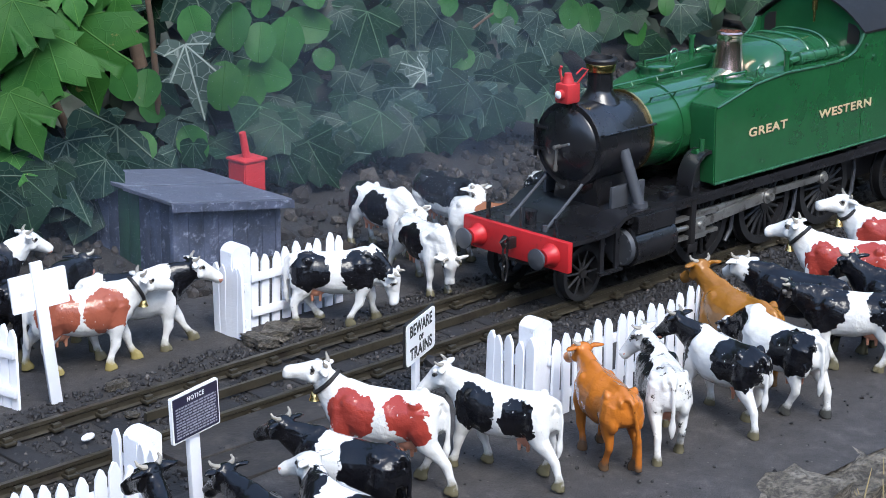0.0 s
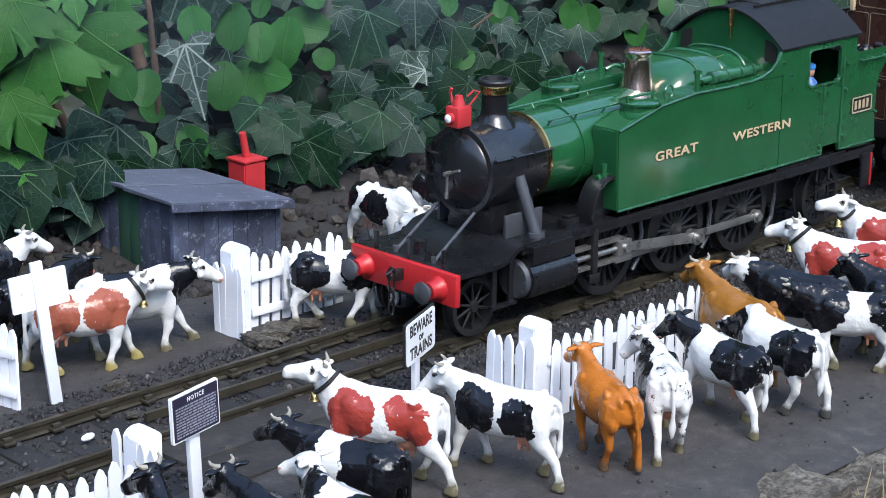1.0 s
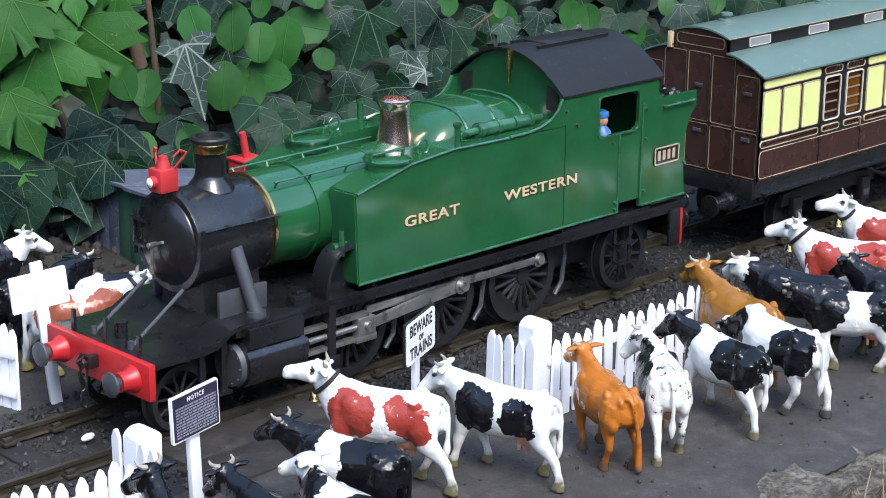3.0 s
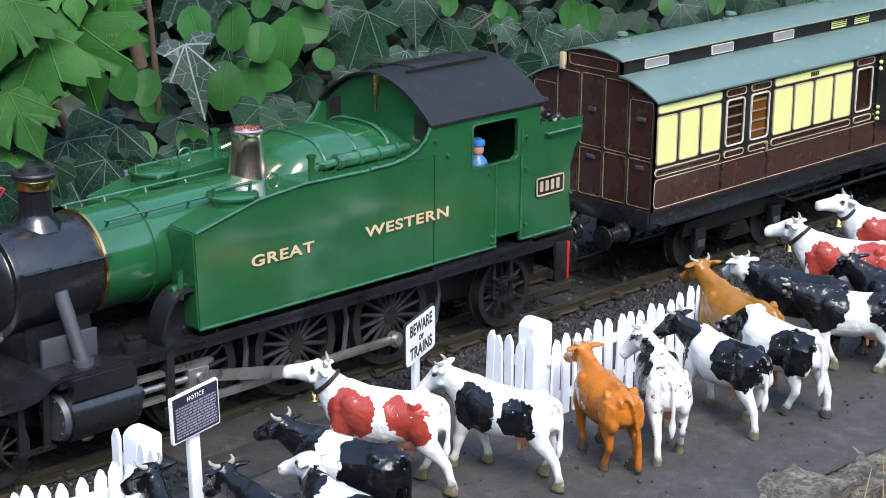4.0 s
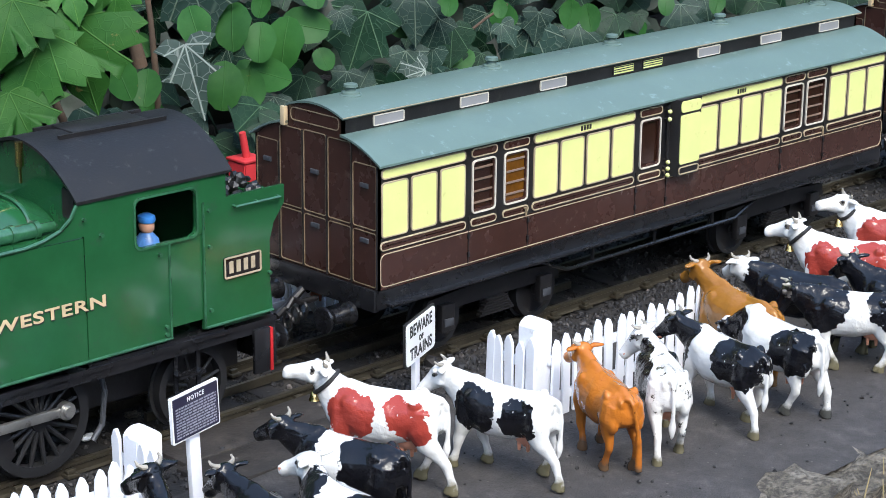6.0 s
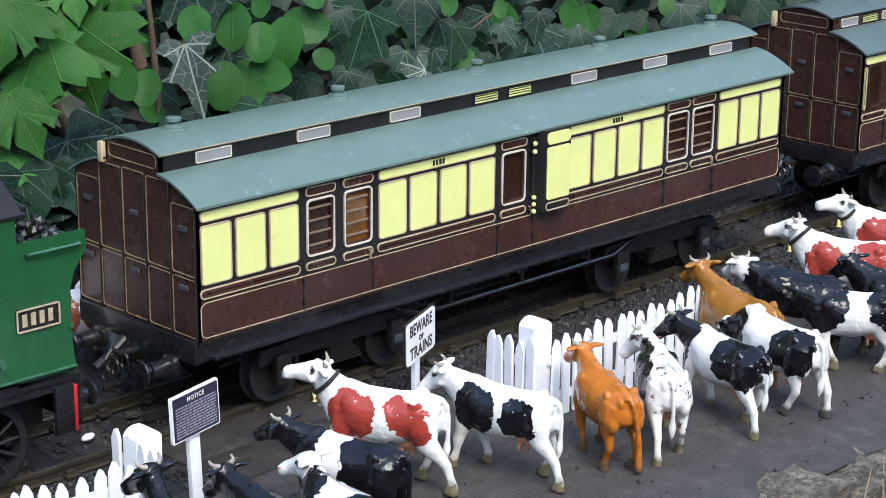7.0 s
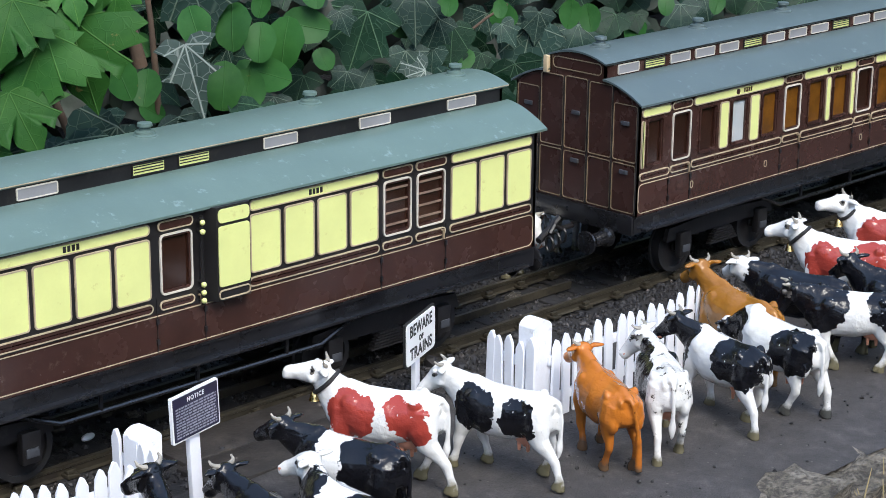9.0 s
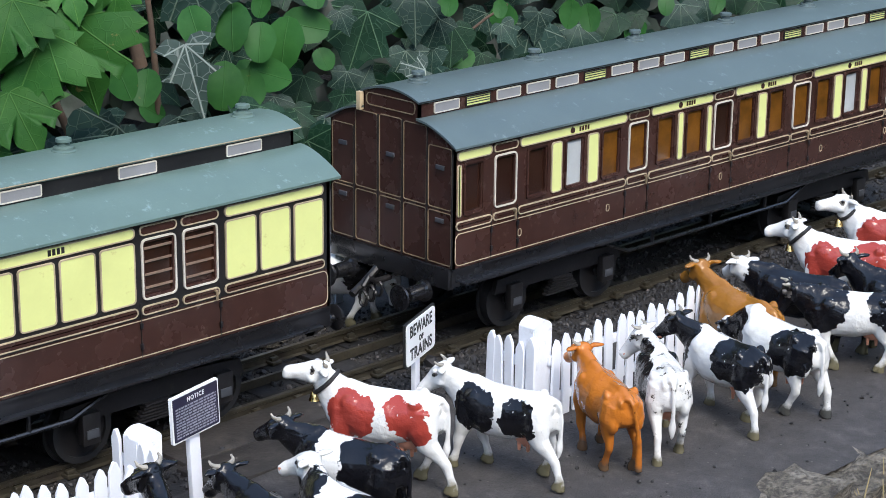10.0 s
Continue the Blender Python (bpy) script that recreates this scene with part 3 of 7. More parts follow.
    box(bm, 208.4, 214, -37.1, 37.1, 92, 101)
    P("bunker", bm, GREEN)
    bm = bmesh.new()
    arc = arc_section(39.6, 114.6, 19)
    prism(bm, arc + [(y, z + 1.2) for y, z in reversed(arc)], 108.5, 187, "x")
    roof = P("cab_roof", bm, ROOFBLACK, "matt black curved cab roof")
    bm = bmesh.new()
    for y in (-9, 9):
        box(bm, 122, 176, y - 0.8, y + 0.8, 133, 135.3)
    box(bm, 130, 168, -8, 8, 133.5, 135.4, 0.5)
    P("roof_ventilator", bm, SOOT, under=roof)
    rng = random.Random(3)
    bm = bmesh.new()
    for k in range(160):
        r = rng.uniform(1.4, 3.4)
        bmesh.ops.create_icosphere(bm, subdivisions=1, radius=r, matrix=Matrix.Translation((rng.uniform(187, 212), rng.uniform(-34, 34), rng.uniform(96, 104.5))) @ Euler((rng.random() * 6, rng.random() * 6, 0)).to_matrix().to_4x4() @ Matrix.Diagonal((1, rng.uniform(0.6, 1.2), rng.uniform(0.6, 1), 1)))
    coal = part("coal", bm, COAL, loco, "heap of black coal")
    coal.data.polygons.foreach_set("use_smooth", [False] * len(coal.data.polygons))
    # lettering
    UP = Matrix.Rotation(radians(90), 4, "X")
    for sgn, turn in ((-1, 0), (1, 180)):
        R = Matrix.Rotation(radians(turn), 4, "Z")
        for text, x, w in (("GREAT", 18.6, 35.8), ("WESTERN", 94.5, 53.5)):
            for dx, dz, dy, mt, nm in ((0.55, -0.55, 39.0, SOOT, "letter_shadow"), (0, 0, 39.25, GOLD, "lettering")):
                words(text, 6.9, 0.12, mt, loco, nm, Matrix.Translation(((x + dx) * S, sgn * dy * S, (72.3 + dz) * S)) @ R @ UP, "gold shaded capitals" if nm == "lettering" else "", 1.1, w, 0.14)
    # cylinders, slide bars
    for sgn in (-1, 1):
        bm = bmesh.new()
        cyl(bm, (-95, sgn * 30, 24.5), (-60, sgn * 30, 24.5), 11.6, n=36)
        bmesh.ops.bevel(bm, geom=[e for e in bm.edges if len(e.link_faces) == 2 and e.calc_face_angle(0) > 1], offset=0.8, segments=2, affect="EDGES")
        box(bm, -93, -62, sgn * 40, sgn * 20, 33, 42)
        cylinder = P("cylinder", bm, BLACK)
        bm = bmesh.new()
        cyl(bm, (-97.5, sgn * 30, 24.5), (-95, sgn * 30, 24.5), 9.6, 10.4, 32)
        for k in range(10):
            a = 2 * math.pi * k / 10
            cyl(bm, (-98.2, sgn * 30 + 8.4 * math.cos(a), 24.5 + 8.4 * math.sin(a)), (-95.2, sgn * 30 + 8.4 * math.cos(a), 24.5 + 8.4 * math.sin(a)), 0.6, n=6)
        P("cylinder_cover", bm, GREYMETAL, under=cylinder)
        bm = bmesh.new()
        for z in (31.5, 20.5):
            box(bm, -60, -18, sgn * 35.4, sgn * 31.6, z - 1, z + 1)
        P("slide_bar", bm, STEEL)
        bm = bmesh.new()
        box(bm, -44, -40, sgn * 37, sgn * 30, 14, 42, 0.4)
        box(bm, -46, -38, sgn * 37.2, sgn * 36, 12, 17, 0.4)
        P("motion_bracket", bm, SOOT)
        bm = bmesh.new()
        cyl(bm, (-60, sgn * 33, 26), (-56, sgn * 33, 26), 4, n=16)
        P("gland", bm, BLACK)
        # steps and brake gear
        bm = bmesh.new()
        box(bm, 158, 172, sgn * 38, sgn * 33, 18, 19.2)
        box(bm, 158, 172, sgn * 38, sgn * 33, 28, 29.2)
        box(bm, 158, 160, sgn * 34, sgn * 33, 18, 42)
        box(bm, 170, 172, sgn * 34, sgn * 33, 18, 42)
        P("footstep", bm, BLACK)
        bm = bmesh.new()
        box(bm, -118, -100, sgn * 36, sgn * 33, 14, 15.4)
        box(bm, -116, -113, sgn * 34, sgn * 32.6, 14, 37)
        box(bm, -104, -101, sgn * 34, sgn * 32.6, 14, 37)
        P("front_step", bm, BLACK)
        for x in (4, 64, 124):
            bm = bmesh.new()
            tube(bm, [(x, sgn * 27, 40), (x + 3, sgn * 27, 28), (x + 1, sgn * 27, 14), (x - 4, sgn * 27, 8)], 1.3, 8)
            P("brake_hanger", bm, GREYMETAL)
    # wheels
    base = radians(-61)
    for sgn in (-1, 1):
        for x in (-24, 35, 94):
            wheel(loco, x, sgn * 25.5, 24, 18, crank=base if sgn < 0 else base + math.pi / 2)
        wheel(loco, -122, sgn * 25, 15, 10)
        wheel(loco, 173, sgn * 25, 18.5, 12)
    # rods, drawn about their first pin
    rods = {}
    for sgn in (-1, 1):
        bm = bmesh.new()
        box(bm, 0, 59, sgn * 1.1, -sgn * 1.1, -2.0, 2.0, 0.3)
        for x in (0, 59):
            cyl(bm, (x, -1.6, 0), (x, 1.6, 0), 3.8, n=20)
        cyl(bm, (59, sgn * 1.5, 0), (59, sgn * 3.4, 0), 2.3, n=14)
        rods["coupling", sgn] = P("coupling_rod", bm, STEEL, "bright steel coupling rod")
        bm = bmesh.new()
        box(bm, -59, 0, sgn * 1.0, -sgn * 1.0, -1.9, 1.9, 0.3)
        rods["coupling2", sgn] = P("coupling_rod", bm, STEEL)
        bm = bmesh.new()
        prism(bm, [(0, -2.2), (62, -3.0), (62, 3.0), (0, 2.2)], -1.0, 1.0)
        cyl(bm, (0, -1.6, 0), (0, 1.6, 0), 3.3, n=20)
        cyl(bm, (62, -1.8, 0), (62, 1.8, 0), 4.3, n=20)
        cyl(bm, (62, sgn * 1.6, 0), (62, sgn * 4.6, 0), 2.4, n=14)
        rods["connecting", sgn] = P("connecting_rod", bm, STEEL, "bright steel connecting rod")
        bm = bmesh.new()
        box(bm, -6, 5, -2.4, 2.4, -4.4, 4.4, 0.6)
        box(bm, -7, 6, -2.0, 2.0, -7.6, -4.2, 0.4)
        cyl(bm, (0, sgn * 2, 0), (0, sgn * 4, 0), 2.3, n=14)
        rods["crosshead", sgn] = P("crosshead", bm, STEEL, "worn steel crosshead")
        bm = bmesh.new()
        cyl(bm, (-40, 0, 0), (-6, 0, 0), 1.5, n=12)
        rods["piston", sgn] = P("piston_rod", bm, STEEL)
    return loco, rods


def build_coach(name, label, mid, brake):
    """A clerestory coach; x runs from -206 to 206 about its middle. brake: the luggage van, else the passenger coach."""
    c = thing(name, label, "railway coach")
    P = lambda nm, bm, mat, lab="", under=None: part(nm, bm, mat, under or c, lab)
    H = 206.0
    if brake:
        wins = [(327.6, 345.2, "bars"), (349.6, 367.8, "amberbars"), (451.4, 469.4, "dark"), (577, 595.8, "bars"), (598, 617.6, "bars")]
        wins = [(a - 474, b - 474, k) for a, b, k in wins]
    else:
        off = -758 - 206
        wins = []
        for a, b, k in ((763.6, 778.4, "dark"), (784.6, 801.4, "door"), (807.4, 824, "dark"), (835.2, 851, "frost"), (862.7, 879, "amber"), (883.9, 900.5, "dooramber"), (906.5, 922.8, "amber"), (930.8, 947.5, "amber"), (955, 972, "door"), (976, 992.8, "amber"), (1004.1, 1020.9, "amber"), (1027, 1044.5, "dooramber"), (1049, 1065.5, "amber"), (1077, 1093, "frost"), (1102, 1118, "amber"), (1122, 1139, "door"), (1147, 1162, "dark")):
            wins.append((a + off, b + off, k))
    zs, zh = 70.0, 95.6
    shell = {}
    for sgn in (-1, 1):
        # side sheet in strips, so that the windows are openings
        bm = bmesh.new()
        box(bm, -H, H, sgn * 43.2, sgn * 41.8, 44.5, 62.2)
        lower = P("lower_side", bm, BROWN, "chocolate brown lower side")
        bm = bmesh.new()
        box(bm, -H, H, sgn * 43.2, sgn * 41.8, 62.2, zs)
        box(bm, -H, H, sgn * 43.2, sgn * 41.8, zh, 104.3)
        edges = [-H] + [q for a, b, k in wins for q in (a + 1, b - 1)] + [H]
        for a, b in zip(edges[::2], edges[1::2]):
            box(bm, a, b, sgn * 43.2, sgn * 41.8, zs, zh)
        upper = P("upper_side", bm, SOOT if brake else BROWN)
        shell[sgn] = (lower, upper)
        y0, y1 = sgn * 43.15, sgn * 43.75
        yl0, yl1 = sgn * 43.15, sgn * 43.95

        def panel(x0, x1, z0, z1, mat, line, host, r=1.6, w=0.55, nm="panel"):
            if mat is YELLOW:
                x0, x1 = x0 + 0.55, x1 - 0.55
            b = bmesh.new()
            prism(b, round_rect(x0 + w, x1 - w, z0 + w, z1 - w, r), y0, y1)
            pn = P(nm, b, mat, "" if mat is BROWN else "", host)
            b = bmesh.new()
            frame_ring(b, x0, x1, z0, z1, r + w * 0.5, w, yl0, yl1)
            P("lining", b, line, "", host)
            return pn

        # windows
        for a, b, k in wins:
            bm = bmesh.new()
            frame_ring(bm, a + 0.6, b - 0.6, zs - 0.3, zh + 0.3, 2.4, 0.8, sgn * 43.1, sgn * 44.0)
            bright = k in ("bars", "amberbars", "door", "dooramber") or (brake and k == "dark")
            P("window_frame", bm, WHITELINE if bright else BROWN, "cream-white window frame" if bright else "", upper)
            bm = bmesh.new()
            frame_ring(bm, a + 1.2, b - 1.2, zs + 0.4, zh - 0.4, 1.6, 1.1, sgn * 42.4, sgn * 43.4)
            P("window_sash", bm, BROWN, "", upper)
            bm = bmesh.new()
            box(bm, a + 0.8, b - 0.8, sgn * 42.2, sgn * 41.9, zs, zh)
            P("pane", bm, {"frost": FROST, "amber": AMBER, "dooramber": AMBER, "amberbars": AMBER}.get(k, SMOKED), "", upper)
            if "bars" in k:
                for i in range(4):
                    bm = bmesh.new()
                    z = zs + 4.2 + i * 5.6
                    box(bm, a + 2, b - 2, sgn * 42.9, sgn * 42.3, z, z + 0.9)
                    P("window_bar", bm, LOUVRE, "", upper)
            if bright:
                panel(a, b, 97.3, 101.6, BROWN, CREAM, upper, 1.6)
                panel(a, b, 63.4, 67.4, BROWN, CREAM, upper, 1.6)
        bands = []
        if brake:
            for x0, x1, n in ((268.6, 324.6, 3), (370.2, 448.2, 4), (498.6, 575.4, 4), (620, 677, 3)):
                x0, x1 = x0 - 474, x1 - 474
                w = (x1 - x0) / n
                for i in range(n):
                    panel(x0 + i * w + 0.5, x0 + (i + 1) * w - 0.5, 69.3, 95.4, YELLOW, CREAM, upper, 1.4, 0.6, "panel")
                panel(x0 + 0.3, x1 - 0.3, 96.9, 101.8, YELLOW, CREAM, upper, 1.8)
                panel(x0 + 0.3, x1 - 0.3, 63.2, 67.5, BROWN, CREAM, upper, 1.8)
                # small dark marks on the frieze
                if n == 4:
                    bm = bmesh.new()
                    for i in range(4):
                        box(bm, (x0 + x1) / 2 - 4 + i * 2.1, (x0 + x1) / 2 - 2.6 + i * 2.1, sgn * 43.7, sgn * 43.95, 98.1, 100.6)
                    P("frieze_mark", bm, SOOT, "", upper)
            # guard's lookout, proud of the side
            x0, x1 = 475.4 - 474, 496.8 - 474
            bm = bmesh.new()
            prism(bm, [(x0, sgn * 43.2), (x0 + 2.5, sgn * 48.5), (x1 - 1, sgn * 48.5), (x1, sgn * 43.2)], 62.5, 103.5, "z")
            duck = P("lookout", bm, SOOT)
            bm = bmesh.new()
            prism(bm, round_rect(x0 + 3.2, x1 - 1.6, 68.8, 95.2, 1.4), sgn * 48.4, sgn * 49)
            prism(bm, round_rect(x0 + 3.2, x1 - 1.6, 96.6, 102.6, 2), sgn * 48.4, sgn * 49)
            P("panel", bm, YELLOW, "", duck)
            bm = bmesh.new()
            frame_ring(bm, x0 + 3, x1 - 1.4, 63.2, 67.4, 1.8, 0.55, sgn * 48.4, sgn * 49)
            P("lining", bm, CREAM, "", duck)
            bm = bmesh.new()
            cyl(bm, (x0 - 3.2, sgn * 45.5, 62), (x0 - 3.2, sgn * 45.5, 101), 0.8, n=8)
            for z in (64, 68, 72, 94, 98):
                cyl(bm, (x0 - 3.2, sgn * 43, z), (x0 - 3.2, sgn * 46, z), 0.9, n=8)
            P("grab_rail", bm, SOOT, "", duck)
            bm = bmesh.new()
            for z in (64, 67.5, 71, 94, 98):
                bmesh.ops.create_icosphere(bm, subdivisions=2, radius=1.25, matrix=Matrix.Translation((x0 - 3.2, sgn * 46.4, z)))
            P("rail_bead", bm, YELLOW, "", duck)
        else:
            cuts = [q for q in wins]
            for (a, b, k), (a2, b2, k2) in zip(cuts, cuts[1:]):
                if b2 and a2 - b > 6.5:
                    panel(b + 1.2, a2 - 1.2, 69.8, 95.4, YELLOW, CREAM, upper, 1.4)
            panel(-204.6, wins[0][0] - 0.4, 69.8, 95.4, YELLOW, CREAM, upper, 1.2)
            doors = [w for w in wins if "door" in w[2]]
            spans = [(-204.6, doors[0][0] - 0.8)] + [(p[1] + 0.8, q[0] - 0.8) for p, q in zip(doors, doors[1:])] + [(doors[-1][1] + 0.8, 204.6)]
            for x0, x1 in spans:
                panel(x0, x1, 97.0, 101.8, YELLOW, CREAM, upper, 1.8)
                panel(x0, x1, 63.2, 67.5, BROWN, CREAM, upper, 1.8)
                if x1 - x0 > 45:
                    bm = bmesh.new()
                    for i in range(4):
                        box(bm, (x0 + x1) / 2 + 3 + i * 2, (x0 + x1) / 2 + 4.3 + i * 2, sgn * 43.7, sgn * 43.95, 98.2, 100.6)
                    cyl(bm, ((x0 + x1) / 2 - 2, sgn * 43.7, 99.4), ((x0 + x1) / 2 - 2, sgn * 44, 99.4), 1.6, n=12)
                    P("frieze_mark", bm, BROWN, "", upper)
            for x in (-160, -94, 0, 94, 160):
                bm = bmesh.new()
                frame_ring(bm, x - 1.3, x + 1.3, 52, 56, 1.25, 0.35, sgn * 43.15, sgn * 43.45)
                P("crest_ring", bm, CREAM, "", lower)
        # long lining lines on the lower side
        bm = bmesh.new()
        frame_ring(bm, -204.8, 204.8, 45.6, 61.6, 3.2, 0.4, sgn * 43.15, sgn * 43.45)
        P("lining", bm, CREAM, "", lower)
        # door joints, hinges and commode handles
        joints = [(-24, 1)] if brake else [(a - 0.8, b + 0.8) for a, b, k in wins if "door" in k]
        if brake:
            joints += [(-147.5, -106), (102.6, 144)]
        for a, b in joints:
            for x in (a, b):
                bm = bmesh.new()
                box(bm, x - 0.2, x + 0.2, sgn * 43.1, sgn * 43.5, 45, 69)
                for z in (49, 58):
                    box(bm, x - 0.7, x + 0.7, sgn * 43.1, sgn * 44, z, z + 2.4)
                P("door_joint", bm, SOOT, "", lower)
            bm = bmesh.new()
            cyl(bm, ((b - 3), sgn * 43, 66), ((b - 3), sgn * 45, 66), 0.6, n=8)
            tube(bm, [(b - 3, sgn * 45, 66.5), (b - 3, sgn * 45, 62)], 0.6, 8)
            P("door_handle", bm, DULLGOLD, "", lower)
        # lower long edge: solebar and footboard
        bm = bmesh.new()
        box(bm, -H, H, sgn * 42.4, sgn * 38, 35, 44.4)
        box(bm, -H, H, sgn * 43.4, sgn * 42.3, 43.0, 44.3)
        solebar = P("solebar", bm, BLACK)
        bm = bmesh.new()
        box(bm, -200, 200, sgn * 46, sgn * 41, 35.6, 37.0, 0.3)
        P("footboard", bm, BLACK, "", solebar)
        bm = bmesh.new()
        tube(bm, [(-95, sgn * 38, 35), (-70, sgn * 38, 25), (70, sgn * 38, 25), (95, sgn * 38, 35)], 1.1, 8)
        for x in (-50, 0, 50):
            cyl(bm, (x, sgn * 38, 25), (x, sgn * 38, 36), 1.0, n=8)
        P("truss_rod", bm, BLACK, "", solebar)
    # ends with panel lines
    for d in (-1, 1):
        bm = bmesh.new()
        sec = [(-43.2, 44.5), (43.2, 44.5), (43.2, 103.5)]
        sec += [(43.2 - 23.2 * i / 6, 103.5 + 10 * math.sin(i / 6 * math.pi / 2)) for i in range(1, 7)]
        sec += [(-y, z) for y, z in reversed(sec[3:])] + [(-43.2, 103.5)]
        prism(bm, sec, d * H, d * (H - 1.6), "x")
        end = P("coach_end", bm, BROWN, "brown panelled coach end")
        bm = bmesh.new()
        prism(bm, [(-19.4, 113.4), (19.4, 113.4), (19.4, 121), (10, 124.3), (0, 125.4), (-10, 124.3), (-19.4, 121)], d * H, d * (H - 1.6), "x")
        P("clerestory_end", bm, BROWN, "", end)
        bm = bmesh.new()
        frame_ring(bm, -17, 17, 115, 121.4, 2.5, 0.45, d * H, d * (H + 0.35), "x")
        P("lining", bm, DULLGOLD, "", end)
        for i in range(5):
            y0 = -42.6 + i * 17.04
            top = 103.5 + 10 * math.sin(min(1, (43.2 - max(abs(y0 + 1), abs(y0 + 16.0))) / 23.2) * math.pi / 2) - 1.5
            for z0, z1 in ((45.5, 71.5), (72.8, top)):
                bm = bmesh.new()
                frame_ring(bm, y0 + 0.5, y0 + 16.5, z0, z1, 1.6, 0.42, d * H, d * (H + 0.35), "x")
                P("lining", bm, DULLGOLD, "", end)
            bm = bmesh.new()
            box(bm, d * H, d * (H + 0.9), y0 + 0.05, y0 + 0.35 - 0.6, 45, top)
            P("end_rib", bm, SOOT, "", end)
            if i in (0, 2, 4):
                for z in (66, 92):
                    bm = bmesh.new()
                    box(bm, d * H, d * (H + 1.0), y0 + 5.5, y0 + 11, z, z + 2.2, 0.2)
                    P("step_iron", bm, GREYMETAL, "", end)
        bm = bmesh.new()
        box(bm, d * H, d * (H + 2.5), 19, 22, 112, 121, 0.3)
        P("lamp_bracket", bm, GOLD, "", end)
        bm = bmesh.new()
        box(bm, d * (H - 2), d * (H + 1.6), -42, 42, 34, 44.4, 0.4)
        beam = P("headstock", bm, BLACK)
        for sgn in (-1, 1):
            bm = bmesh.new()
            R = Matrix.Translation((d * (H + 1.6), sgn * 26, 30.5)) @ Matrix.Rotation(radians(90 * d), 4, "Y")
            lathe(bm, [(5.4, 0), (5.2, 2), (4.0, 3), (3.6, 12), (2.2, 12.2), (2.2, 15), (5.6, 15.6), (6.4, 16.4), (6.2, 17.4), (1, 18)], R, 24)
            P("buffer", bm, BLACK, "", beam)
        bm = bmesh.new()
        tube(bm, [(d * H, 0, 31), (d * (H + 10), 0, 31), (d * (H + 15), 0, 34), (d * (H + 18), 0, 30)], 1.5, 8)
        for q in range(3):
            tube(bm, [(d * (H + 8 + 5 * q), 2.6 * math.cos(k * math.pi / 6), 27 - 1.5 * q + 4 * math.sin(k * math.pi / 6)) for k in range(13)], 0.8, 6)
        tube(bm, [(d * H, 9, 34), (d * (H + 9), 9, 28), (d * (H + 18), 8, 24)], 2.0, 8)
        P("coupling", bm, SOOT, "", beam)
    # roofs
    bm = bmesh.new()
    for sgn in (-1, 1):
        arc = [(sgn * (19 + 27 * i / 10), 114.2 - 10.0 * (i / 10) ** 1.7) for i in range(11)]
        prism(bm, arc + [(y, z - 1.1) for y, z in reversed(arc)], -H - 1.6, H + 4.5, "x")
    roof_paint = ROOF if brake else ROOF_GREY
    P("main_roof", bm, roof_paint, "grey-green painted roof")
    bm = bmesh.new()
    for sgn in (-1, 1):
        box(bm, -H, H, sgn * 19.4, sgn * 18.2, 112.5, 122)
    cler = P("clerestory", bm, SOOT if brake else BROWN)
    bm = bmesh.new()
    arc = [(-20.3 + 40.6 * i / 14, 122.0 + 4.2 * (1 - (2 * i / 14 - 1) ** 2)) for i in range(15)]
    prism(bm, arc + [(y, z - 1.0) for y, z in reversed(arc)], -H - 1.0, H + 4.0, "x")
    top = P("clerestory_roof", bm, roof_paint, "grey-green painted roof")
    bm = bmesh.new()
    for sgn in (-1, 1):
        box(bm, -H - 0.9, H + 3.8, sgn * 20.6, sgn * 20.2, 121.5, 121.9)
    P("roof_edge", bm, CREAM if brake else SOOT, "", top)
    for x in (-183.5, -88.2, 4.5, 98, 193) if brake else (-188, -105, -25, 55, 135, 195):
        bm = bmesh.new()
        lathe(bm, [(5.6, -1), (5.4, 0.4), (4.6, 0.8), (4.4, 1.8), (2.6, 2.2), (2.4, 3.6), (3.4, 4.0), (3.2, 5.4), (1.0, 5.9)], Matrix.Translation((x, 0, 126)), 20)
        P("roof_ventilator", bm, roof_paint, "", top)
    if brake:
        lights = [(-187, 19, 0), (-130, 19, 0), (-73, 19, 0), (-17, 16.5, 1), (7, 16.5, 1), (54, 19, 0), (111, 19, 0), (168, 19, 0)]
    else:
        lights = [(-196 + 21.6 * i, 16.5, 1 if i % 4 == 1 else 0) for i in range(19)]
    for sgn in (-1, 1):
        for x, w, kind in lights:
            if x + w > H:
                continue
            bm = bmesh.new()
            prism(bm, round_rect(x, x + w, 115.3, 119.9, 0.6), sgn * 19.3, sgn * 19.8)
            lt = P("clerestory_light", bm, YELLOW if kind else BLINDGREY, "", cler)
            bm = bmesh.new()
            frame_ring(bm, x - 0.3, x + w + 0.3, 115.0, 120.2, 0.8, 0.5, sgn * 19.3, sgn * 20.1)
            P("light_frame", bm, SOOT if kind else WHITELINE, "", cler)
            if kind:
                bm = bmesh.new()
                for z in (116.4, 117.6, 118.8):
                    box(bm, x + 0.6, x + w - 0.6, sgn * 19.6, sgn * 20.0, z, z + 0.45)
                P("grille_bar", bm, SOOT, "", cler)
    # floor and dark inside
    bm = bmesh.new()
    box(bm, -H + 2, H - 2, -41.6, 41.6, 42, 46)
    box(bm, -H + 2, H - 2, -30, 30, 46, 100)
    P("interior", bm, DARKHOLE, "dark inside")
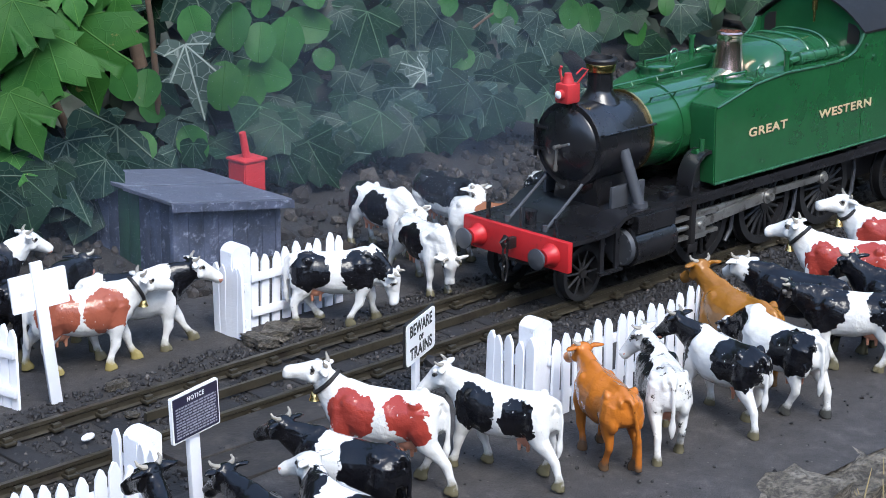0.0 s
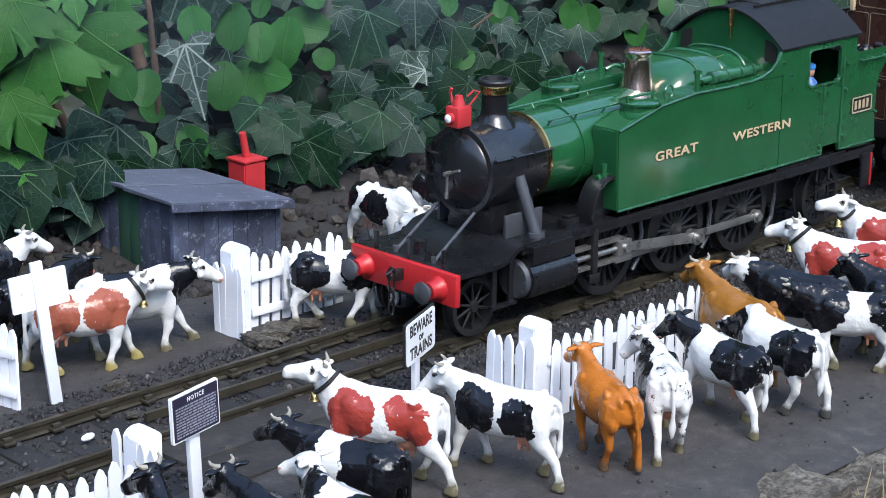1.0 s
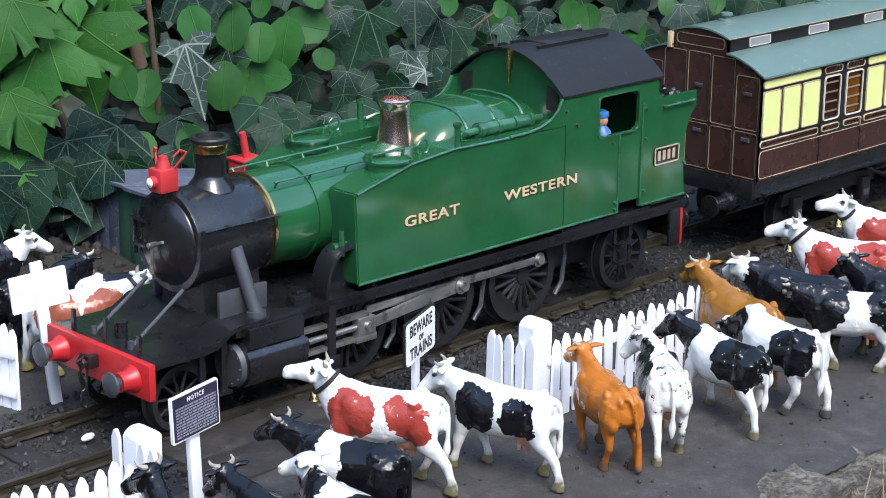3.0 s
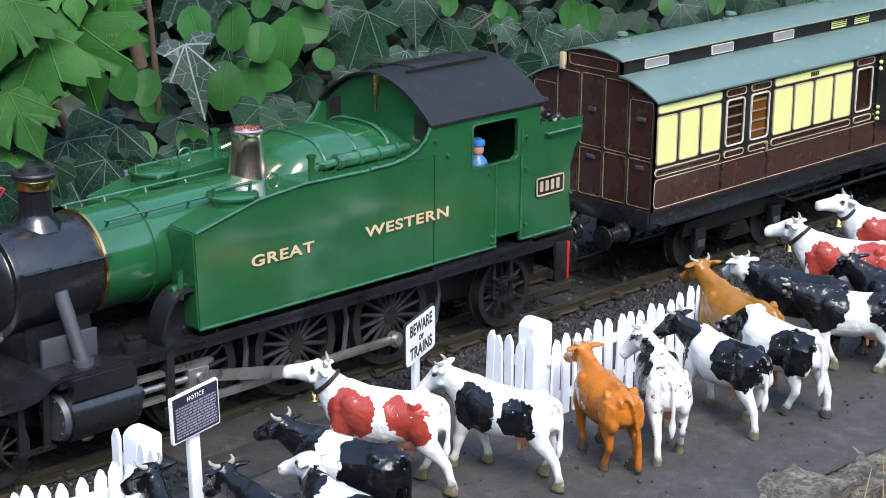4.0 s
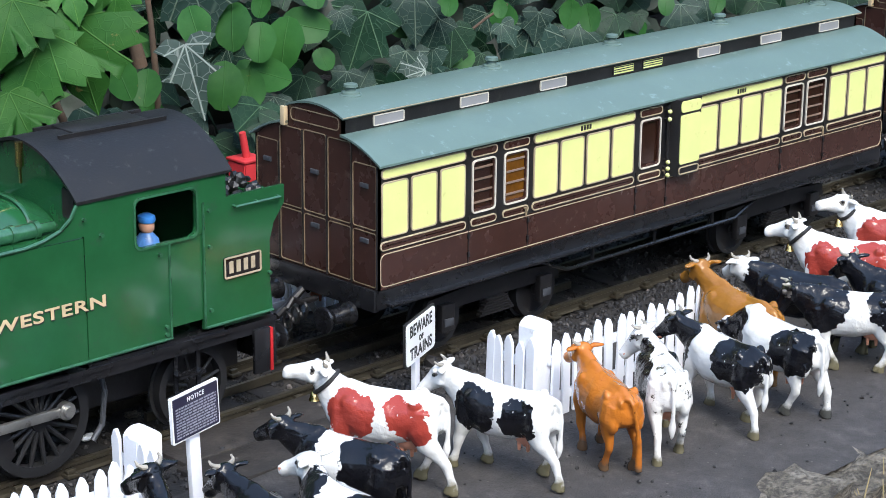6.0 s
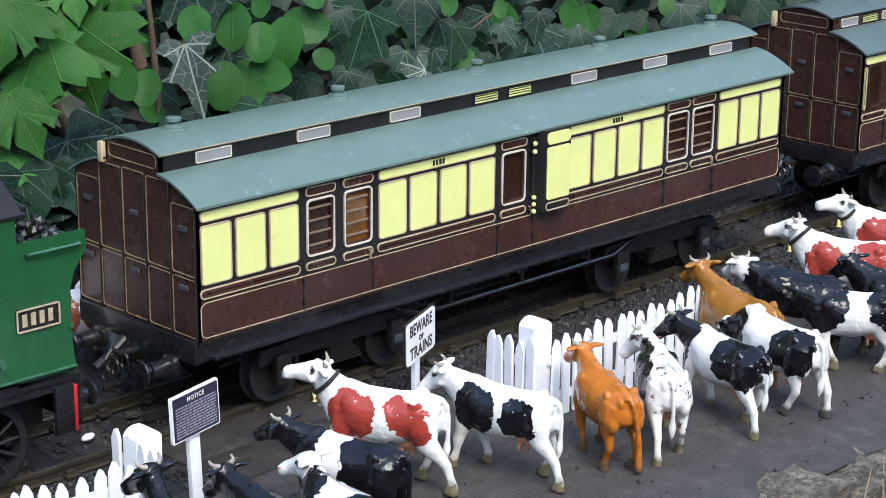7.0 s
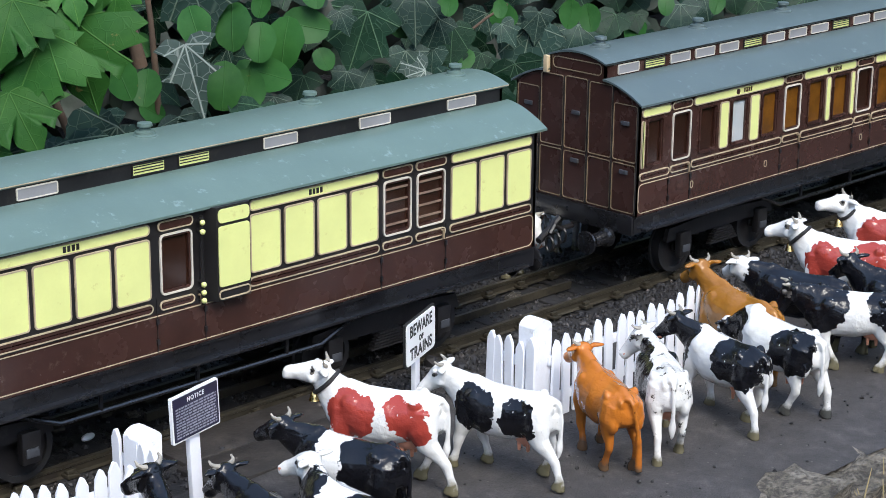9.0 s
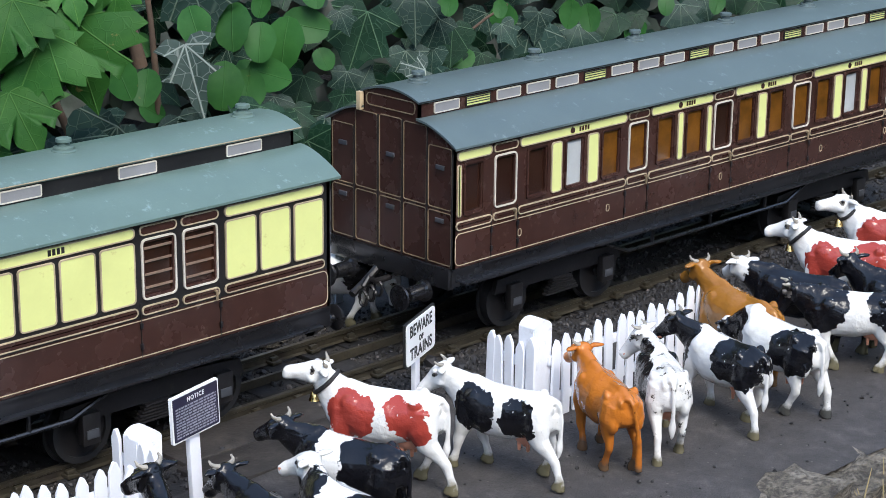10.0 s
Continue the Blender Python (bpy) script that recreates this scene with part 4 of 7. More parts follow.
    # bogies
    for bx in (-117, 117):
        bm = bmesh.new()
        for sgn in (-1, 1):
            prism(bm, [(bx - 48, 20), (bx + 48, 20), (bx + 46, 27), (bx + 16, 29), (bx - 16, 29), (bx - 46, 27)], sgn * 32, sgn * 29.5)
            for x in (bx - 35, bx + 35):
                box(bm, x - 4.5, x + 4.5, sgn * 35.4, sgn * 31, 10, 24, 0.8)
            for k in range(6):
                box(bm, bx - 12 + k, bx + 12 - k, sgn * 34.5, sgn * 31.5, 12 + k * 1.4, 13 + k * 1.4)
        box(bm, bx - 8, bx + 8, -30, 30, 18, 36)
        bogie = P("bogie_frame", bm, SOOT)
        for sgn in (-1, 1):
            for x in (bx - 35, bx + 35):
                bm = bmesh.new()
                box(bm, x - 3, x + 3, sgn * 36, sgn * 35.3, 13, 17, 0.2)
                P("axlebox_cover", bm, GREYMETAL, "", bogie)
        for sgn in (-1, 1):
            for x in (bx - 35, bx + 35):
                wheel(c, x, sgn * 25.5, 14.5, 0)
    return c


def build_doll():
    """The driver: one plain painted shape."""
    bm = bmesh.new()
    for k, (prof, z) in enumerate((([(4, 0), (6.5, 2), (7, 12), (6.4, 20), (5.4, 25), (2.4, 28)], 66), ([(2.2, 0), (3.5, 1.4), (3.7, 3.6), (3.2, 5.4)], 93.5), ([(3.9, 0), (4.3, 0.8), (4.0, 2.6), (1.5, 3.8)], 98.2))):
        n0 = len(bm.faces)
        lathe(bm, prof, Matrix.Translation((149, -30, z)) @ Matrix.Diagonal((0.85, 1, 1, 1)), 20)
        bm.faces.ensure_lookup_table()
        for f in bm.faces[n0:]:
            f.material_index = k
    me = mesh_of(bm, "driver_doll", paint("doll_blue", (0.07, 0.2, 0.5), 0.4, vary=0.5, patch=200, bump=0.1, dirt=(0.5, 0.5, 0.5), dirt_amount=0.05))
    me.materials.append(paint("doll_tan", (0.5, 0.27, 0.18), 0.45, vary=0.3))
    me.materials.append(paint("doll_cap_blue", (0.04, 0.2, 0.55), 0.4, vary=0.2))
    return tagged(new("driver_doll", me), "small plain blue driver doll inside the locomotive cab", "doll")


driver_doll = build_doll()
locomotive, RODS = build_locomotive()
brake_van = build_coach("brake_coach", "chocolate and primrose model clerestory luggage coach with grey-green roof", 474, True)
coach = build_coach("passenger_coach", "chocolate and cream model clerestory passenger coach with amber windows", 964, False)

# ---- ground, track and banks ----


def ground_material(name, k):
    m, N, L, P = nodes_of(name)
    co = N.new("ShaderNodeTexCoord").outputs["Object"]
    big, mid, fine = noise_node(N, L, co, 14, 6, 0.6), noise_node(N, L, co, 110, 6, 0.65), noise_node(N, L, co, 900, 4, 0.6)
    c = ramp_node(N, L, mid.outputs[0], [(0.3, (0.012 * k, 0.011 * k, 0.0108 * k)), (0.55, (0.025 * k, 0.0225 * k, 0.022 * k)), (0.8, (0.052 * k, 0.047 * k, 0.044 * k))])
    c = mix_node(N, L, ramp_node(N, L, big.outputs[0], [(0.4, grey(0)), (0.7, grey(0.7))]), c, (0.04, 0.034, 0.029))
    c = mix_node(N, L, ramp_node(N, L, fine.outputs[0], [(0.4, grey(0)), (0.7, grey(0.4))]), c, (0.014, 0.013, 0.013))
    specks = N.new("ShaderNodeTexVoronoi")
    specks.inputs["Scale"].default_value = 160
    L.new(co, specks.inputs["Vector"])
    c = mix_node(N, L, ramp_node(N, L, specks.outputs["Distance"], [(0.05, grey(0.5)), (0.1, grey(0))]), c, (0.2, 0.18, 0.16))
    L.new(c, P.inputs["Base Color"])
    P.inputs["Roughness"].default_value = 0.72
    b = N.new("ShaderNodeBump")
    b.inputs["Strength"].default_value, b.inputs["Distance"].default_value = 0.6, 0.0015
    add = N.new("ShaderNodeMath")
    L.new(mid.outputs[0], add.inputs[0])
    L.new(fine.outputs[0], add.inputs[1])
    L.new(add.outputs[0], b.inputs["Height"])
    L.new(b.outputs[0], P.inputs["Normal"])
    return m


EARTH = ground_material("dark_track_earth", 0.9)
TRODDEN = ground_material("trodden_earth", 2.3)
BALLAST = paint("dark_ballast", (0.02, 0.019, 0.021), 0.6, vary=0.45, grain=1200, patch=150, bump=0.5, dirt=(0.07, 0.065, 0.06), dirt_amount=0.02, random_tint=0.4)
SOIL = paint("crumbly_soil", (0.085, 0.066, 0.052), 0.9, vary=0.45, grain=800, patch=120, bump=0.8, dirt=(0.15, 0.12, 0.1), dirt_amount=0.04)


def strata():
    m, N, L, P = nodes_of("layered_stone")
    co = N.new("ShaderNodeTexCoord").outputs["Object"]
    info = N.new("ShaderNodeObjectInfo")
    mp = N.new("ShaderNodeMapping")
    mp.inputs["Scale"].default_value = (1, 1, 5)
    L.new(co, mp.inputs["Vector"])
    off = N.new("ShaderNodeVectorMath")
    L.new(mp.outputs[0], off.inputs[0])
    L.new(info.outputs["Random"], off.inputs[1])
    big, fine = noise_node(N, L, off.outputs[0], 45, 7, 0.7), noise_node(N, L, off.outputs[0], 260, 5, 0.7)
    c = ramp_node(N, L, big.outputs[0], [(0.3, (0.07, 0.06, 0.048)), (0.46, (0.2, 0.172, 0.132)), (0.6, (0.32, 0.28, 0.225)), (0.8, (0.43, 0.395, 0.335))])
    c = mix_node(N, L, ramp_node(N, L, fine.outputs[0], [(0.4, grey(0.8)), (0.6, grey(0))]), c, (0.04, 0.034, 0.028))
    L.new(c, P.inputs["Base Color"])
    P.inputs["Roughness"].default_value = 0.85
    add = N.new("ShaderNodeMath")
    L.new(big.outputs[0], add.inputs[0])
    L.new(fine.outputs[0], add.inputs[1])
    b = N.new("ShaderNodeBump")
    b.inputs["Strength"].default_value, b.inputs["Distance"].default_value = 1.0, 0.006
    L.new(add.outputs[0], b.inputs["Height"])
    L.new(b.outputs[0], P.inputs["Normal"])
    return m


STONE = strata()
STONE_PLAIN = paint("old_stone", (0.25, 0.215, 0.17), 0.85, vary=0.5, grain=700, patch=90, bump=0.9, dirt=(0.035, 0.03, 0.026), dirt_amount=0.14, random_tint=0.35)
RAIL = paint("rail_steel", (0.075, 0.064, 0.045), 0.4, 0.5, vary=0.3, grain=600, bump=0.25, dirt=(0.04, 0.032, 0.026), dirt_amount=0.1)
SLEEPER = paint("creosoted_sleeper", (0.016, 0.015, 0.016), 0.75, vary=0.4, grain=500, bump=0.5)
LAWN = paint("garden_grass", (0.045, 0.085, 0.025), 0.9, vary=0.4, grain=120, patch=4, bump=0.5)

bm = bmesh.new()
bmesh.ops.create_grid(bm, x_segments=2, y_segments=2, size=400, matrix=Matrix.Translation((0, 0, -0.62)))
solid("ground", bm, LAWN, "short green garden grass", kind="structure", scale=1)


def relief(x, y):
    """The ground's height in metres: a level strip by the line, a soil bank under the hedge."""
    z = -0.0045 + 0.0016 * noise.noise((x * 18, y * 18, 1.3)) + 0.0006 * noise.noise((x * 90, y * 90, 4.0))
    if y < -0.205:
        z -= 0.5 * (max(0, -0.205 - y)) ** 1.5
    if abs(y) < 0.034:
        z -= 0.0025
    rise = max(0.0, y - 0.17)
    z += 0.06 * rise + 0.012 * min(1, rise * 12) * (0.5 + noise.noise((x * 22, y * 22, 7.0)))
    return z


bm = bmesh.new()
xs = [-1.2 + 0.1 * i for i in range(8)] + [-0.45 + 0.006 * i for i in range(200)] + [0.8 + 0.1 * i for i in range(16)]
ys = [-0.24 + 0.006 * i for i in range(100)] + [0.4 + 0.1 * i for i in range(8)]
grid = [[bm.verts.new((x, y, relief(x, y))) for y in ys] for x in xs]
for a, b in zip(grid, grid[1:]):
    for j in range(len(ys) - 1):
        bm.faces.new((a[j], b[j], b[j + 1], a[j + 1]))
bed = solid("track_bed", bm, EARTH, "dark trodden earth along the model line", kind="structure", scale=1)
bed.data.materials.append(TRODDEN)
for f in bed.data.polygons:
    q = f.center
    if q.y < -0.07 + 0.006 * noise.noise((q.x * 30, q.y * 30, 0)) or 0.05 + 0.008 * noise.noise((q.x * 30, 0, 5)) < q.y < 0.15:
        f.material_index = 1

# added blocks, out of view, that keep the low sky out of the reflections
SKY_SCREEN = paint("sky_screen_green", (0.02, 0.05, 0.016), 0.9, vary=0.5, grain=40, patch=6, bump=0.8)
for x0, x1, y0, y1, h in ((-3.2, 3.6, -2.9, -2.5, 1.1), (-3.2, -2.8, -2.5, 1.6, 1.2), (3.2, 3.6, -2.5, 1.6, 1.9), (-2.8, 3.2, 1.2, 1.6, 1.5)):
    bm = bmesh.new()
    box(bm, x0, x1, y0, y1, -0.62, h, 0.08)
    solid("garden_hedge", bm, SKY_SCREEN, "plain dark green block out of view, screening the low sky", kind="structure", scale=1)

# bricks of the low stone edge
edge_wall = thing("retaining_wall", "rough grey-brown stone edge of the raised bed", "wall", kind="structure")
rng = random.Random(11)


def rough_stone(name, w, d, h, mat, seed, cuts=3):
    g = random.Random(seed)
    b = bmesh.new()
    bmesh.ops.create_cube(b, size=1.0)
    bmesh.ops.subdivide_edges(b, edges=b.edges, cuts=cuts, use_grid_fill=True)
    for v in b.verts:
        n = Vector(v.co).normalized()
        v.co = v.co.lerp(n * 0.62, 0.28)
        k = 1 + 0.3 * noise.noise(v.co * 2.6 + Vector((seed * 3.1, 0, 0))) + 0.22 * noise.noise(v.co * 7 + Vector((0, seed * 1.7, 0)))
        v.co = Vector((v.co.x * w * k, v.co.y * d * k, v.co.z * h * k))
    return mesh_of(b, name, mat, scale=1)


stones = [rough_stone("stone", 0.046, 0.03, 0.0135, STONE, k, 4) for k in range(6)]
for row in range(8):
    x = -0.4 + 0.021 * (row % 2)
    while x < 0.5:
        ob = new("stone", stones[rng.randrange(6)])
        ob.parent = edge_wall
        ob.matrix_basis = pose(x, -0.243 - 0.0065 * row + rng.uniform(-0.004, 0.004), -0.0135 - row * 0.0095 + rng.uniform(-0.002, 0.002), rng.uniform(-7, 7), rng.uniform(-5, 5), rng.uniform(-8, 8))
        x += rng.uniform(0.026, 0.042)
bm = bmesh.new()
box(bm, -1.2, 2.3, -0.24, 1.0, -0.62, -0.06)
part("earth_core", bm, SOIL, edge_wall, scale=1)

# worn boards of a foot crossing beside the near rail
BOARDS = paint("worn_dark_board", (0.027, 0.023, 0.021), 0.6, vary=0.35, grain=420, patch=70, bump=0.5, dirt=(0.05, 0.043, 0.037), dirt_amount=0.1, random_tint=0.2)
crossing = thing("board_crossing", "worn dark wooden boards laid beside the rail", "boards", kind="structure")
for y0, y1, x0, x1 in ((-0.0535, -0.0275, -0.186, -0.066), (-0.0825, -0.0550, -0.192, -0.078)):
    bm = bmesh.new()
    box(bm, x0, x1, y0, y1, -0.009, -0.0022, 0.0007)
    part("board", bm, BOARDS, crossing, scale=1)

# rails, chairs and sleepers
for side, y in (("near", -0.0235), ("far", 0.0235)):
    bm = bmesh.new()
    prism(bm, [(y - 0.0012, 0), (y + 0.0012, 0), (y + 0.0012, -0.0016), (y + 0.0005, -0.002), (y + 0.0005, -0.0048), (y + 0.002, -0.0056), (y - 0.002, -0.0056), (y - 0.0005, -0.0048), (y - 0.0005, -0.002), (y - 0.0012, -0.0016)], -1.15, 2.25, "x")
    solid("rail", bm, RAIL, "worn brown steel rail", "rail", "rails of the line", "structure", scale=1)
bm = bmesh.new()
prism(bm, [(0.0015, -0.0015), (0.0035, -0.0015), (0.0035, -0.0055), (0.0015, -0.0055)], -0.165, 0.12, "x")
solid("centre_rail", bm, RAIL, "short worn steel strip between the rails", "rail", "", "structure", scale=1)
bm = bmesh.new()
box(bm, -0.0065, 0.0065, -0.041, 0.041, -0.0085, -0.0052, 0.0006)
slp = mesh_of(bm, "sleeper", SLEEPER, scale=1)
bm = bmesh.new()
for y in (-0.0235, 0.0235):
    box(bm, -0.003, 0.003, y - 0.0058, y + 0.0058, -0.0053, -0.0036, 0.0005)
    box(bm, -0.0022, 0.0022, y - 0.0042, y - 0.0018, -0.004, -0.0018, 0.0004)
    box(bm, -0.0022, 0.0022, y + 0.0018, y + 0.0042, -0.004, -0.0018, 0.0004)
chr_ = mesh_of(bm, "rail_chair", RAIL, scale=1)
track = thing("sleeper_row", "dark creosoted sleepers half buried in ballast", "sleepers", kind="structure")
for i in range(130):
    ob = new("sleeper", slp)
    ob.parent = track
    ob.matrix_basis = pose(-1.1 + i * 0.025, rng.uniform(-0.001, 0.001), rng.uniform(-0.0016, -0.0006), 0, 0, rng.uniform(-1.2, 1.2))
    if i < 90:
        ob = new("rail_chair", chr_)
        ob.parent = track
        ob.matrix_basis = pose(-1.1 + i * 0.025, 0, 0)


def scatter(name, count, region, size, mat, label, seed, flat=0.7):
    """Loose stones as one joined sheet of real pebbles."""
    g = random.Random(seed)
    b = bmesh.new()
    proto = []
    for k in range(5):
        t = bmesh.new()
        bmesh.ops.create_icosphere(t, subdivisions=1, radius=1)
        proto.append(([Vector(v.co) * (1 + 0.35 * noise.noise(v.co * 1.7 + Vector((k * 9 + seed, 0, 0)))) for v in t.verts], [[v.index for v in f.verts] for f in t.faces]))
        t.free()
    V, F = [], []
    for _ in range(count):
        x, y = region(g)
        r = size * g.lognormvariate(0, 0.42)
        rot = Euler((g.random() * 6.3, g.random() * 6.3, g.random() * 6.3)).to_matrix()
        vs, fs = proto[g.randrange(5)]
        base, k = len(V), Vector((x, y, relief(x, y) + r * 0.25))
        for v in vs:
            w = rot @ Vector((v.x, v.y * 0.8, v.z * flat))
            V.append((k + w * r)[:])
        F += [[base + i for i in f] for f in fs]
    me = bpy.data.meshes.new(name)
    me.from_pydata(V, [], F)
    me.materials.append(mat)
    b.free()
    return tagged(new(name, me), label, "gravel", kind="stuff")


def island_tint(name, colours, rough=0.7):
    m, N, L, P = nodes_of(name)
    geo = N.new("ShaderNodeNewGeometry")
    co = N.new("ShaderNodeTexCoord").outputs["Object"]
    c = ramp_node(N, L, geo.outputs["Random Per Island"], colours)
    n = noise_node(N, L, co, 900, 4, 0.6)
    c = mix_node(N, L, ramp_node(N, L, n.outputs[0], [(0.35, grey(0)), (0.7, grey(0.6))]), c, tuple(q * 0.6 for q in colours[0][1]))
    L.new(c, P.inputs["Base Color"])
    P.inputs["Roughness"].default_value = rough
    return m


GRIT = island_tint("mixed_grit", [(0.0, (0.010, 0.009, 0.010)), (0.6, (0.018, 0.016, 0.017)), (0.95, (0.034, 0.031, 0.03)), (1.0, (0.15, 0.13, 0.12))], 0.6)
CLODS = island_tint("soil_clods", [(0.0, (0.018, 0.015, 0.014)), (0.6, (0.036, 0.03, 0.027)), (1.0, (0.085, 0.072, 0.062))], 0.9)


def by_track(g):
    return g.uniform(-0.45, 1.5), g.choice((g.uniform(-0.02, 0.02), g.uniform(-0.072, -0.026), g.uniform(0.027, 0.05), g.uniform(-0.06, -0.028)))


def on_bank(g):
    return g.uniform(-0.3, 0.7), 0.125 + 0.2 * g.random() ** 1.3


def on_platform(g):
    return g.uniform(-0.35, 0.7), g.uniform(-0.235, 0.17)


scatter("track_ballast", 30000, by_track, 0.00095, GRIT, "dark fine ballast stones", 5)
scatter("bank_soil", 3600, on_bank, 0.0026, CLODS, "crumbly brown soil clods", 6, 0.85)
scatter("loose_grit", 1600, on_platform, 0.0006, GRIT, "scattered pale grit", 7)
for k, (x, y, s) in enumerate(((-0.165, 0.012, 0.14), (-0.048, 0.049, 0.45), (-0.063, 0.046, 0.42), (-0.032, 0.049, 0.36), (-0.152, 0.042, 0.22), (0.085, 0.012, 0.2))):
    ob = new("loose_stone", stones[k])
    ob.matrix_basis = pose(x, y, relief(x, y) + 0.002, 4, 6, 40 * k) @ Matrix.Scale(s, 4)
    tagged(ob, "small rough grey-brown loose stone", "stone", "loose stones by the line")
bm = bmesh.new()
bmesh.ops.create_icosphere(bm, subdivisions=2, radius=1, matrix=Matrix.Diagonal((0.0042, 0.002, 0.0016, 1)))
solid("white_pebble", bm, SIGNWHITE, "small white pebble lying beside the rail", "pebble", m=pose(-0.197, 0.001, -0.0035, 0, 0, 15), scale=1)

# ---- fences ----


def picket_mesh(w, h, t):
    b = bmesh.new()
    prism(b, [(-w / 2, 0), (w / 2, 0), (w / 2, h - w * 0.75), (w * 0.18, h - w * 0.08), (0, h), (-w * 0.18, h - w * 0.08), (-w / 2, h - w * 0.75)], -t / 2, t / 2)
    bmesh.ops.bevel(b, geom=[e for e in b.edges if e.calc_length() > 3], offset=0.25, segments=1, affect="EDGES")
    return mesh_of(b, "picket", WHITEWOOD)


PICKETS = [picket_mesh(4.9, h, 1.6) for h in (37, 38.5, 40)]


def fence(label, post, runs, post_h=47, post_w=12):
    """A picket fence: a round-topped post and straight runs (x0, y0, x1, y1, count, rail side), in millimetres."""
    f = thing("picket_fence", label, "fence", pose(0, 0, -0.0045), "white picket fences by the line")
    g = random.Random(int(post[0] * 7 + post[1]))
    b = bmesh.new()
    w = post_w / 2
    arch = [(w * math.cos(a), post_h - w * 0.8 + w * 0.8 * math.sin(a)) for a in [math.pi * k / 10 for k in range(11)]]
    prism(b, [(-w, 0)] + [(w, 0)] + arch, -w * 0.8, w * 0.8)
    bmesh.ops.bevel(b, geom=[e for e in b.edges if e.calc_length() > 20], offset=0.6, segments=2, affect="EDGES")
    p = part("post", b, WHITEWOOD, f)
    p.matrix_basis = pose(post[0] * S, post[1] * S, 0, 0, 0, post[2])
    for x0, y0, x1, y1, n, side in runs:
        d = Vector((x1 - x0, y1 - y0, 0))
        a = math.degrees(math.atan2(d.y, d.x))
        nrm = Vector((-d.y, d.x, 0)).normalized() * side
        for i in range(n):
            q = Vector((x0, y0, 0)) + d * (i / (n - 1))
            ob = new("picket", PICKETS[g.randrange(3)])
            ob.parent = f
            ob.matrix_basis = pose(q.x * S, q.y * S, g.uniform(-0.5, 0.3) * S, 0, g.uniform(-2.2, 2.2), a + g.uniform(-3, 3))
        for z in (8.5, 27):
            b = bmesh.new()
            L_ = d.length
            box(b, -3, L_ + 2, -0.9, 0.9, z - 2.2, z + 2.2, 0.3)
            rl = part("fence_rail", b, WHITEWOOD, f)
            q = Vector((x0, y0, 0)) + nrm * 1.9
            rl.matrix_basis = pose(q.x * S, q.y * S, 0, 0, 0, a)
    return f


fence("white painted picket fence with round-topped post, beside standing cows", (-36, -114, 0), [(-30, -121, 77, -119, 15, 1), (-44, -94, -43, -118, 5, 1)])
fence("white painted picket fence with round-topped post, beside the shed", (-61, 66, 0), [(-49, 67, 9, 67, 9, -1), (-67, 73, -66, 56, 5, 1)])
fence("white painted picket fence with a low post, among black cows", (-233, -89, 0), [(-300, -101, -251, -106, 8, 1), (-238, -80, -238, -102, 4, 1)], 42)
fence("white painted picket fence with leaning pickets", (-207, 66, 0), [(-204, 74, -200, 52, 5, -1), (-300, 70, -214, 70, 13, -1)])

# ---- signs ----


def sign(name, label, x, y, pole_h, pole_w, board, lean=(0, 0), turn=0.0, z0=-4.5, mat=SIGNWHITE):
    """A post with a board: board = (half width, z0, z1, thickness, material)."""
    s = thing(name, label, "sign", pose(x * S, y * S, z0 * S, lean[0], lean[1], turn), "signs by the line")
    b = bmesh.new()
    box(b, -pole_w / 2, pole_w / 2, -1.2, 1.2, 0, pole_h, 0.3)
    part("pole", b, WHITEWOOD, s)
    hw, a, c, t, m = board
    b = bmesh.new()
    prism(b, round_rect(-hw, hw, a, c, 0.6 if hw > 11 else 1.6), -1.3 - t, -1.3)
    bd = part("board", b, m, s)
    return s, bd


FACE = Matrix.Rotation(radians(90), 4, "X")
s, bd = sign("notice_board", "white-edged navy notice board with small print on a post", -208.5, -90.5, 44, 6.0, (13.4, 34, 53.5, 1.4, SIGNWHITE), (0, -3), 9)
bm = bmesh.new()
prism(bm, round_rect(-12.6, 12.6, 34.8, 52.8, 0.4), -3.0, -2.6)
part("notice_face", bm, NAVY, bd)
words("NOTICE", 2.6, 0.06, SIGNWHITE, bd, "heading", Matrix.Translation((0, -3.05 * S, 50.6 * S)) @ FACE, "", 1.2, 9.5, 0.05)
rng = random.Random(4)
for i in range(11):
    bm = bmesh.new()
    x, z = -11.4, 48.2 - i * 1.2
    while x < 11.2:
        w = min(rng.uniform(0.8, 2.6), 11.4 - x)
        box(bm, x, x + w, -3.15, -2.95, z - 0.3, z + 0.3)
        x += w + 0.5
    part("print_line", bm, PRINT, bd)
s, bd = sign("warning_sign", "white warning sign with black capitals on a white post", -60.5, -63, 36, 5.0, (16.5, 21.5, 42.5, 1.2, SIGNBLACK), (0, -1.5), 22)
bm = bmesh.new()
prism(bm, round_rect(-16.0, 16.0, 21.8, 41.9, 2.4), -2.9, -2.4)
part("sign_face", bm, SIGNWHITE, bd)
for text, z, size in (("BEWARE", 37.2, 7.6), ("OF", 31.6, 3.4), ("TRAINS", 26.2, 7.6)):
    words(text, size, 0.06, SIGNBLACK, bd, "capitals", Matrix.Translation((0, -2.95 * S, z * S)) @ FACE, "", 1.1, 24.5 if len(text) > 2 else 5.0, 0.22)
s, bd = sign("leaning_sign", "back of a leaning white wooden sign beside the line", -182.4, 46.3, 68, 5.6, (13.5, 46, 63, 1.4, WHITEWOOD), (-2, -5), -12)
for o in (bd,):
    o.location.y = 2.7 * S

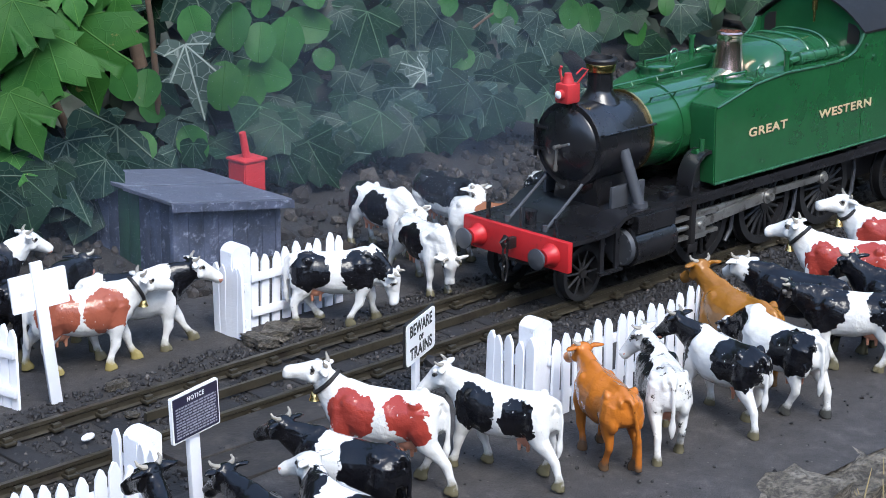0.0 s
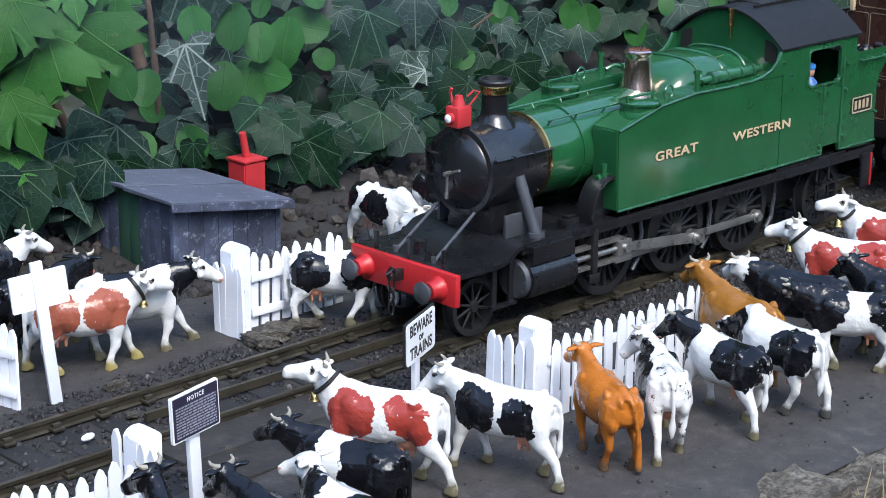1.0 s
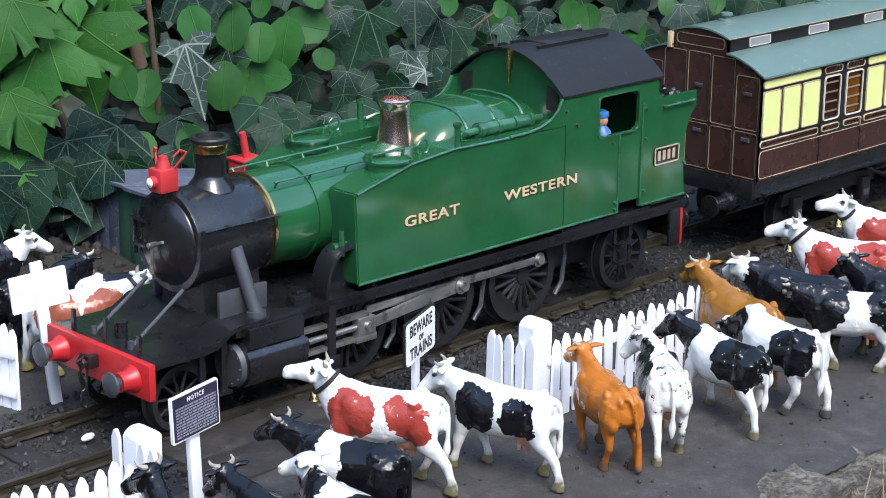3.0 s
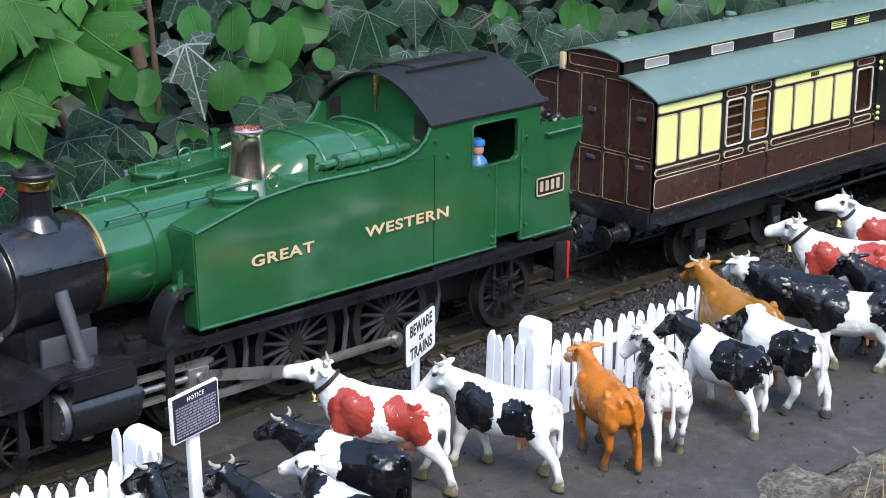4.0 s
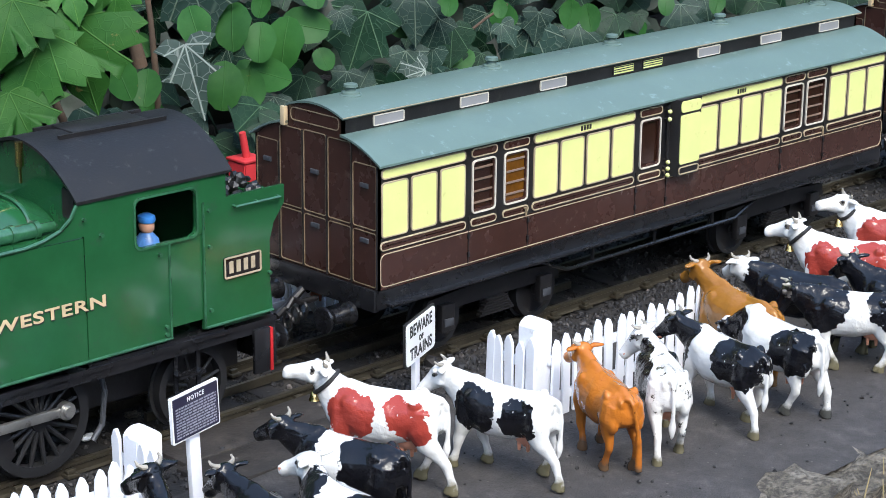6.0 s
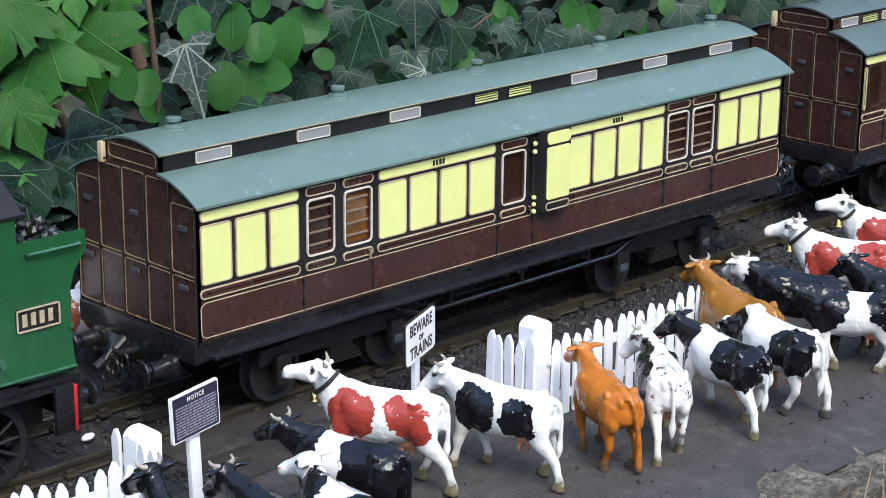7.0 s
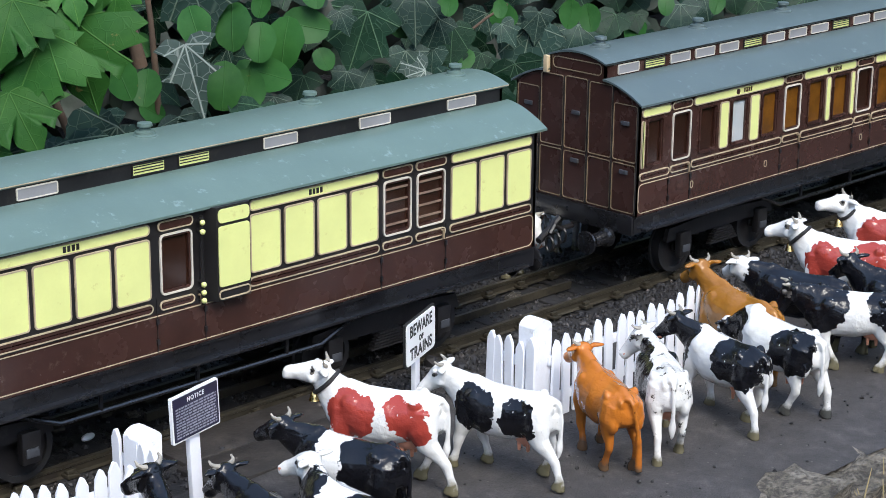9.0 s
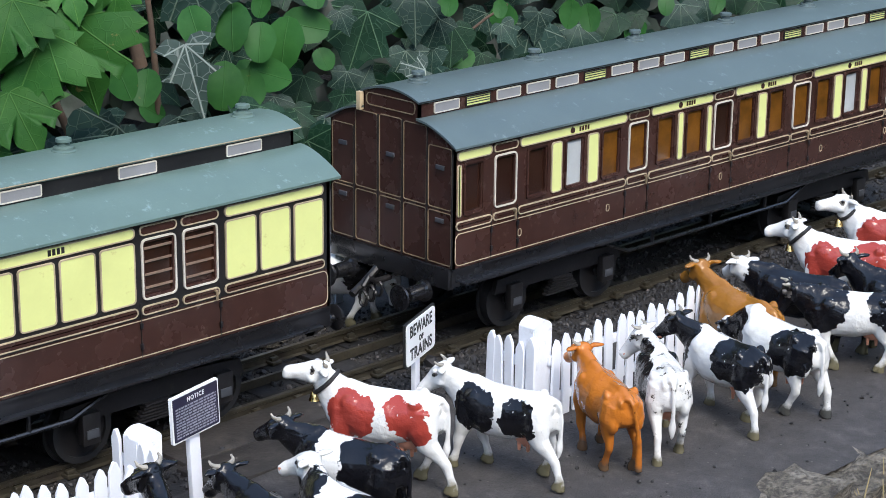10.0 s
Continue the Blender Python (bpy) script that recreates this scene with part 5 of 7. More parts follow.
# ---- shed ----
shed = thing("shed", "weathered blue-grey wooden shed with a slate-grey sloping roof", "shed", pose(0, 0, -0.006))


def top_at(x):
    return 46.5 - 12.0 * (x + 36) / 76


for nm, along, fixed, n in (("front", (-34, 38), 152, 7), ("back", (-34, 38), 222, 7)):
    for i in range(n):
        x0 = along[0] + (along[1] - along[0]) * i / n
        x1 = along[0] + (along[1] - along[0]) * (i + 1) / n - 0.4
        bm = bmesh.new()
        prism(bm, [(x0, 0), (x1, 0), (x1, top_at(x1)), (x0, top_at(x0))], fixed, fixed + 2)
        part("plank", bm, BLUEGREY, shed)
for x in (-34, 36):
    for i in range(7):
        y0 = 154 + 68 * i / 7
        bm = bmesh.new()
        box(bm, x, x + 2, y0, y0 + 9.3, 0, top_at(x + 1), 0.2)
        part("plank", bm, GREENDOOR if (x < 0 and i in (3, 4)) else BLUEGREY, shed)
for x, y in ((-35, 151), (37, 151), (-35, 222), (37, 222)):
    bm = bmesh.new()
    box(bm, x, x + 3.4, y, y + 3.4, 0, top_at(x + 1) - 0.5, 0.3)
    part("corner_post", bm, BLUEGREY, shed)
for y0, y1, dz in ((145, 189, 0), (188, 232, 0.9)):
    bm = bmesh.new()
    a, b_ = -40, 44
    za, zb = top_at(a) + 0.2 + dz, top_at(b_) + 0.2 + dz
    prism(bm, [(a, za), (b_, zb), (b_, zb + 2.2), (a, za + 2.2)], y0, y1)
    bmesh.ops.bevel(bm, geom=bm.edges[:], offset=0.35, segments=1, affect="EDGES")
    part("roof_board", bm, SLATE, shed, "slate-grey roof board")
bm = bmesh.new()
prism(bm, [(-40.5, top_at(-40) - 3), (44.5, top_at(44) - 3), (44.5, top_at(44) + 1.5), (-40.5, top_at(-40) + 1.5)], 143.6, 145)
part("fascia", bm, BLUEGREY, shed)

# red lantern behind the shed
lantern = thing("red_lantern", "red painted metal lantern with upright handle behind the shed", "lantern", pose(0.067, 0.213, -0.004))
bm = bmesh.new()
prism(bm, [(-8, 0), (8, 0), (8, 40), (-8, 40)], -8, 8)
bmesh.ops.bevel(bm, geom=bm.edges[:], offset=0.8, segments=2, affect="EDGES")
part("body", bm, REDPLASTIC, lantern)
bm = bmesh.new()
box(bm, -8.8, 8.8, -8.8, 8.8, 40, 41.6, 0.4)
part("lid", bm, REDPLASTIC, lantern)
bm = bmesh.new()
cyl(bm, (0, 0, 41), (-3, 0, 57), 2.4, 2.1, 14)
part("handle", bm, REDPLASTIC, lantern)

# ---- model cows ----
WHITE_C, BLACK_C, RED_C, PINK_C = (0.70, 0.69, 0.67), (0.006, 0.006, 0.008), (0.30, 0.042, 0.03), (0.6, 0.26, 0.17)
GINGER_C, TAN_C, HOOF_C, GREY_C = (0.44, 0.135, 0.018), (0.28, 0.115, 0.018), (0.13, 0.115, 0.07), (0.45, 0.45, 0.44)


def cow_paint(name, base, patches, hoof=HOOF_C, worn=0.0):
    """Glossy hand-painted enamel: a base coat and ragged patches, with chips and grime."""
    m, N, L, P = nodes_of(name)
    tc = N.new("ShaderNodeTexCoord").outputs["Object"]
    warp = noise_node(N, L, tc, 130, 4, 0.6)
    sub = N.new("ShaderNodeVectorMath")
    sub.operation = "SUBTRACT"
    L.new(warp.outputs["Color"], sub.inputs[0])
    sub.inputs[1].default_value = (0.5, 0.5, 0.5)
    mul = N.new("ShaderNodeVectorMath")
    mul.operation = "SCALE"
    mul.inputs["Scale"].default_value = 0.012
    L.new(sub.outputs[0], mul.inputs[0])
    add = N.new("ShaderNodeVectorMath")
    L.new(tc, add.inputs[0])
    L.new(mul.outputs[0], add.inputs[1])
    co = add.outputs[0]
    grime = noise_node(N, L, tc, 95, 6, 0.7)
    c = mix_node(N, L, ramp_node(N, L, grime.outputs[0], [(0.5, grey(0)), (0.78, grey(0.55))]), base, tuple(q * k for q, k in zip(base, (0.6, 0.57, 0.5))))
    speck = noise_node(N, L, tc, 420, 3, 0.6)
    c = mix_node(N, L, ramp_node(N, L, speck.outputs[0], [(0.7, grey(0)), (0.74, grey(0.8))]), c, tuple(q * 0.22 for q in base))
    if worn:
        chips = noise_node(N, L, tc, 210, 5, 0.7)
        c = mix_node(N, L, ramp_node(N, L, chips.outputs[0], [(0.64 - worn, grey(0)), (0.66 - worn, grey(1))]), c, (0.035, 0.03, 0.025))
    for (x, y, z), (rx, ry, rz), col in patches:
        s = N.new("ShaderNodeVectorMath")
        s.operation = "SUBTRACT"
        L.new(co, s.inputs[0])
        s.inputs[1].default_value = (x * S, y * S, z * S)
        q = N.new("ShaderNodeVectorMath")
        q.operation = "MULTIPLY"
        L.new(s.outputs[0], q.inputs[0])
        q.inputs[1].default_value = (1 / (rx * S), 1 / (ry * S), 1 / (rz * S))
        ln = N.new("ShaderNodeVectorMath")
        ln.operation = "LENGTH"
        L.new(q.outputs[0], ln.inputs[0])
        fac = ramp_node(N, L, ln.outputs["Value"], [(0.955, grey(1)), (0.985, grey(0))])
        fac = mix_node(N, L, ramp_node(N, L, speck.outputs[0], [(0.27, grey(1)), (0.31, grey(0))]), fac, (0, 0, 0))
        shade = mix_node(N, L, ramp_node(N, L, grime.outputs[0], [(0.5, grey(0)), (0.75, grey(0.4))]), col, tuple(min(1, q * 1.35 + 0.006) for q in col))
        c = mix_node(N, L, fac, c, shade)
    sep = N.new("ShaderNodeSeparateXYZ")
    L.new(co, sep.inputs[0])
    c = mix_node(N, L, ramp_node(N, L, sep.outputs["Z"], [(0.0040, grey(1)), (0.0044, grey(0))]), c, hoof)
    L.new(c, P.inputs["Base Color"])
    P.inputs["Coat Weight"].default_value, P.inputs["Coat Roughness"].default_value = 0.22, 0.04
    P.inputs["Specular IOR Level"].default_value = 0.32
    rr = N.new("ShaderNodeMapRange")
    rr.inputs["To Min"].default_value, rr.inputs["To Max"].default_value = 0.06, 0.2
    L.new(grime.outputs[0], rr.inputs["Value"])
    L.new(rr.outputs[0], P.inputs["Roughness"])
    b = N.new("ShaderNodeBump")
    b.inputs["Strength"].default_value, b.inputs["Distance"].default_value = 0.5, 0.0042
    lump = noise_node(N, L, tc, 95, 5, 0.5)
    L.new(lump.outputs[0], b.inputs["Height"])
    L.new(b.outputs[0], P.inputs["Normal"])
    return m


def loft(bm, secs, n=16):
    """A closed body through (centre, radius across, radius up) sections along a path."""
    loops = []
    for i, (c, ra, ru) in enumerate(secs):
        c = Vector(c)
        d = (Vector(secs[min(i + 1, len(secs) - 1)][0]) - Vector(secs[max(i - 1, 0)][0])).normalized()
        side = Vector((0, 1, 0)) - d * d.y
        side = side.normalized() if side.length > 0.2 else Vector((1, 0, 0))
        up = d.cross(side)
        loops.append([bm.verts.new(c + side * ra * math.cos(2 * math.pi * k / n) + up * ru * math.sin(2 * math.pi * k / n)) for k in range(n)])
    for a, b in zip(loops, loops[1:]):
        for k in range(n):
            bm.faces.new((a[k], a[(k + 1) % n], b[(k + 1) % n], b[k]))
    bm.faces.new(list(reversed(loops[0])))
    bm.faces.new(loops[-1])


HORN = paint("horn", (0.34, 0.31, 0.26), 0.35, vary=0.35, bump=0.1)
COLLAR = paint("black_collar", (0.02, 0.018, 0.018), 0.45, vary=0.2)
UDDER = paint("udder_pink", (0.62, 0.27, 0.17), 0.35, vary=0.2, bump=0.1)
EYE_M = paint("painted_eye", (0.012, 0.01, 0.01), 0.2, vary=0.1)


def cow(label, x, y, heading, base, patches, neck=(0, 40), head=(0, -24), stride=(0, 0, 0, 0), horns=True, bell=False, udder=True, tail=0, size=0.94, worn=0.0, tail_z=11.5, hoof=HOOF_C, z=-4.5, nose=PINK_C):
    """A model cow. neck and head: turn to its left and lift, in degrees; stride: how far each foot is set forward, mm."""
    K = 0.94
    bm = bmesh.new()
    # barrel with a dipped back, sprung ribs and a lower rump
    loft(bm, [((a * K, 0, b), c_, d_) for a, b, c_, d_ in ((-29, 34, 3.5, 4.0), (-27.5, 33.6, 7.2, 7.2), (-24, 32.6, 9.6, 9.0), (-19, 31.4, 10.2, 10.0), (-12, 30.2, 10.6, 11.0), (-3, 29.2, 11.8, 12.2), (6, 29.4, 11.6, 12.4), (14, 31.0, 9.8, 11.6), (20, 32.4, 7.8, 10.2), (25, 32.6, 5.0, 7.2))], 24)
    for sg in (-1, 1):
        for q, rad in (((-18, 7.4, 38.0), 2.6), ((-27, 4.0, 36.2), 2.2), ((12, 7.2, 34), 4.6), ((17, 5.6, 28), 4.6), ((-20, 7.2, 30), 5.2), ((-24, 6.4, 26), 4.2)):
            bmesh.ops.create_icosphere(bm, subdivisions=2, radius=rad, matrix=Matrix.Translation((q[0] * K, sg * q[1], q[2])) @ Matrix.Diagonal((1.1, 0.7, 1.3, 1)))
    loft(bm, [((-28.5 * K, 0, 39.0), 2.4, 1.6), ((-20 * K, 0, 41.2), 2.2, 1.6), ((-8 * K, 0, 40.4), 1.8, 1.4), ((6 * K, 0, 41.0), 1.8, 1.5), ((15 * K, 0, 42.8), 2.4, 1.9), ((23 * K, 0, 42), 2, 2)], 10)
    legs = ((17 * K, 6.2, 0), (17 * K, -6.2, 1), (-21.5 * K, 6.6, 2), (-21.5 * K, -6.6, 3))
    for lx, ly, k in legs:
        s = stride[k]
        if k < 2:
            loft(bm, [((lx - 1.5, ly * 0.8, 33), 4.4, 6.6), ((lx - 0.4 + s * 0.1, ly, 24), 3.9, 5.2), ((lx + 0.4 + s * 0.36, ly, 17.5), 2.6, 3.2), ((lx + 1.1 + s * 0.5, ly, 13), 2.5, 2.8), ((lx + 0.5 + s * 0.72, ly, 8.6), 1.6, 1.75), ((lx + 0.5 + s * 0.92, ly, 4.6), 1.9, 2.1), ((lx + 1.2 + s, ly, 3.0), 2.4, 2.9), ((lx + 1.8 + s, ly, 0.1), 2.9, 3.9)], 12)
        else:
            loft(bm, [((lx + 1, ly * 0.75, 35), 5.0, 7.6), ((lx + 1.4 + s * 0.1, ly, 27), 4.8, 7.2), ((lx + 1.2 + s * 0.28, ly, 21), 3.4, 5.0), ((lx - 2.4 + s * 0.45, ly, 15.4), 2.1, 3.0), ((lx - 3.0 + s * 0.58, ly, 12.6), 2.0, 2.5), ((lx - 1.6 + s * 0.82, ly, 7.4), 1.6, 1.8), ((lx - 0.9 + s * 0.95, ly, 4.4), 1.9, 2.2), ((lx + s, ly, 3.0), 2.4, 2.9), ((lx + 0.7 + s, ly, 0.1), 2.9, 3.9)], 12)
    # neck with a hanging fold, then the head
    ny, el = radians(neck[0]), radians(neck[1])
    n0 = Vector((19 * K, 0, 35))
    nd = Vector((math.cos(el) * math.cos(ny), math.cos(el) * math.sin(ny), math.sin(el)))
    reach = 12.8
    n1 = n0 + nd * reach * 0.55
    n2 = n0 + nd * reach
    loft(bm, [(n0 - nd * 6, 7.6, 9.8), (n0 + nd * 0.5, 6.4, 9.8), (n1, 4.7, 7.8), (n2, 3.9, 5.4), (n2 + nd * 2.5, 2.4, 3.2)], 16)
    loft(bm, [((20 * K, 0, 24), 1.6, 3.0), (n0 + nd * 3 - Vector((0, 0, 9.5)), 1.2, 2.6), (n1 - Vector((0, 0, 7.0)) + nd * 2, 0.9, 1.8)], 8)
    yaw, hp = radians(head[0]), radians(head[1])
    hd = Vector((math.cos(hp) * math.cos(yaw), math.cos(hp) * math.sin(yaw), math.sin(hp)))
    across = Vector((-math.sin(yaw), math.cos(yaw), 0))
    hup = hd.cross(across)
    poll = n2 + hup * 2.0 - hd * 1.0
    sec = [(-2.6, 2.8, 2.8, 0.8), (-0.5, 4.4, 4.4, 0.4), (2.5, 5.0, 5.4, 0), (5.5, 4.4, 5.2, 0), (9, 3.3, 4.2, 0), (12.5, 2.8, 3.4, 0), (15, 3.3, 3.3, -0.2), (16.8, 3.2, 2.8, -0.4), (17.8, 2.0, 1.8, -0.5)]
    loops = []
    for a, ra, ru, dz in sec:
        c = poll + hd * a - hup * (0.12 * a - dz)
        loops.append([bm.verts.new(c + across * ra * math.cos(2 * math.pi * k / 14) + hup * ru * math.sin(2 * math.pi * k / 14)) for k in range(14)])
    for a, b in zip(loops, loops[1:]):
        for k in range(14):
            bm.faces.new((a[k], a[(k + 1) % 14], b[(k + 1) % 14], b[k]))
    bm.faces.new(list(reversed(loops[0])))
    bm.faces.new(loops[-1])
    for sg in (-1, 1):
        e0 = poll + across * sg * 3.2 + hup * 1.8
        loft(bm, [(e0, 1.2, 1.2), (e0 + across * sg * 2.4 + hup * 0.5 - hd * 0.6, 2.5, 1.3), (e0 + across * sg * 5.0 + hup * 0.3 - hd * 1.2, 2.3, 1.0), (e0 + across * sg * 7.6 - hup * 0.2 - hd * 1.8, 0.8, 0.7)], 8)
        # brow, cheek and nostril rim
        for q, rad in ((hd * 3.6 + across * sg * 3.7 + hup * 2.9, 1.5), (hd * 4.5 + across * sg * 3.2 - hup * 2.6, 2.2), (hd * 16.4 + across * sg * 2.0 - hup * 0.9, 1.2)):
            bmesh.ops.create_icosphere(bm, subdivisions=2, radius=rad, matrix=Matrix.Translation(poll + q))
    # tail
    tl = [(-28 * K, 0, 39.6), (-30.8 * K, tail * 0.2, 37), (-31.6 * K, tail * 0.5, 30), (-31.2 * K, tail * 0.8, 22), (-30.6 * K, tail, 15)]
    loft(bm, [(tl[0], 1.6, 1.6), (tl[1], 1.3, 1.3), (tl[2], 1.1, 1.1), (tl[3], 1.2, 1.2), (((tl[3][0] + tl[4][0]) / 2, tail * 0.9, 18), 1.9, 1.9), (tl[4], 1.5, 1.5), ((-30 * K, tail * 1.1, tail_z), 0.6 if tail_z > 5 else 2.0, 0.6 if tail_z > 5 else 2.0)], 10)
    bmesh.ops.recalc_face_normals(bm, faces=bm.faces)
    bmesh.ops.scale(bm, vec=(S, S, S), verts=bm.verts)
    raw = bpy.data.meshes.new("cow_raw")
    bm.to_mesh(raw)
    bm.free()
    tmp = bpy.data.objects.new("cow_raw", raw)
    scene.collection.objects.link(tmp)
    rm = tmp.modifiers.new("join", "REMESH")
    rm.mode, rm.voxel_size = "VOXEL", 0.0008
    sm = tmp.modifiers.new("ease", "SMOOTH")
    sm.factor, sm.iterations = 0.5, 2
    me = bpy.data.meshes.new_from_object(tmp.evaluated_get(bpy.context.evaluated_depsgraph_get()))
    bpy.data.objects.remove(tmp)
    bpy.data.meshes.remove(raw)
    nz = poll + hd * 16.4 - hup * 2
    pts = [((a[0] * K, a[1], a[2]), tuple(r * 1.12 for r in b), q) for a, b, q in patches]
    if nose:
        pts.append(((nz.x, nz.y, nz.z), (2.6, 2.6, 2.2), nose))
    for sg in (-1, 1):
        ey = poll + hd * 4.6 + across * sg * 4.6 + hup * 1.7
        pts.append(((ey.x, ey.y, ey.z), (1.9, 1.9, 1.7), (0.16, 0.14, 0.12)))
    me.name = "body"
    me.materials.clear()
    me.materials.append(cow_paint("cow_enamel", base, pts, hoof, worn))
    me.polygons.foreach_set("use_smooth", [True] * len(me.polygons))
    c = thing("cow", label, "model cow", pose(x * S, y * S, z * S, 0, 0, heading) @ Matrix.Scale(size, 4), "herd of model cows")
    body = new("body", me)
    body.parent = c
    for sg in (-1, 1):
        if horns:
            h0 = poll + across * sg * 2.4 + hup * 3.4 - hd * 0.6
            bm = bmesh.new()
            tube(bm, [h0, h0 + across * sg * 1.8 + hup * 0.8, h0 + across * sg * 2.8 + hup * 2.0 + hd * 0.6, h0 + across * sg * 2.8 + hup * 3.6 + hd * 1.1], 1.2, 8, 0.4)
            part("horn", bm, HORN, c)
        bm = bmesh.new()
        bmesh.ops.create_icosphere(bm, subdivisions=2, radius=0.85, matrix=Matrix.Translation(poll + hd * 4.6 + across * sg * 4.6 + hup * 1.7))
        part("eye", bm, EYE_M, c)
    if udder:
        bm = bmesh.new()
        bmesh.ops.create_icosphere(bm, subdivisions=3, radius=1, matrix=Matrix.Translation((-12.5, 0, 20.5)) @ Matrix.Diagonal((6.0, 5.4, 4.8, 1)))
        for ux in (-14.5, -10):
            for uy in (-2.6, 2.6):
                cyl(bm, (ux, uy, 18), (ux, uy, 13.6), 1.1, 0.7, 10)
        part("udder", bm, UDDER, c)
    if bell:
        k = n0 + nd * 9.5
        bm = bmesh.new()
        tube(bm, [k + across * 5.0 * math.cos(a) + nd.cross(across) * 6.9 * math.sin(a) for a in [2 * math.pi * i / 20 for i in range(21)]], 1.0, 8)
        part("collar", bm, COLLAR, c, "black leather-coloured collar")
        bm = bmesh.new()
        d = k - nd.cross(across) * 7.3
        low = d if d.z < k.z else k + nd.cross(across) * 7.3
        lathe(bm, [(0.8, 0.6), (1.5, 0), (2.0, -2.2), (2.6, -3.6), (2.2, -3.8)], Matrix.Translation(low), 16)
        part("bell", bm, BRASS, c, "small brass bell")
    return c


BW = lambda *spots: [(a, b, BLACK_C) for a, b in spots]
RW = lambda *spots: [(a, b, RED_C) for a, b in spots]
# by the near fence and platform
cow("white cow with two red patches and a brass bell", -134.1, -118.5, 119, WHITE_C, RW(((14, 11, 32), (8.5, 9, 11.5)), ((7.5, 11, 32), (6.5, 9, 9.5)), ((-10, 9, 35), (5.5, 9, 7.5)), ((-17.5, 10, 30), (7.5, 9, 9))), (-1, 46), (12, 5), (0.0, 0.0, -13.2, 4.1), size=0.972, z=-4.5, bell=True, nose=(0.72, 0.68, 0.64))
cow("white cow with black patches nosing the sign", -91.1, -146.9, 105, WHITE_C, BW(((15, 11, 36), (6, 9, 6)), ((9, 11, 30), (8.5, 9, 12)), ((19, 10, 29), (4, 8, 5)), ((-13, 11, 30), (8.5, 9, 10)), ((0, -13, 32), (14, 8, 10))), (15, 35), (14, -35), (5.4, -6.4, -12.4, 1.9), size=0.918, z=-4.5, nose=(0.72, 0.68, 0.64))
cow("glossy ginger brown cow seen from behind", -47.4, -165.4, 65, GINGER_C, [((-30, 2, 13), (4, 4, 5), (0.62, 0.24, 0.05))], (-4, 35), (7, -21), (-6.0, 0.0, 4.8, 0.0), size=0.880, z=-4.5, udder=False, nose=(0.62, 0.3, 0.16), hoof=(0.12, 0.07, 0.04), tail=-5, tail_z=2.2)
cow("worn white cow with black flanks, paint chipped", -16.1, -170.5, 50, WHITE_C, BW(((14, 9, 34), (13, 8, 12)), ((-3, 12, 32), (11, 8, 11)), ((10, -10, 34), (8, 6, 9))), (11, 26), (54, -41), (0.0, 0.0, -10.1, 5.0), size=0.931, z=-4.5, worn=0.03)
cow("white cow with black head, neck and rump", 25.6, -172.7, 81, WHITE_C, BW(((31, 4, 40), (14, 18, 22)), ((-17, 6, 35), (14.5, 18, 12))), (32, 33), (13, -33), (2.2, -2.6, -9.4, 9.1), size=0.917, z=-4.5)
cow("white cow with black shoulder and rump patches", 58.4, -178.3, 81, WHITE_C, BW(((-17, 8, 32), (12, 12, 10.5)), ((25, 6, 32), (9, 12, 11))), (6, -21), (10, -71), (0.0, 0.0, 6.5, -7.5), size=0.950, z=-4.5, horns=False, hoof=(0.06, 0.06, 0.055))
cow("tan brown cow beside the fence end", 74.8, -143.2, 74, TAN_C, [], (26, 49), (-2, -24), (0.0, 0.0, 0.0, 0.0), size=0.996, z=-4.5, udder=False, nose=(0.5, 0.25, 0.14), hoof=(0.1, 0.06, 0.03))
cow("glossy black cow with a white face", 126.6, -139.5, 104, BLACK_C, [((41, 0, 44), (15, 14, 13), WHITE_C)], (22, 22), (-35, -22), (0.0, 0.0, 0.0, 0.0), size=0.947, z=-4.5, udder=False)
cow("black cow with a white band and white legs", 123.7, -173.4, 125, WHITE_C, BW(((23, 4, 38), (19, 20, 19)), ((-24, 4, 36), (13, 16, 12))), (-2, 22), (6, -55), (-10.6, 0.0, 3.2, 0.0), size=0.910, z=-4.5)
cow("white cow with red patches and a black collar", 186.5, -128.6, 118, WHITE_C, RW(((12, 12, 31), (9, 9, 12)), ((-14, 8, 36), (10, 9, 8))), (2, 44), (-9, -8), (0.0, 0.0, 0.0, 0.0), size=0.996, z=-4.5, bell=True, nose=(0.72, 0.68, 0.64))
cow("white cow with a large red patch and brass bell", 246.0, -117.7, 116, WHITE_C, RW(((4, 11, 31), (14, 9, 11)),), (7, 43), (36, 6), (0.0, 0.0, 0.0, 0.0), size=0.993, z=-4.5, bell=True, nose=(0.72, 0.68, 0.64))
cow("glossy black cow among the herd", 154.2, -183.9, 103, BLACK_C, [((-6, 10, 22), (6, 6, 6), WHITE_C)], (6, 39), (-28, -30), (0.0, 0.0, 0.0, 0.0), size=0.981, z=-4.5, udder=False)
cow("black cow with a white middle band, horned", -177.0, -145.3, 107, BLACK_C, [((5, 0, 32), (6.5, 20, 20), WHITE_C)], (19, 25), (-9, -20), (0.0, 0.0, 0.0, 0.0), size=0.929, z=-4.5, nose=(0.03, 0.03, 0.03))
cow("white and black cow with a white head", -210.8, -183.3, 94, WHITE_C, BW(((19, 4, 32), (8, 14, 14)), ((-18, 4, 34), (14, 14, 13))), (-38, 30), (7, -15), size=0.935, horns=False)
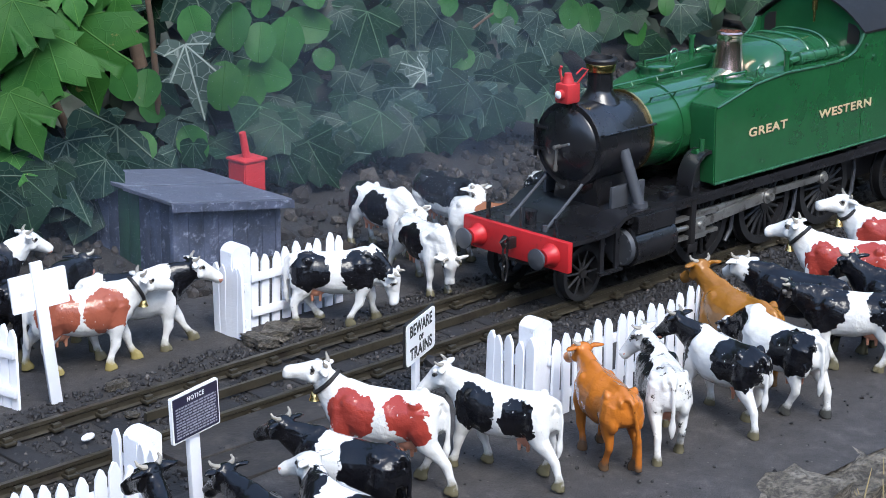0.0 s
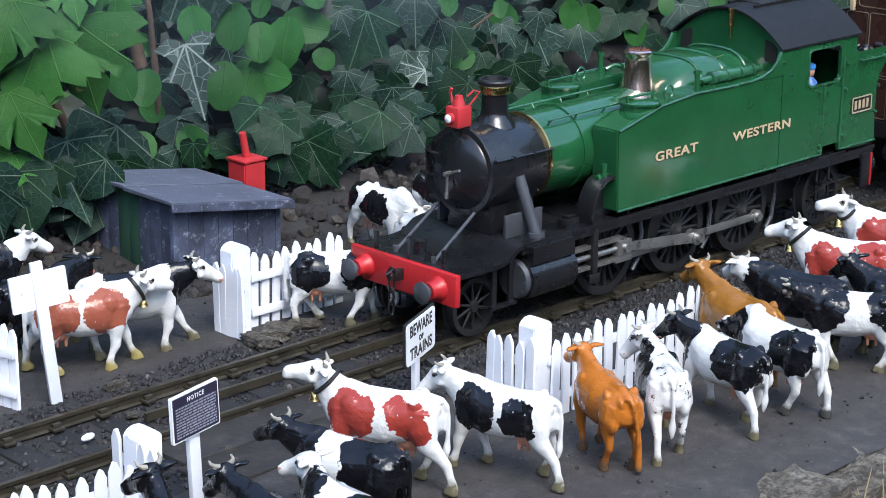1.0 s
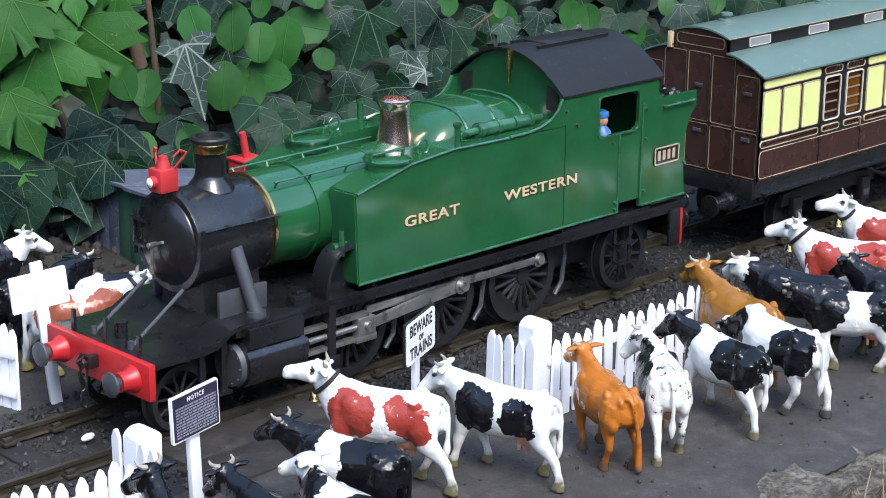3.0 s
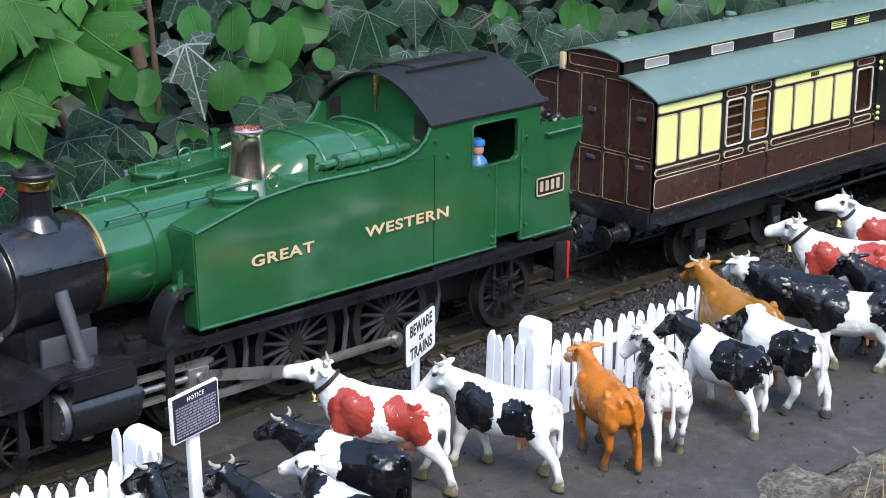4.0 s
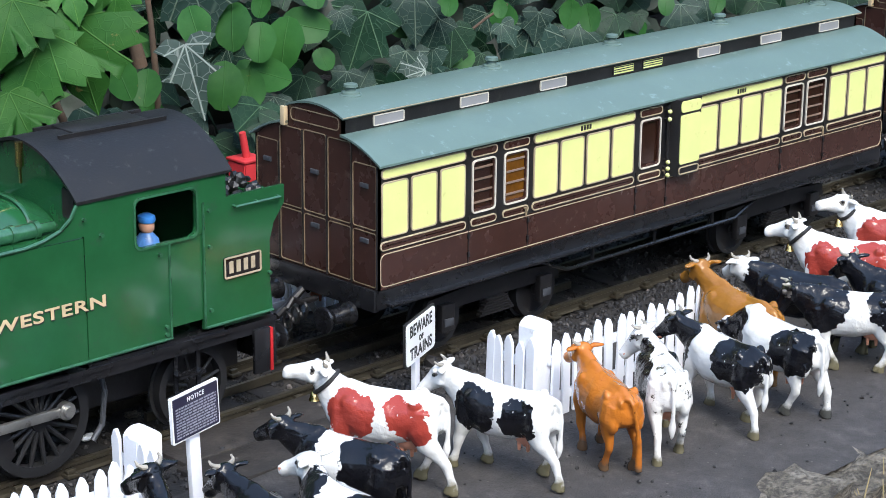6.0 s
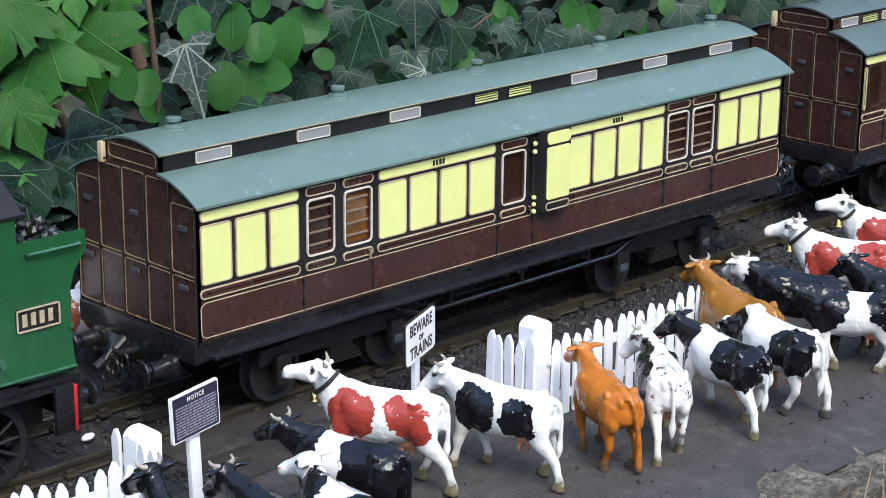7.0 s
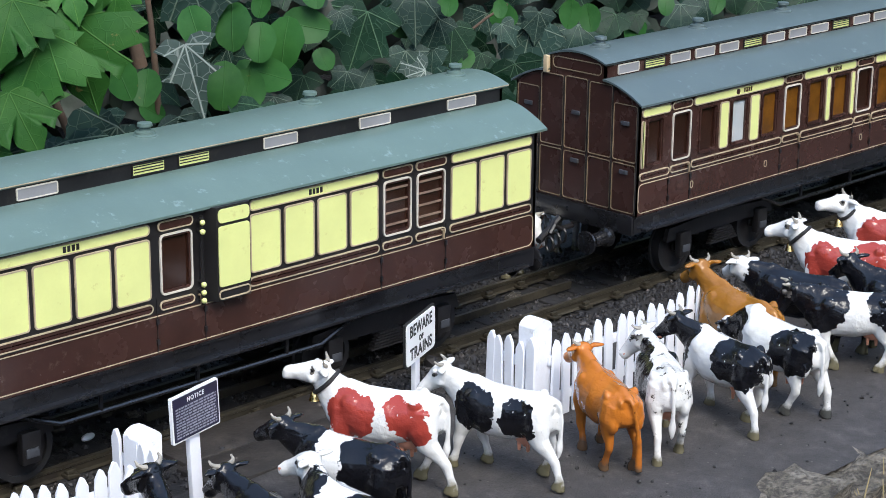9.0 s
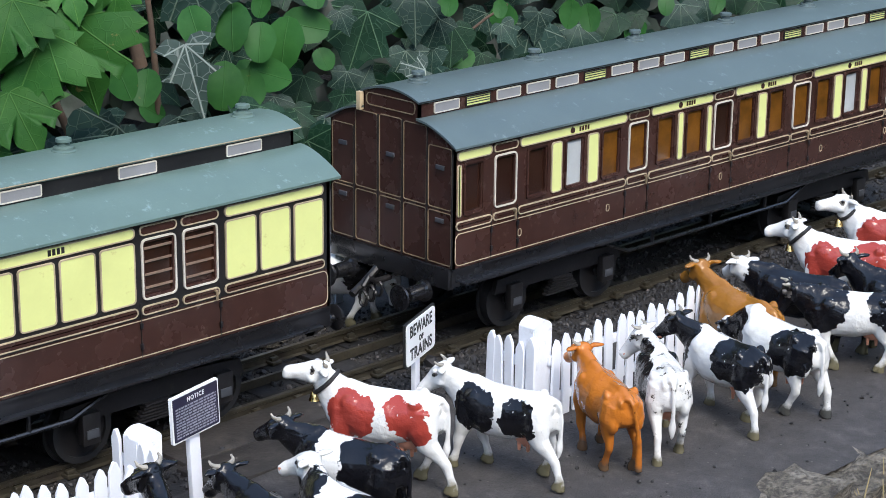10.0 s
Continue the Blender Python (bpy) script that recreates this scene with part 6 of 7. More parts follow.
cow("glossy black horned cow beside the pickets", -274.1, -166.5, 75, BLACK_C, [((33, -3, 48), (5, 4, 4), GREY_C)], (0, 61), (19, -24), (0.0, 0.0, 0.0, 0.0), size=1.015, z=-4.5, udder=False, nose=(0.03, 0.03, 0.03))
cow("glossy black cow with upright horns", -234.9, -172.9, 92, BLACK_C, [((36, 6, 46), (4, 3, 3), GREY_C)], (7, 33), (-6, -35), (0.0, 0.0, 0.0, 0.0), size=0.940, z=-4.5, udder=False, nose=(0.03, 0.03, 0.03))
# across the line
BROWNPATCH = (0.30, 0.085, 0.05)
cow("white cow with red-brown patches and a bell", -145.8, 75.0, -26, WHITE_C, [((11, -11, 33), (11.5, 9, 11.5), BROWNPATCH), ((-16, -10, 33), (10, 9, 12.5), BROWNPATCH)], (-2, 29), (12, -8), (8.7, -6.2, -8.4, 4.6), size=0.956, z=-4.5, bell=True, hoof=(0.3, 0.24, 0.09))
cow("white cow with a black neck and back patch", -113.6, 78.8, -23, WHITE_C, BW(((25, -2, 36), (7, 12, 13)), ((-6, -4, 42), (10, 9, 5))), (-7, 23), (1, -21), (13.7, -3.8, 0.0, 0.0), size=0.968, z=-4.5)
cow("white-faced cow with a black body", -149.1, 164.6, -14, BLACK_C, [((38, 0, 46), (18, 14, 16), WHITE_C)], (2, 35), (4, -22), (0.0, 0.0, 0.0, 0.0), size=0.940, z=-4.5, udder=False)
cow("black horned cow beside the shed", -145.4, 112.5, 8, BLACK_C, [((37, 0, 50), (3, 3, 3), WHITE_C)], (1, 15), (32, -31), (0.0, 0.0, 0.0, 0.0), size=0.938, z=-4.5, udder=False)
cow("white cow with black patches, walking with head low", -12.7, 43.4, -41, WHITE_C, BW(((-18, -10, 33), (10.5, 10, 11)), ((13, -10, 33), (10, 10, 11.5)), ((25, -5, 35), (7, 8, 8)), ((44, -6, 16), (4, 4, 4))), (-16, -36), (-17, -75), (4.1, -10.8, 9.3, -2.9), size=0.910, z=-4.5)
cow("white cow with a black saddle patch, grazing", 60.6, 54.6, -106, WHITE_C, BW(((-2, -12, 31), (14, 9, 11)), ((0, 11, 32), (9, 7, 9))), (27, -53), (-19, -93), (0.0, 0.4, 0.0, -14.6), size=0.883, z=-4.5)
cow("black and white cow on the soil bank", 84.9, 112.6, -94, WHITE_C, BW(((-26, -4, 34), (8, 14, 12)), ((2, -12, 32), (12, 9, 11))), (0, -18), (0, -53), (0.0, -3.2, 0.0, -5.2), size=0.916, z=-3)
cow("black cow with a white belly, tail to the hedge", 117.7, 95.2, -99, WHITE_C, BW(((0, -2, 38), (26, 16, 12)),), (-6, 12), (-10, -37), (0.0, 0.0, 0.0, 0.0), size=0.940, z=0)
cow("white cow with brown neck facing the line", 108, 52, -86, WHITE_C, [((8, 0, 36), (14, 14, 8), (0.3, 0.12, 0.06))], (-6, 4), (-12, -45))
cow("cream-faced cow standing by the hedge", 172, 62, -110, WHITE_C, BW(((-6, 0, 32), (18, 14, 13)),), (0, 36), (0, -18))

# ---- hedge of ivy, snowberry and maple ----


def leaf_material(name, dark, light, vein, veins, vein_w, net, rough, brown=0.0, net_scale=7.0):
    """A leaf: main veins as rays from the stalk, a fine net, blotches and some browning."""
    m, N, L, P = nodes_of(name)
    co = N.new("ShaderNodeTexCoord").outputs["Object"]
    info = N.new("ShaderNodeObjectInfo")
    geo = N.new("ShaderNodeNewGeometry")
    sep = N.new("ShaderNodeSeparateXYZ")
    L.new(co, sep.inputs[0])
    rnd = N.new("ShaderNodeMath")
    rnd.operation = "ADD"
    L.new(info.outputs["Random"], rnd.inputs[0])
    L.new(geo.outputs["Random Per Island"], rnd.inputs[1])
    half = N.new("ShaderNodeMath")
    half.operation = "MULTIPLY"
    half.inputs[1].default_value = 0.5
    L.new(rnd.outputs[0], half.inputs[0])
    off = N.new("ShaderNodeVectorMath")
    off.operation = "SCALE"
    comb = N.new("ShaderNodeCombineXYZ")
    for i in range(3):
        L.new(half.outputs[0], comb.inputs[i])
    L.new(comb.outputs[0], off.inputs[0])
    off.inputs["Scale"].default_value = 40.0
    mv = N.new("ShaderNodeVectorMath")
    L.new(co, mv.inputs[0])
    L.new(off.outputs[0], mv.inputs[1])
    blot = noise_node(N, L, mv.outputs[0], 2.4, 5, 0.6)
    c = mix_node(N, L, ramp_node(N, L, blot.outputs[0], [(0.3, grey(0)), (0.7, grey(1))]), dark, light)
    best = None
    for deg in veins:
        a = radians(deg)
        dot = N.new("ShaderNodeVectorMath")
        dot.operation = "DOT_PRODUCT"
        L.new(co, dot.inputs[0])
        dot.inputs[1].default_value = (math.cos(a), -math.sin(a), 0)
        ab = N.new("ShaderNodeMath")
        ab.operation = "ABSOLUTE"
        L.new(dot.outputs["Value"], ab.inputs[0])
        al = N.new("ShaderNodeVectorMath")
        al.operation = "DOT_PRODUCT"
        L.new(co, al.inputs[0])
        al.inputs[1].default_value = (math.sin(a), math.cos(a), 0)
        back = N.new("ShaderNodeMath")
        back.operation = "MULTIPLY_ADD"  # widen the distance behind the stalk
        neg = N.new("ShaderNodeMath")
        neg.operation = "MINIMUM"
        neg.inputs[1].default_value = 0.0
        L.new(al.outputs["Value"], neg.inputs[0])
        back.inputs[1].default_value = -3.0
        L.new(neg.outputs[0], back.inputs[0])
        L.new(ab.outputs[0], back.inputs[2])
        if best is None:
            best = back.outputs[0]
        else:
            mn = N.new("ShaderNodeMath")
            mn.operation = "MINIMUM"
            L.new(best, mn.inputs[0])
            L.new(back.outputs[0], mn.inputs[1])
            best = mn.outputs[0]
    fac = ramp_node(N, L, best, [(vein_w * 0.45, grey(0.9)), (vein_w * 1.2, grey(0))])
    if net:
        vor = N.new("ShaderNodeTexVoronoi")
        vor.feature = "DISTANCE_TO_EDGE"
        vor.inputs["Scale"].default_value = net_scale
        L.new(mv.outputs[0], vor.inputs["Vector"])
        fine = ramp_node(N, L, vor.outputs["Distance"], [(0.012, grey(net)), (0.05, grey(0))])
        fac = mix_node(N, L, 1.0, fac, fine, "LIGHTEN")
    c = mix_node(N, L, fac, c, vein)
    if brown:
        sp = noise_node(N, L, mv.outputs[0], 4.5, 5, 0.7)
        c = mix_node(N, L, ramp_node(N, L, sp.outputs[0], [(0.66, grey(0)), (0.7, grey(brown))]), c, (0.3, 0.2, 0.07))
    hsv = N.new("ShaderNodeHueSaturation")
    mp = N.new("ShaderNodeMapRange")
    mp.inputs["To Min"].default_value, mp.inputs["To Max"].default_value = 0.55, 1.4
    L.new(half.outputs[0], mp.inputs["Value"])
    L.new(mp.outputs[0], hsv.inputs["Value"])
    L.new(c, hsv.inputs["Color"])
    L.new(hsv.outputs[0], P.inputs["Base Color"])
    P.inputs["Roughness"].default_value = rough
    P.inputs["Specular IOR Level"].default_value = 0.22
    b = N.new("ShaderNodeBump")
    b.inputs["Strength"].default_value, b.inputs["Distance"].default_value = 0.5, 0.002
    L.new(fac, b.inputs["Height"])
    L.new(b.outputs[0], P.inputs["Normal"])
    out = N["Material Output"]
    tr = N.new("ShaderNodeBsdfTranslucent")
    L.new(hsv.outputs[0], tr.inputs["Color"])
    mx = N.new("ShaderNodeMixShader")
    mx.inputs[0].default_value = 0.22
    L.new(P.outputs[0], mx.inputs[1])
    L.new(tr.outputs[0], mx.inputs[2])
    L.new(mx.outputs[0], out.inputs["Surface"])
    return m


IVY = leaf_material("ivy_leaf", (0.004, 0.022, 0.010), (0.010, 0.038, 0.018), (0.07, 0.13, 0.07), (0, 36, -36, 82, -82), 0.010, 0.14, 0.5)
IVY_PALE = leaf_material("ivy_leaf_grey", (0.010, 0.032, 0.023), (0.020, 0.050, 0.036), (0.14, 0.19, 0.14), (0, 36, -36, 82, -82), 0.011, 0.24, 0.48, net_scale=7)
SILVER = leaf_material("silver_veined_ivy", (0.03, 0.055, 0.045), (0.055, 0.085, 0.07), (0.3, 0.35, 0.31), (0, 34, -34, 75, -75), 0.014, 0.4, 0.45, net_scale=6)
OVAL = leaf_material("round_leaf", (0.02, 0.09, 0.018), (0.034, 0.122, 0.026), (0.04, 0.125, 0.028), (0,), 0.009, 0.0, 0.5, 0.2, 5)
MAPLE = leaf_material("maple_leaf", (0.020, 0.098, 0.015), (0.040, 0.138, 0.022), (0.075, 0.19, 0.04), (0, 42, -42, 88, -88), 0.009, 0.08, 0.55, 0.6, 8)
HALVES = {
    "ivy": [(0.0, -0.02), (0.14, -0.15), (0.34, -0.14), (0.53, 0.02), (0.44, 0.17), (0.37, 0.27), (0.47, 0.4), (0.52, 0.53), (0.37, 0.57), (0.22, 0.67), (0.1, 0.85), (0, 1.0)],
    "wide": [(0.0, -0.02), (0.16, -0.12), (0.4, -0.08), (0.58, 0.14), (0.52, 0.3), (0.44, 0.42), (0.42, 0.55), (0.3, 0.68), (0.14, 0.86), (0, 0.98)],
    "slim": [(0.0, 0.0), (0.1, -0.1), (0.22, -0.12), (0.44, -0.02), (0.26, 0.12), (0.18, 0.22), (0.28, 0.34), (0.4, 0.4), (0.2, 0.46), (0.13, 0.6), (0.1, 0.8), (0, 1.0)],
    "oval": [(0.0, 0.0), (0.17, 0.06), (0.31, 0.2), (0.38, 0.42), (0.36, 0.6), (0.27, 0.8), (0.13, 0.94), (0, 0.98)],
    "maple": [(0.0, 0.0), (0.16, -0.1), (0.4, -0.16), (0.34, 0.0), (0.5, 0.04), (0.66, 0.08), (0.84, 0.24), (0.64, 0.28), (0.72, 0.4), (0.6, 0.42), (0.4, 0.44), (0.52, 0.58), (0.44, 0.6), (0.36, 0.74), (0.26, 0.62), (0.22, 0.76), (0.12, 0.86), (0, 1.06)],
}


def leaf_shape(kind, seed, cup=0.1):
    """Vertices and faces of one leaf of unit length, stalk at the origin and tip along +Y, thinly solid."""
    g = random.Random(seed)
    h = HALVES[kind]
    rim = [(x * g.uniform(0.94, 1.06), y + g.uniform(-0.015, 0.015)) for x, y in h] + [(-x * g.uniform(0.94, 1.06), y + g.uniform(-0.015, 0.015)) for x, y in reversed(h[1:-1])]
    rings, cy = (0.35, 0.7, 1.0), 0.3
    V, F = [], []
    ph = g.uniform(0, 6)

    def z_of(x, y):
        r2 = x * x + (y - 0.4) ** 2
        return -cup * r2 * 1.4 + 0.02 * math.sin(5 * x + ph) + 0.03 * math.sin(5 * y + ph * 2) + 0.11 * abs(x)

    n = len(rim)
    for zo in (0.0, -0.006):
        V.append((0, cy, z_of(0, cy) + zo))
        for r in rings:
            for x, y in rim:
                px, py = x * r, cy + (y - cy) * r
                V.append((px, py, z_of(px, py) + zo))
    half = 1 + 3 * n
    for i in range(n):
        j = (i + 1) % n
        F.append((0, 1 + i, 1 + j))
        F.append((half, half + 1 + j, half + 1 + i))
        for k in range(2):
            a, b = 1 + k * n, 1 + (k + 1) * n
            F.append((a + i, b + i, b + j, a + j))
            F.append((half + a + i, half + a + j, half + b + j, half + b + i))
    return V, F


def leaf_mesh(kind, seed, mat, cup=0.1):
    V, F = leaf_shape(kind, seed, cup)
    me = bpy.data.meshes.new("leaf")
    me.from_pydata(V, [], F)
    me.materials.append(mat)
    me.polygons.foreach_set("use_smooth", [True] * len(me.polygons))
    return me


LEAVES = {
    "ivy": [leaf_mesh("ivy", k, IVY, 0.14) for k in range(3)] + [leaf_mesh("wide", k, IVY, 0.16) for k in range(3)],
    "pale": [leaf_mesh("ivy", k + 5, IVY_PALE, 0.12) for k in range(2)] + [leaf_mesh("wide", k + 5, IVY_PALE, 0.14) for k in range(2)],
    "silver": [leaf_mesh("slim", 3, SILVER, 0.08)],
    "oval": [leaf_mesh("oval", k, OVAL, 0.04) for k in range(4)],
    "maple": [leaf_mesh("maple", k, MAPLE, 0.12) for k in range(3)],
}
FACING = Vector((-0.66, -0.68, 0.32)).normalized()


def leaf_pose(x, y, z, size, turn, g, wild=0.3):
    """A leaf that faces the light and the open side; turn: where its tip points, 180 hangs down."""
    n = (FACING + Vector((g.gauss(0, wild), g.gauss(0, wild), g.gauss(0, wild)))).normalized()
    right = Vector((0.70, -0.71, 0))
    a = radians(turn)
    tip = Vector((0, 0, 1)) * math.cos(a) + right * math.sin(a)
    tip = (tip - n * tip.dot(n)).normalized()
    m = Matrix((tip.cross(n), tip, n)).transposed().to_4x4()
    return Matrix.Translation((x, y, z)) @ m @ Matrix.Translation((0, -0.45 * size, 0)) @ Matrix.Scale(size, 4)


hedge = thing("ivy_hedge", "dense dark green ivy hedge with pale veins", "hedge")
shrub = thing("round_leaved_shrub", "mid-green round-leaved shrub growing through ivy", "shrub")
maple = thing("maple_branch", "bright green maple leaves with browned edges", "shrub")
g = random.Random(21)


def put_leaf(parent, kind, x, y, z, size, turn, wild=0.25):
    ob = new("leaf", LEAVES[kind][g.randrange(len(LEAVES[kind]))])
    ob.parent = parent
    ob.matrix_basis = leaf_pose(x * S, y * S, z * S, size * S, turn, g, wild)
    return ob


for x, y, z, s, a in ((220, 283, 77, 47, 195), (316, 290, 62, 30, 185), (481, 286, 55, 26, 200), (-27, 293, 31, 39, 190), (229, 289, 37, 32, 185), (281, 285, 14, 44, 180), (206, 292, 12, 38, 195), (168, 288, 20, 33, 170), (513, 284, 53, 19, 170), (343, 291, 42, 24, 200), (172, 287, 49, 26, 190), (664, 283, 41, 32, 180), (641, 290, 59, 28, 170), (732, 286, 38, 29, 190), (810, 293, 33, 32, 180), (256, 289, -15, 31, 190), (353, 285, -4, 37, 175)):
    put_leaf(hedge, "ivy", x, y, z, s, a, 0.14)
for x, y, z, s, a in ((82, 275, 119, 48, 165), (272, 282, 90, 42, 178), (285, 278, 74, 27, 200), (386, 285, 48, 46, 190), (224, 281, 51, 23, 25), (284, 277, 57, 19, 180), (448, 284, 48, 30, 168), (393, 280, 66, 25, 190), (555, 276, 51, 32, 180), (594, 283, 60, 28, 170), (6, 279, 35, 50, 212), (201, 275, 51, 22, 190), (266, 282, 51, 31, 175), (240, 278, 21, 31, 190), (17, 285, 46, 27, 170), (308, 281, 24, 32, 185), (140, 277, 42, 25, 190), (134, 284, 22, 25, 170), (185, 280, -4, 26, 200), (202, 276, 93, 18, 160), (366, 283, 64, 20, 150)):
    put_leaf(hedge, "pale", x, y, z, s, a, 0.14)
for x, y, z, s, a in ((53, 244, 82, 47, 165),):
    put_leaf(hedge, "silver", x, y, z, s, a, 0.05)
for x, y, z, s, a in ((251, 270, 51, 33, 250),):
    put_leaf(hedge, "silver", x, y, z, s, a, 0.14)
for x, y, z, s, a in ((11, 257, 86, 27, 150), (33, 264, 77, 25, 182), (63, 260, 39, 25, 150), (30, 267, 39, 25, 200), (109, 263, 64, 31, 190), (122, 259, 73, 30, 105), (143, 266, 90, 36, 182), (155, 262, 99, 32, 100), (116, 258, 95, 27, 180), (100, 265, 106, 33, 172), (68, 261, 110, 28, 160), (86, 257, 72, 32, 185), (122, 264, 116, 17, 190), (283, 260, 98, 16, 190), (340, 267, 88, 14, 180), (410, 263, 77, 22, 190), (426, 259, 73, 22, 168), (523, 266, 70, 17, 185), (582, 262, 65, 18, 200), (160, 258, 119, 21, 160)):
    put_leaf(shrub, "oval", x, y, z, s, a, 0.14)
for x, y, z, s, a in ((-48, 211, 111, 52, 165), (-77, 218, 110, 48, 200), (-85, 214, 83, 39, 155), (-89, 221, 131, 39, 190), (-66, 217, 132, 38, 160), (-51, 213, 147, 29, 170), (-92, 220, 55, 23, 190), (-21, 216, 139, 22, 185)):
    put_leaf(maple, "maple", x, y, z, s, a, 0.12)
# the rest of the face of the hedge
for i in range(135):
    x = g.uniform(-140, 1000)
    z = g.uniform(-2, 150) * (1.0 if x < 300 else 0.8)
    put_leaf(hedge, g.choice(("ivy", "ivy", "ivy", "pale")), x, g.uniform(312, 340) + 0.1 * z, z, g.uniform(20, 38), g.gauss(180, 38), 0.34)
for i in range(90):
    z = g.uniform(-3, 42)
    put_leaf(hedge, g.choice(("ivy", "ivy", "pale")), g.choice((g.uniform(-120, 60), g.uniform(70, 420))), g.uniform(255, 300) - 0.2 * z, z, g.uniform(20, 36), g.gauss(180, 40), 0.4)
# low ivy that hides the foot of the bank
for i in range(46):
    put_leaf(hedge, g.choice(("ivy", "ivy", "pale")), g.uniform(86, 330), g.uniform(212, 250), g.uniform(14, 46), g.uniform(22, 38), g.gauss(180, 38), 0.3)
for i in range(16):
    put_leaf(hedge, g.choice(("ivy", "pale")), g.uniform(-118, -40), g.uniform(205, 240), g.uniform(12, 52), g.uniform(28, 46), g.gauss(180, 30), 0.25)
for i in range(16):
    put_leaf(shrub, "oval", g.uniform(-60, 560), g.uniform(285, 310), g.uniform(40, 140), g.uniform(16, 28), g.gauss(180, 45), 0.3)


def leaf_mass(name, count, kinds, region, size, mat, label, wild, seed):
    q = random.Random(seed)
    V, F = [], []
    shapes = [leaf_shape(k, i, 0.15) for i, k in enumerate(kinds)]
    for _ in range(count):
        x, y, z = region(q)
        m = leaf_pose(x * S, y * S, z * S, q.uniform(*size) * S, q.gauss(180, 50), q, wild)
        vs, fs = shapes[q.randrange(len(shapes))]
        base = len(V)
        V += [(m @ Vector(v))[:] for v in vs]
        F += [tuple(base + i for i in f) for f in fs]
    me = bpy.data.meshes.new(name)
    me.from_pydata(V, [], F)
    me.materials.append(mat)
    me.polygons.foreach_set("use_smooth", [True] * len(me.polygons))
    return tagged(new(name, me), label, "foliage", kind="stuff")


# rear leaves: the hedge's inner shade is put into a darker green
IVY_MASS = paint("ivy_depth_shade", (0.005, 0.018, 0.007), 0.55, vary=0.45, grain=300, patch=50, bump=0.2)
leaf_mass("ivy_depth", 1100, ("ivy", "wide", "wide", "oval"), lambda q: (q.uniform(-400, 1500), q.uniform(330, 400), q.uniform(-5, 330)), (20, 40), IVY_MASS, "deep ivy foliage, coloured darker for the shade within", 0.5, 31)
BARK = paint("brown_bark", (0.085, 0.055, 0.034), 0.85, vary=0.4, grain=500, patch=80, bump=0.7)
for pts, r in ((((70, 297, 5), (66, 296, 40), (61, 292, 79), (60, 294, 110), (56, 298, 160)), 2.4), (((56, 300, 80), (52, 302, 100), (44, 302, 123), (40, 304, 160)), 4.5), (((14, 306, 10), (4, 300, 42), (-10, 298, 72), (-22, 300, 110)), 3.0), (((330, 300, 60), (352, 292, 76), (372, 290, 84)), 1.2)):
    bm = bmesh.new()
    tube(bm, pts, r, 10, r * 0.7)
    part("stem", bm, BARK, hedge, "brown woody stem")
# an added near-black sheet that stands for the shade behind the leaves
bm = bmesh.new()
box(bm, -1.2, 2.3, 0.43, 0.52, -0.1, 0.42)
HEDGEDARK = paint("hedge_depth_shade", (0.01, 0.016, 0.009), 0.9, vary=0.5, grain=60, patch=12, bump=0.5)
solid("hedge_core", bm, HEDGEDARK, "dark sheet standing for the shade inside the hedge", kind="structure", scale=1)
# dry grass at the stone edge
STRAW = paint("dry_grass", (0.42, 0.33, 0.16), 0.8, vary=0.35, bump=0.2)
tuft = thing("dry_grass_tuft", "dry straw-coloured grass blades by the stone edge", "grass", pose(0.02, -0.262, -0.032))
for i in range(22):
    bm = bmesh.new()
    x, y = g.uniform(-25, 45), g.uniform(-12, 4)
    lx, ly, h = g.gauss(0, 8), g.gauss(0, 6), g.uniform(14, 34)
    tube(bm, [(x, y, 0), (x + lx * 0.3, y + ly * 0.3, h * 0.5), (x + lx, y + ly, h)], 0.8, 5, 0.15)
    part("blade", bm, STRAW, tuft)

# ---- thin smoke that drifts up as the engine arrives ----


def smoke_material():
    m, N, L, P = nodes_of("thin_smoke")
    co = N.new("ShaderNodeTexCoord").outputs["Object"]
    info = N.new("ShaderNodeObjectInfo")
    off = N.new("ShaderNodeVectorMath")
    L.new(co, off.inputs[0])
    L.new(info.outputs["Location"], off.inputs[1])
    n = noise_node(N, L, co, 1.6, 4, 0.55)
    ln = N.new("ShaderNodeVectorMath")
    ln.operation = "LENGTH"
    L.new(co, ln.inputs[0])
    soft = ramp_node(N, L, ln.outputs["Value"], [(0.0, grey(1)), (0.45, grey(0.6)), (0.98, grey(0))])
    wisps = ramp_node(N, L, n.outputs[0], [(0.25, grey(0.25)), (0.75, grey(1))])
    k = N.new("ShaderNodeMath")
    k.operation = "MULTIPLY"
    L.new(soft, k.inputs[0])
    L.new(wisps, k.inputs[1])
    k2 = N.new("ShaderNodeMath")
    k2.operation = "MULTIPLY"
    k2.inputs[1].default_value = 0.075
    L.new(k.outputs[0], k2.inputs[0])
    L.new(k2.outputs[0], P.inputs["Alpha"])
    P.inputs["Base Color"].default_value = (0.22, 0.29, 0.42, 1)
    P.inputs["Roughness"].default_value = 1.0
    P.inputs["Specular IOR Level"].default_value = 0.0
    return m


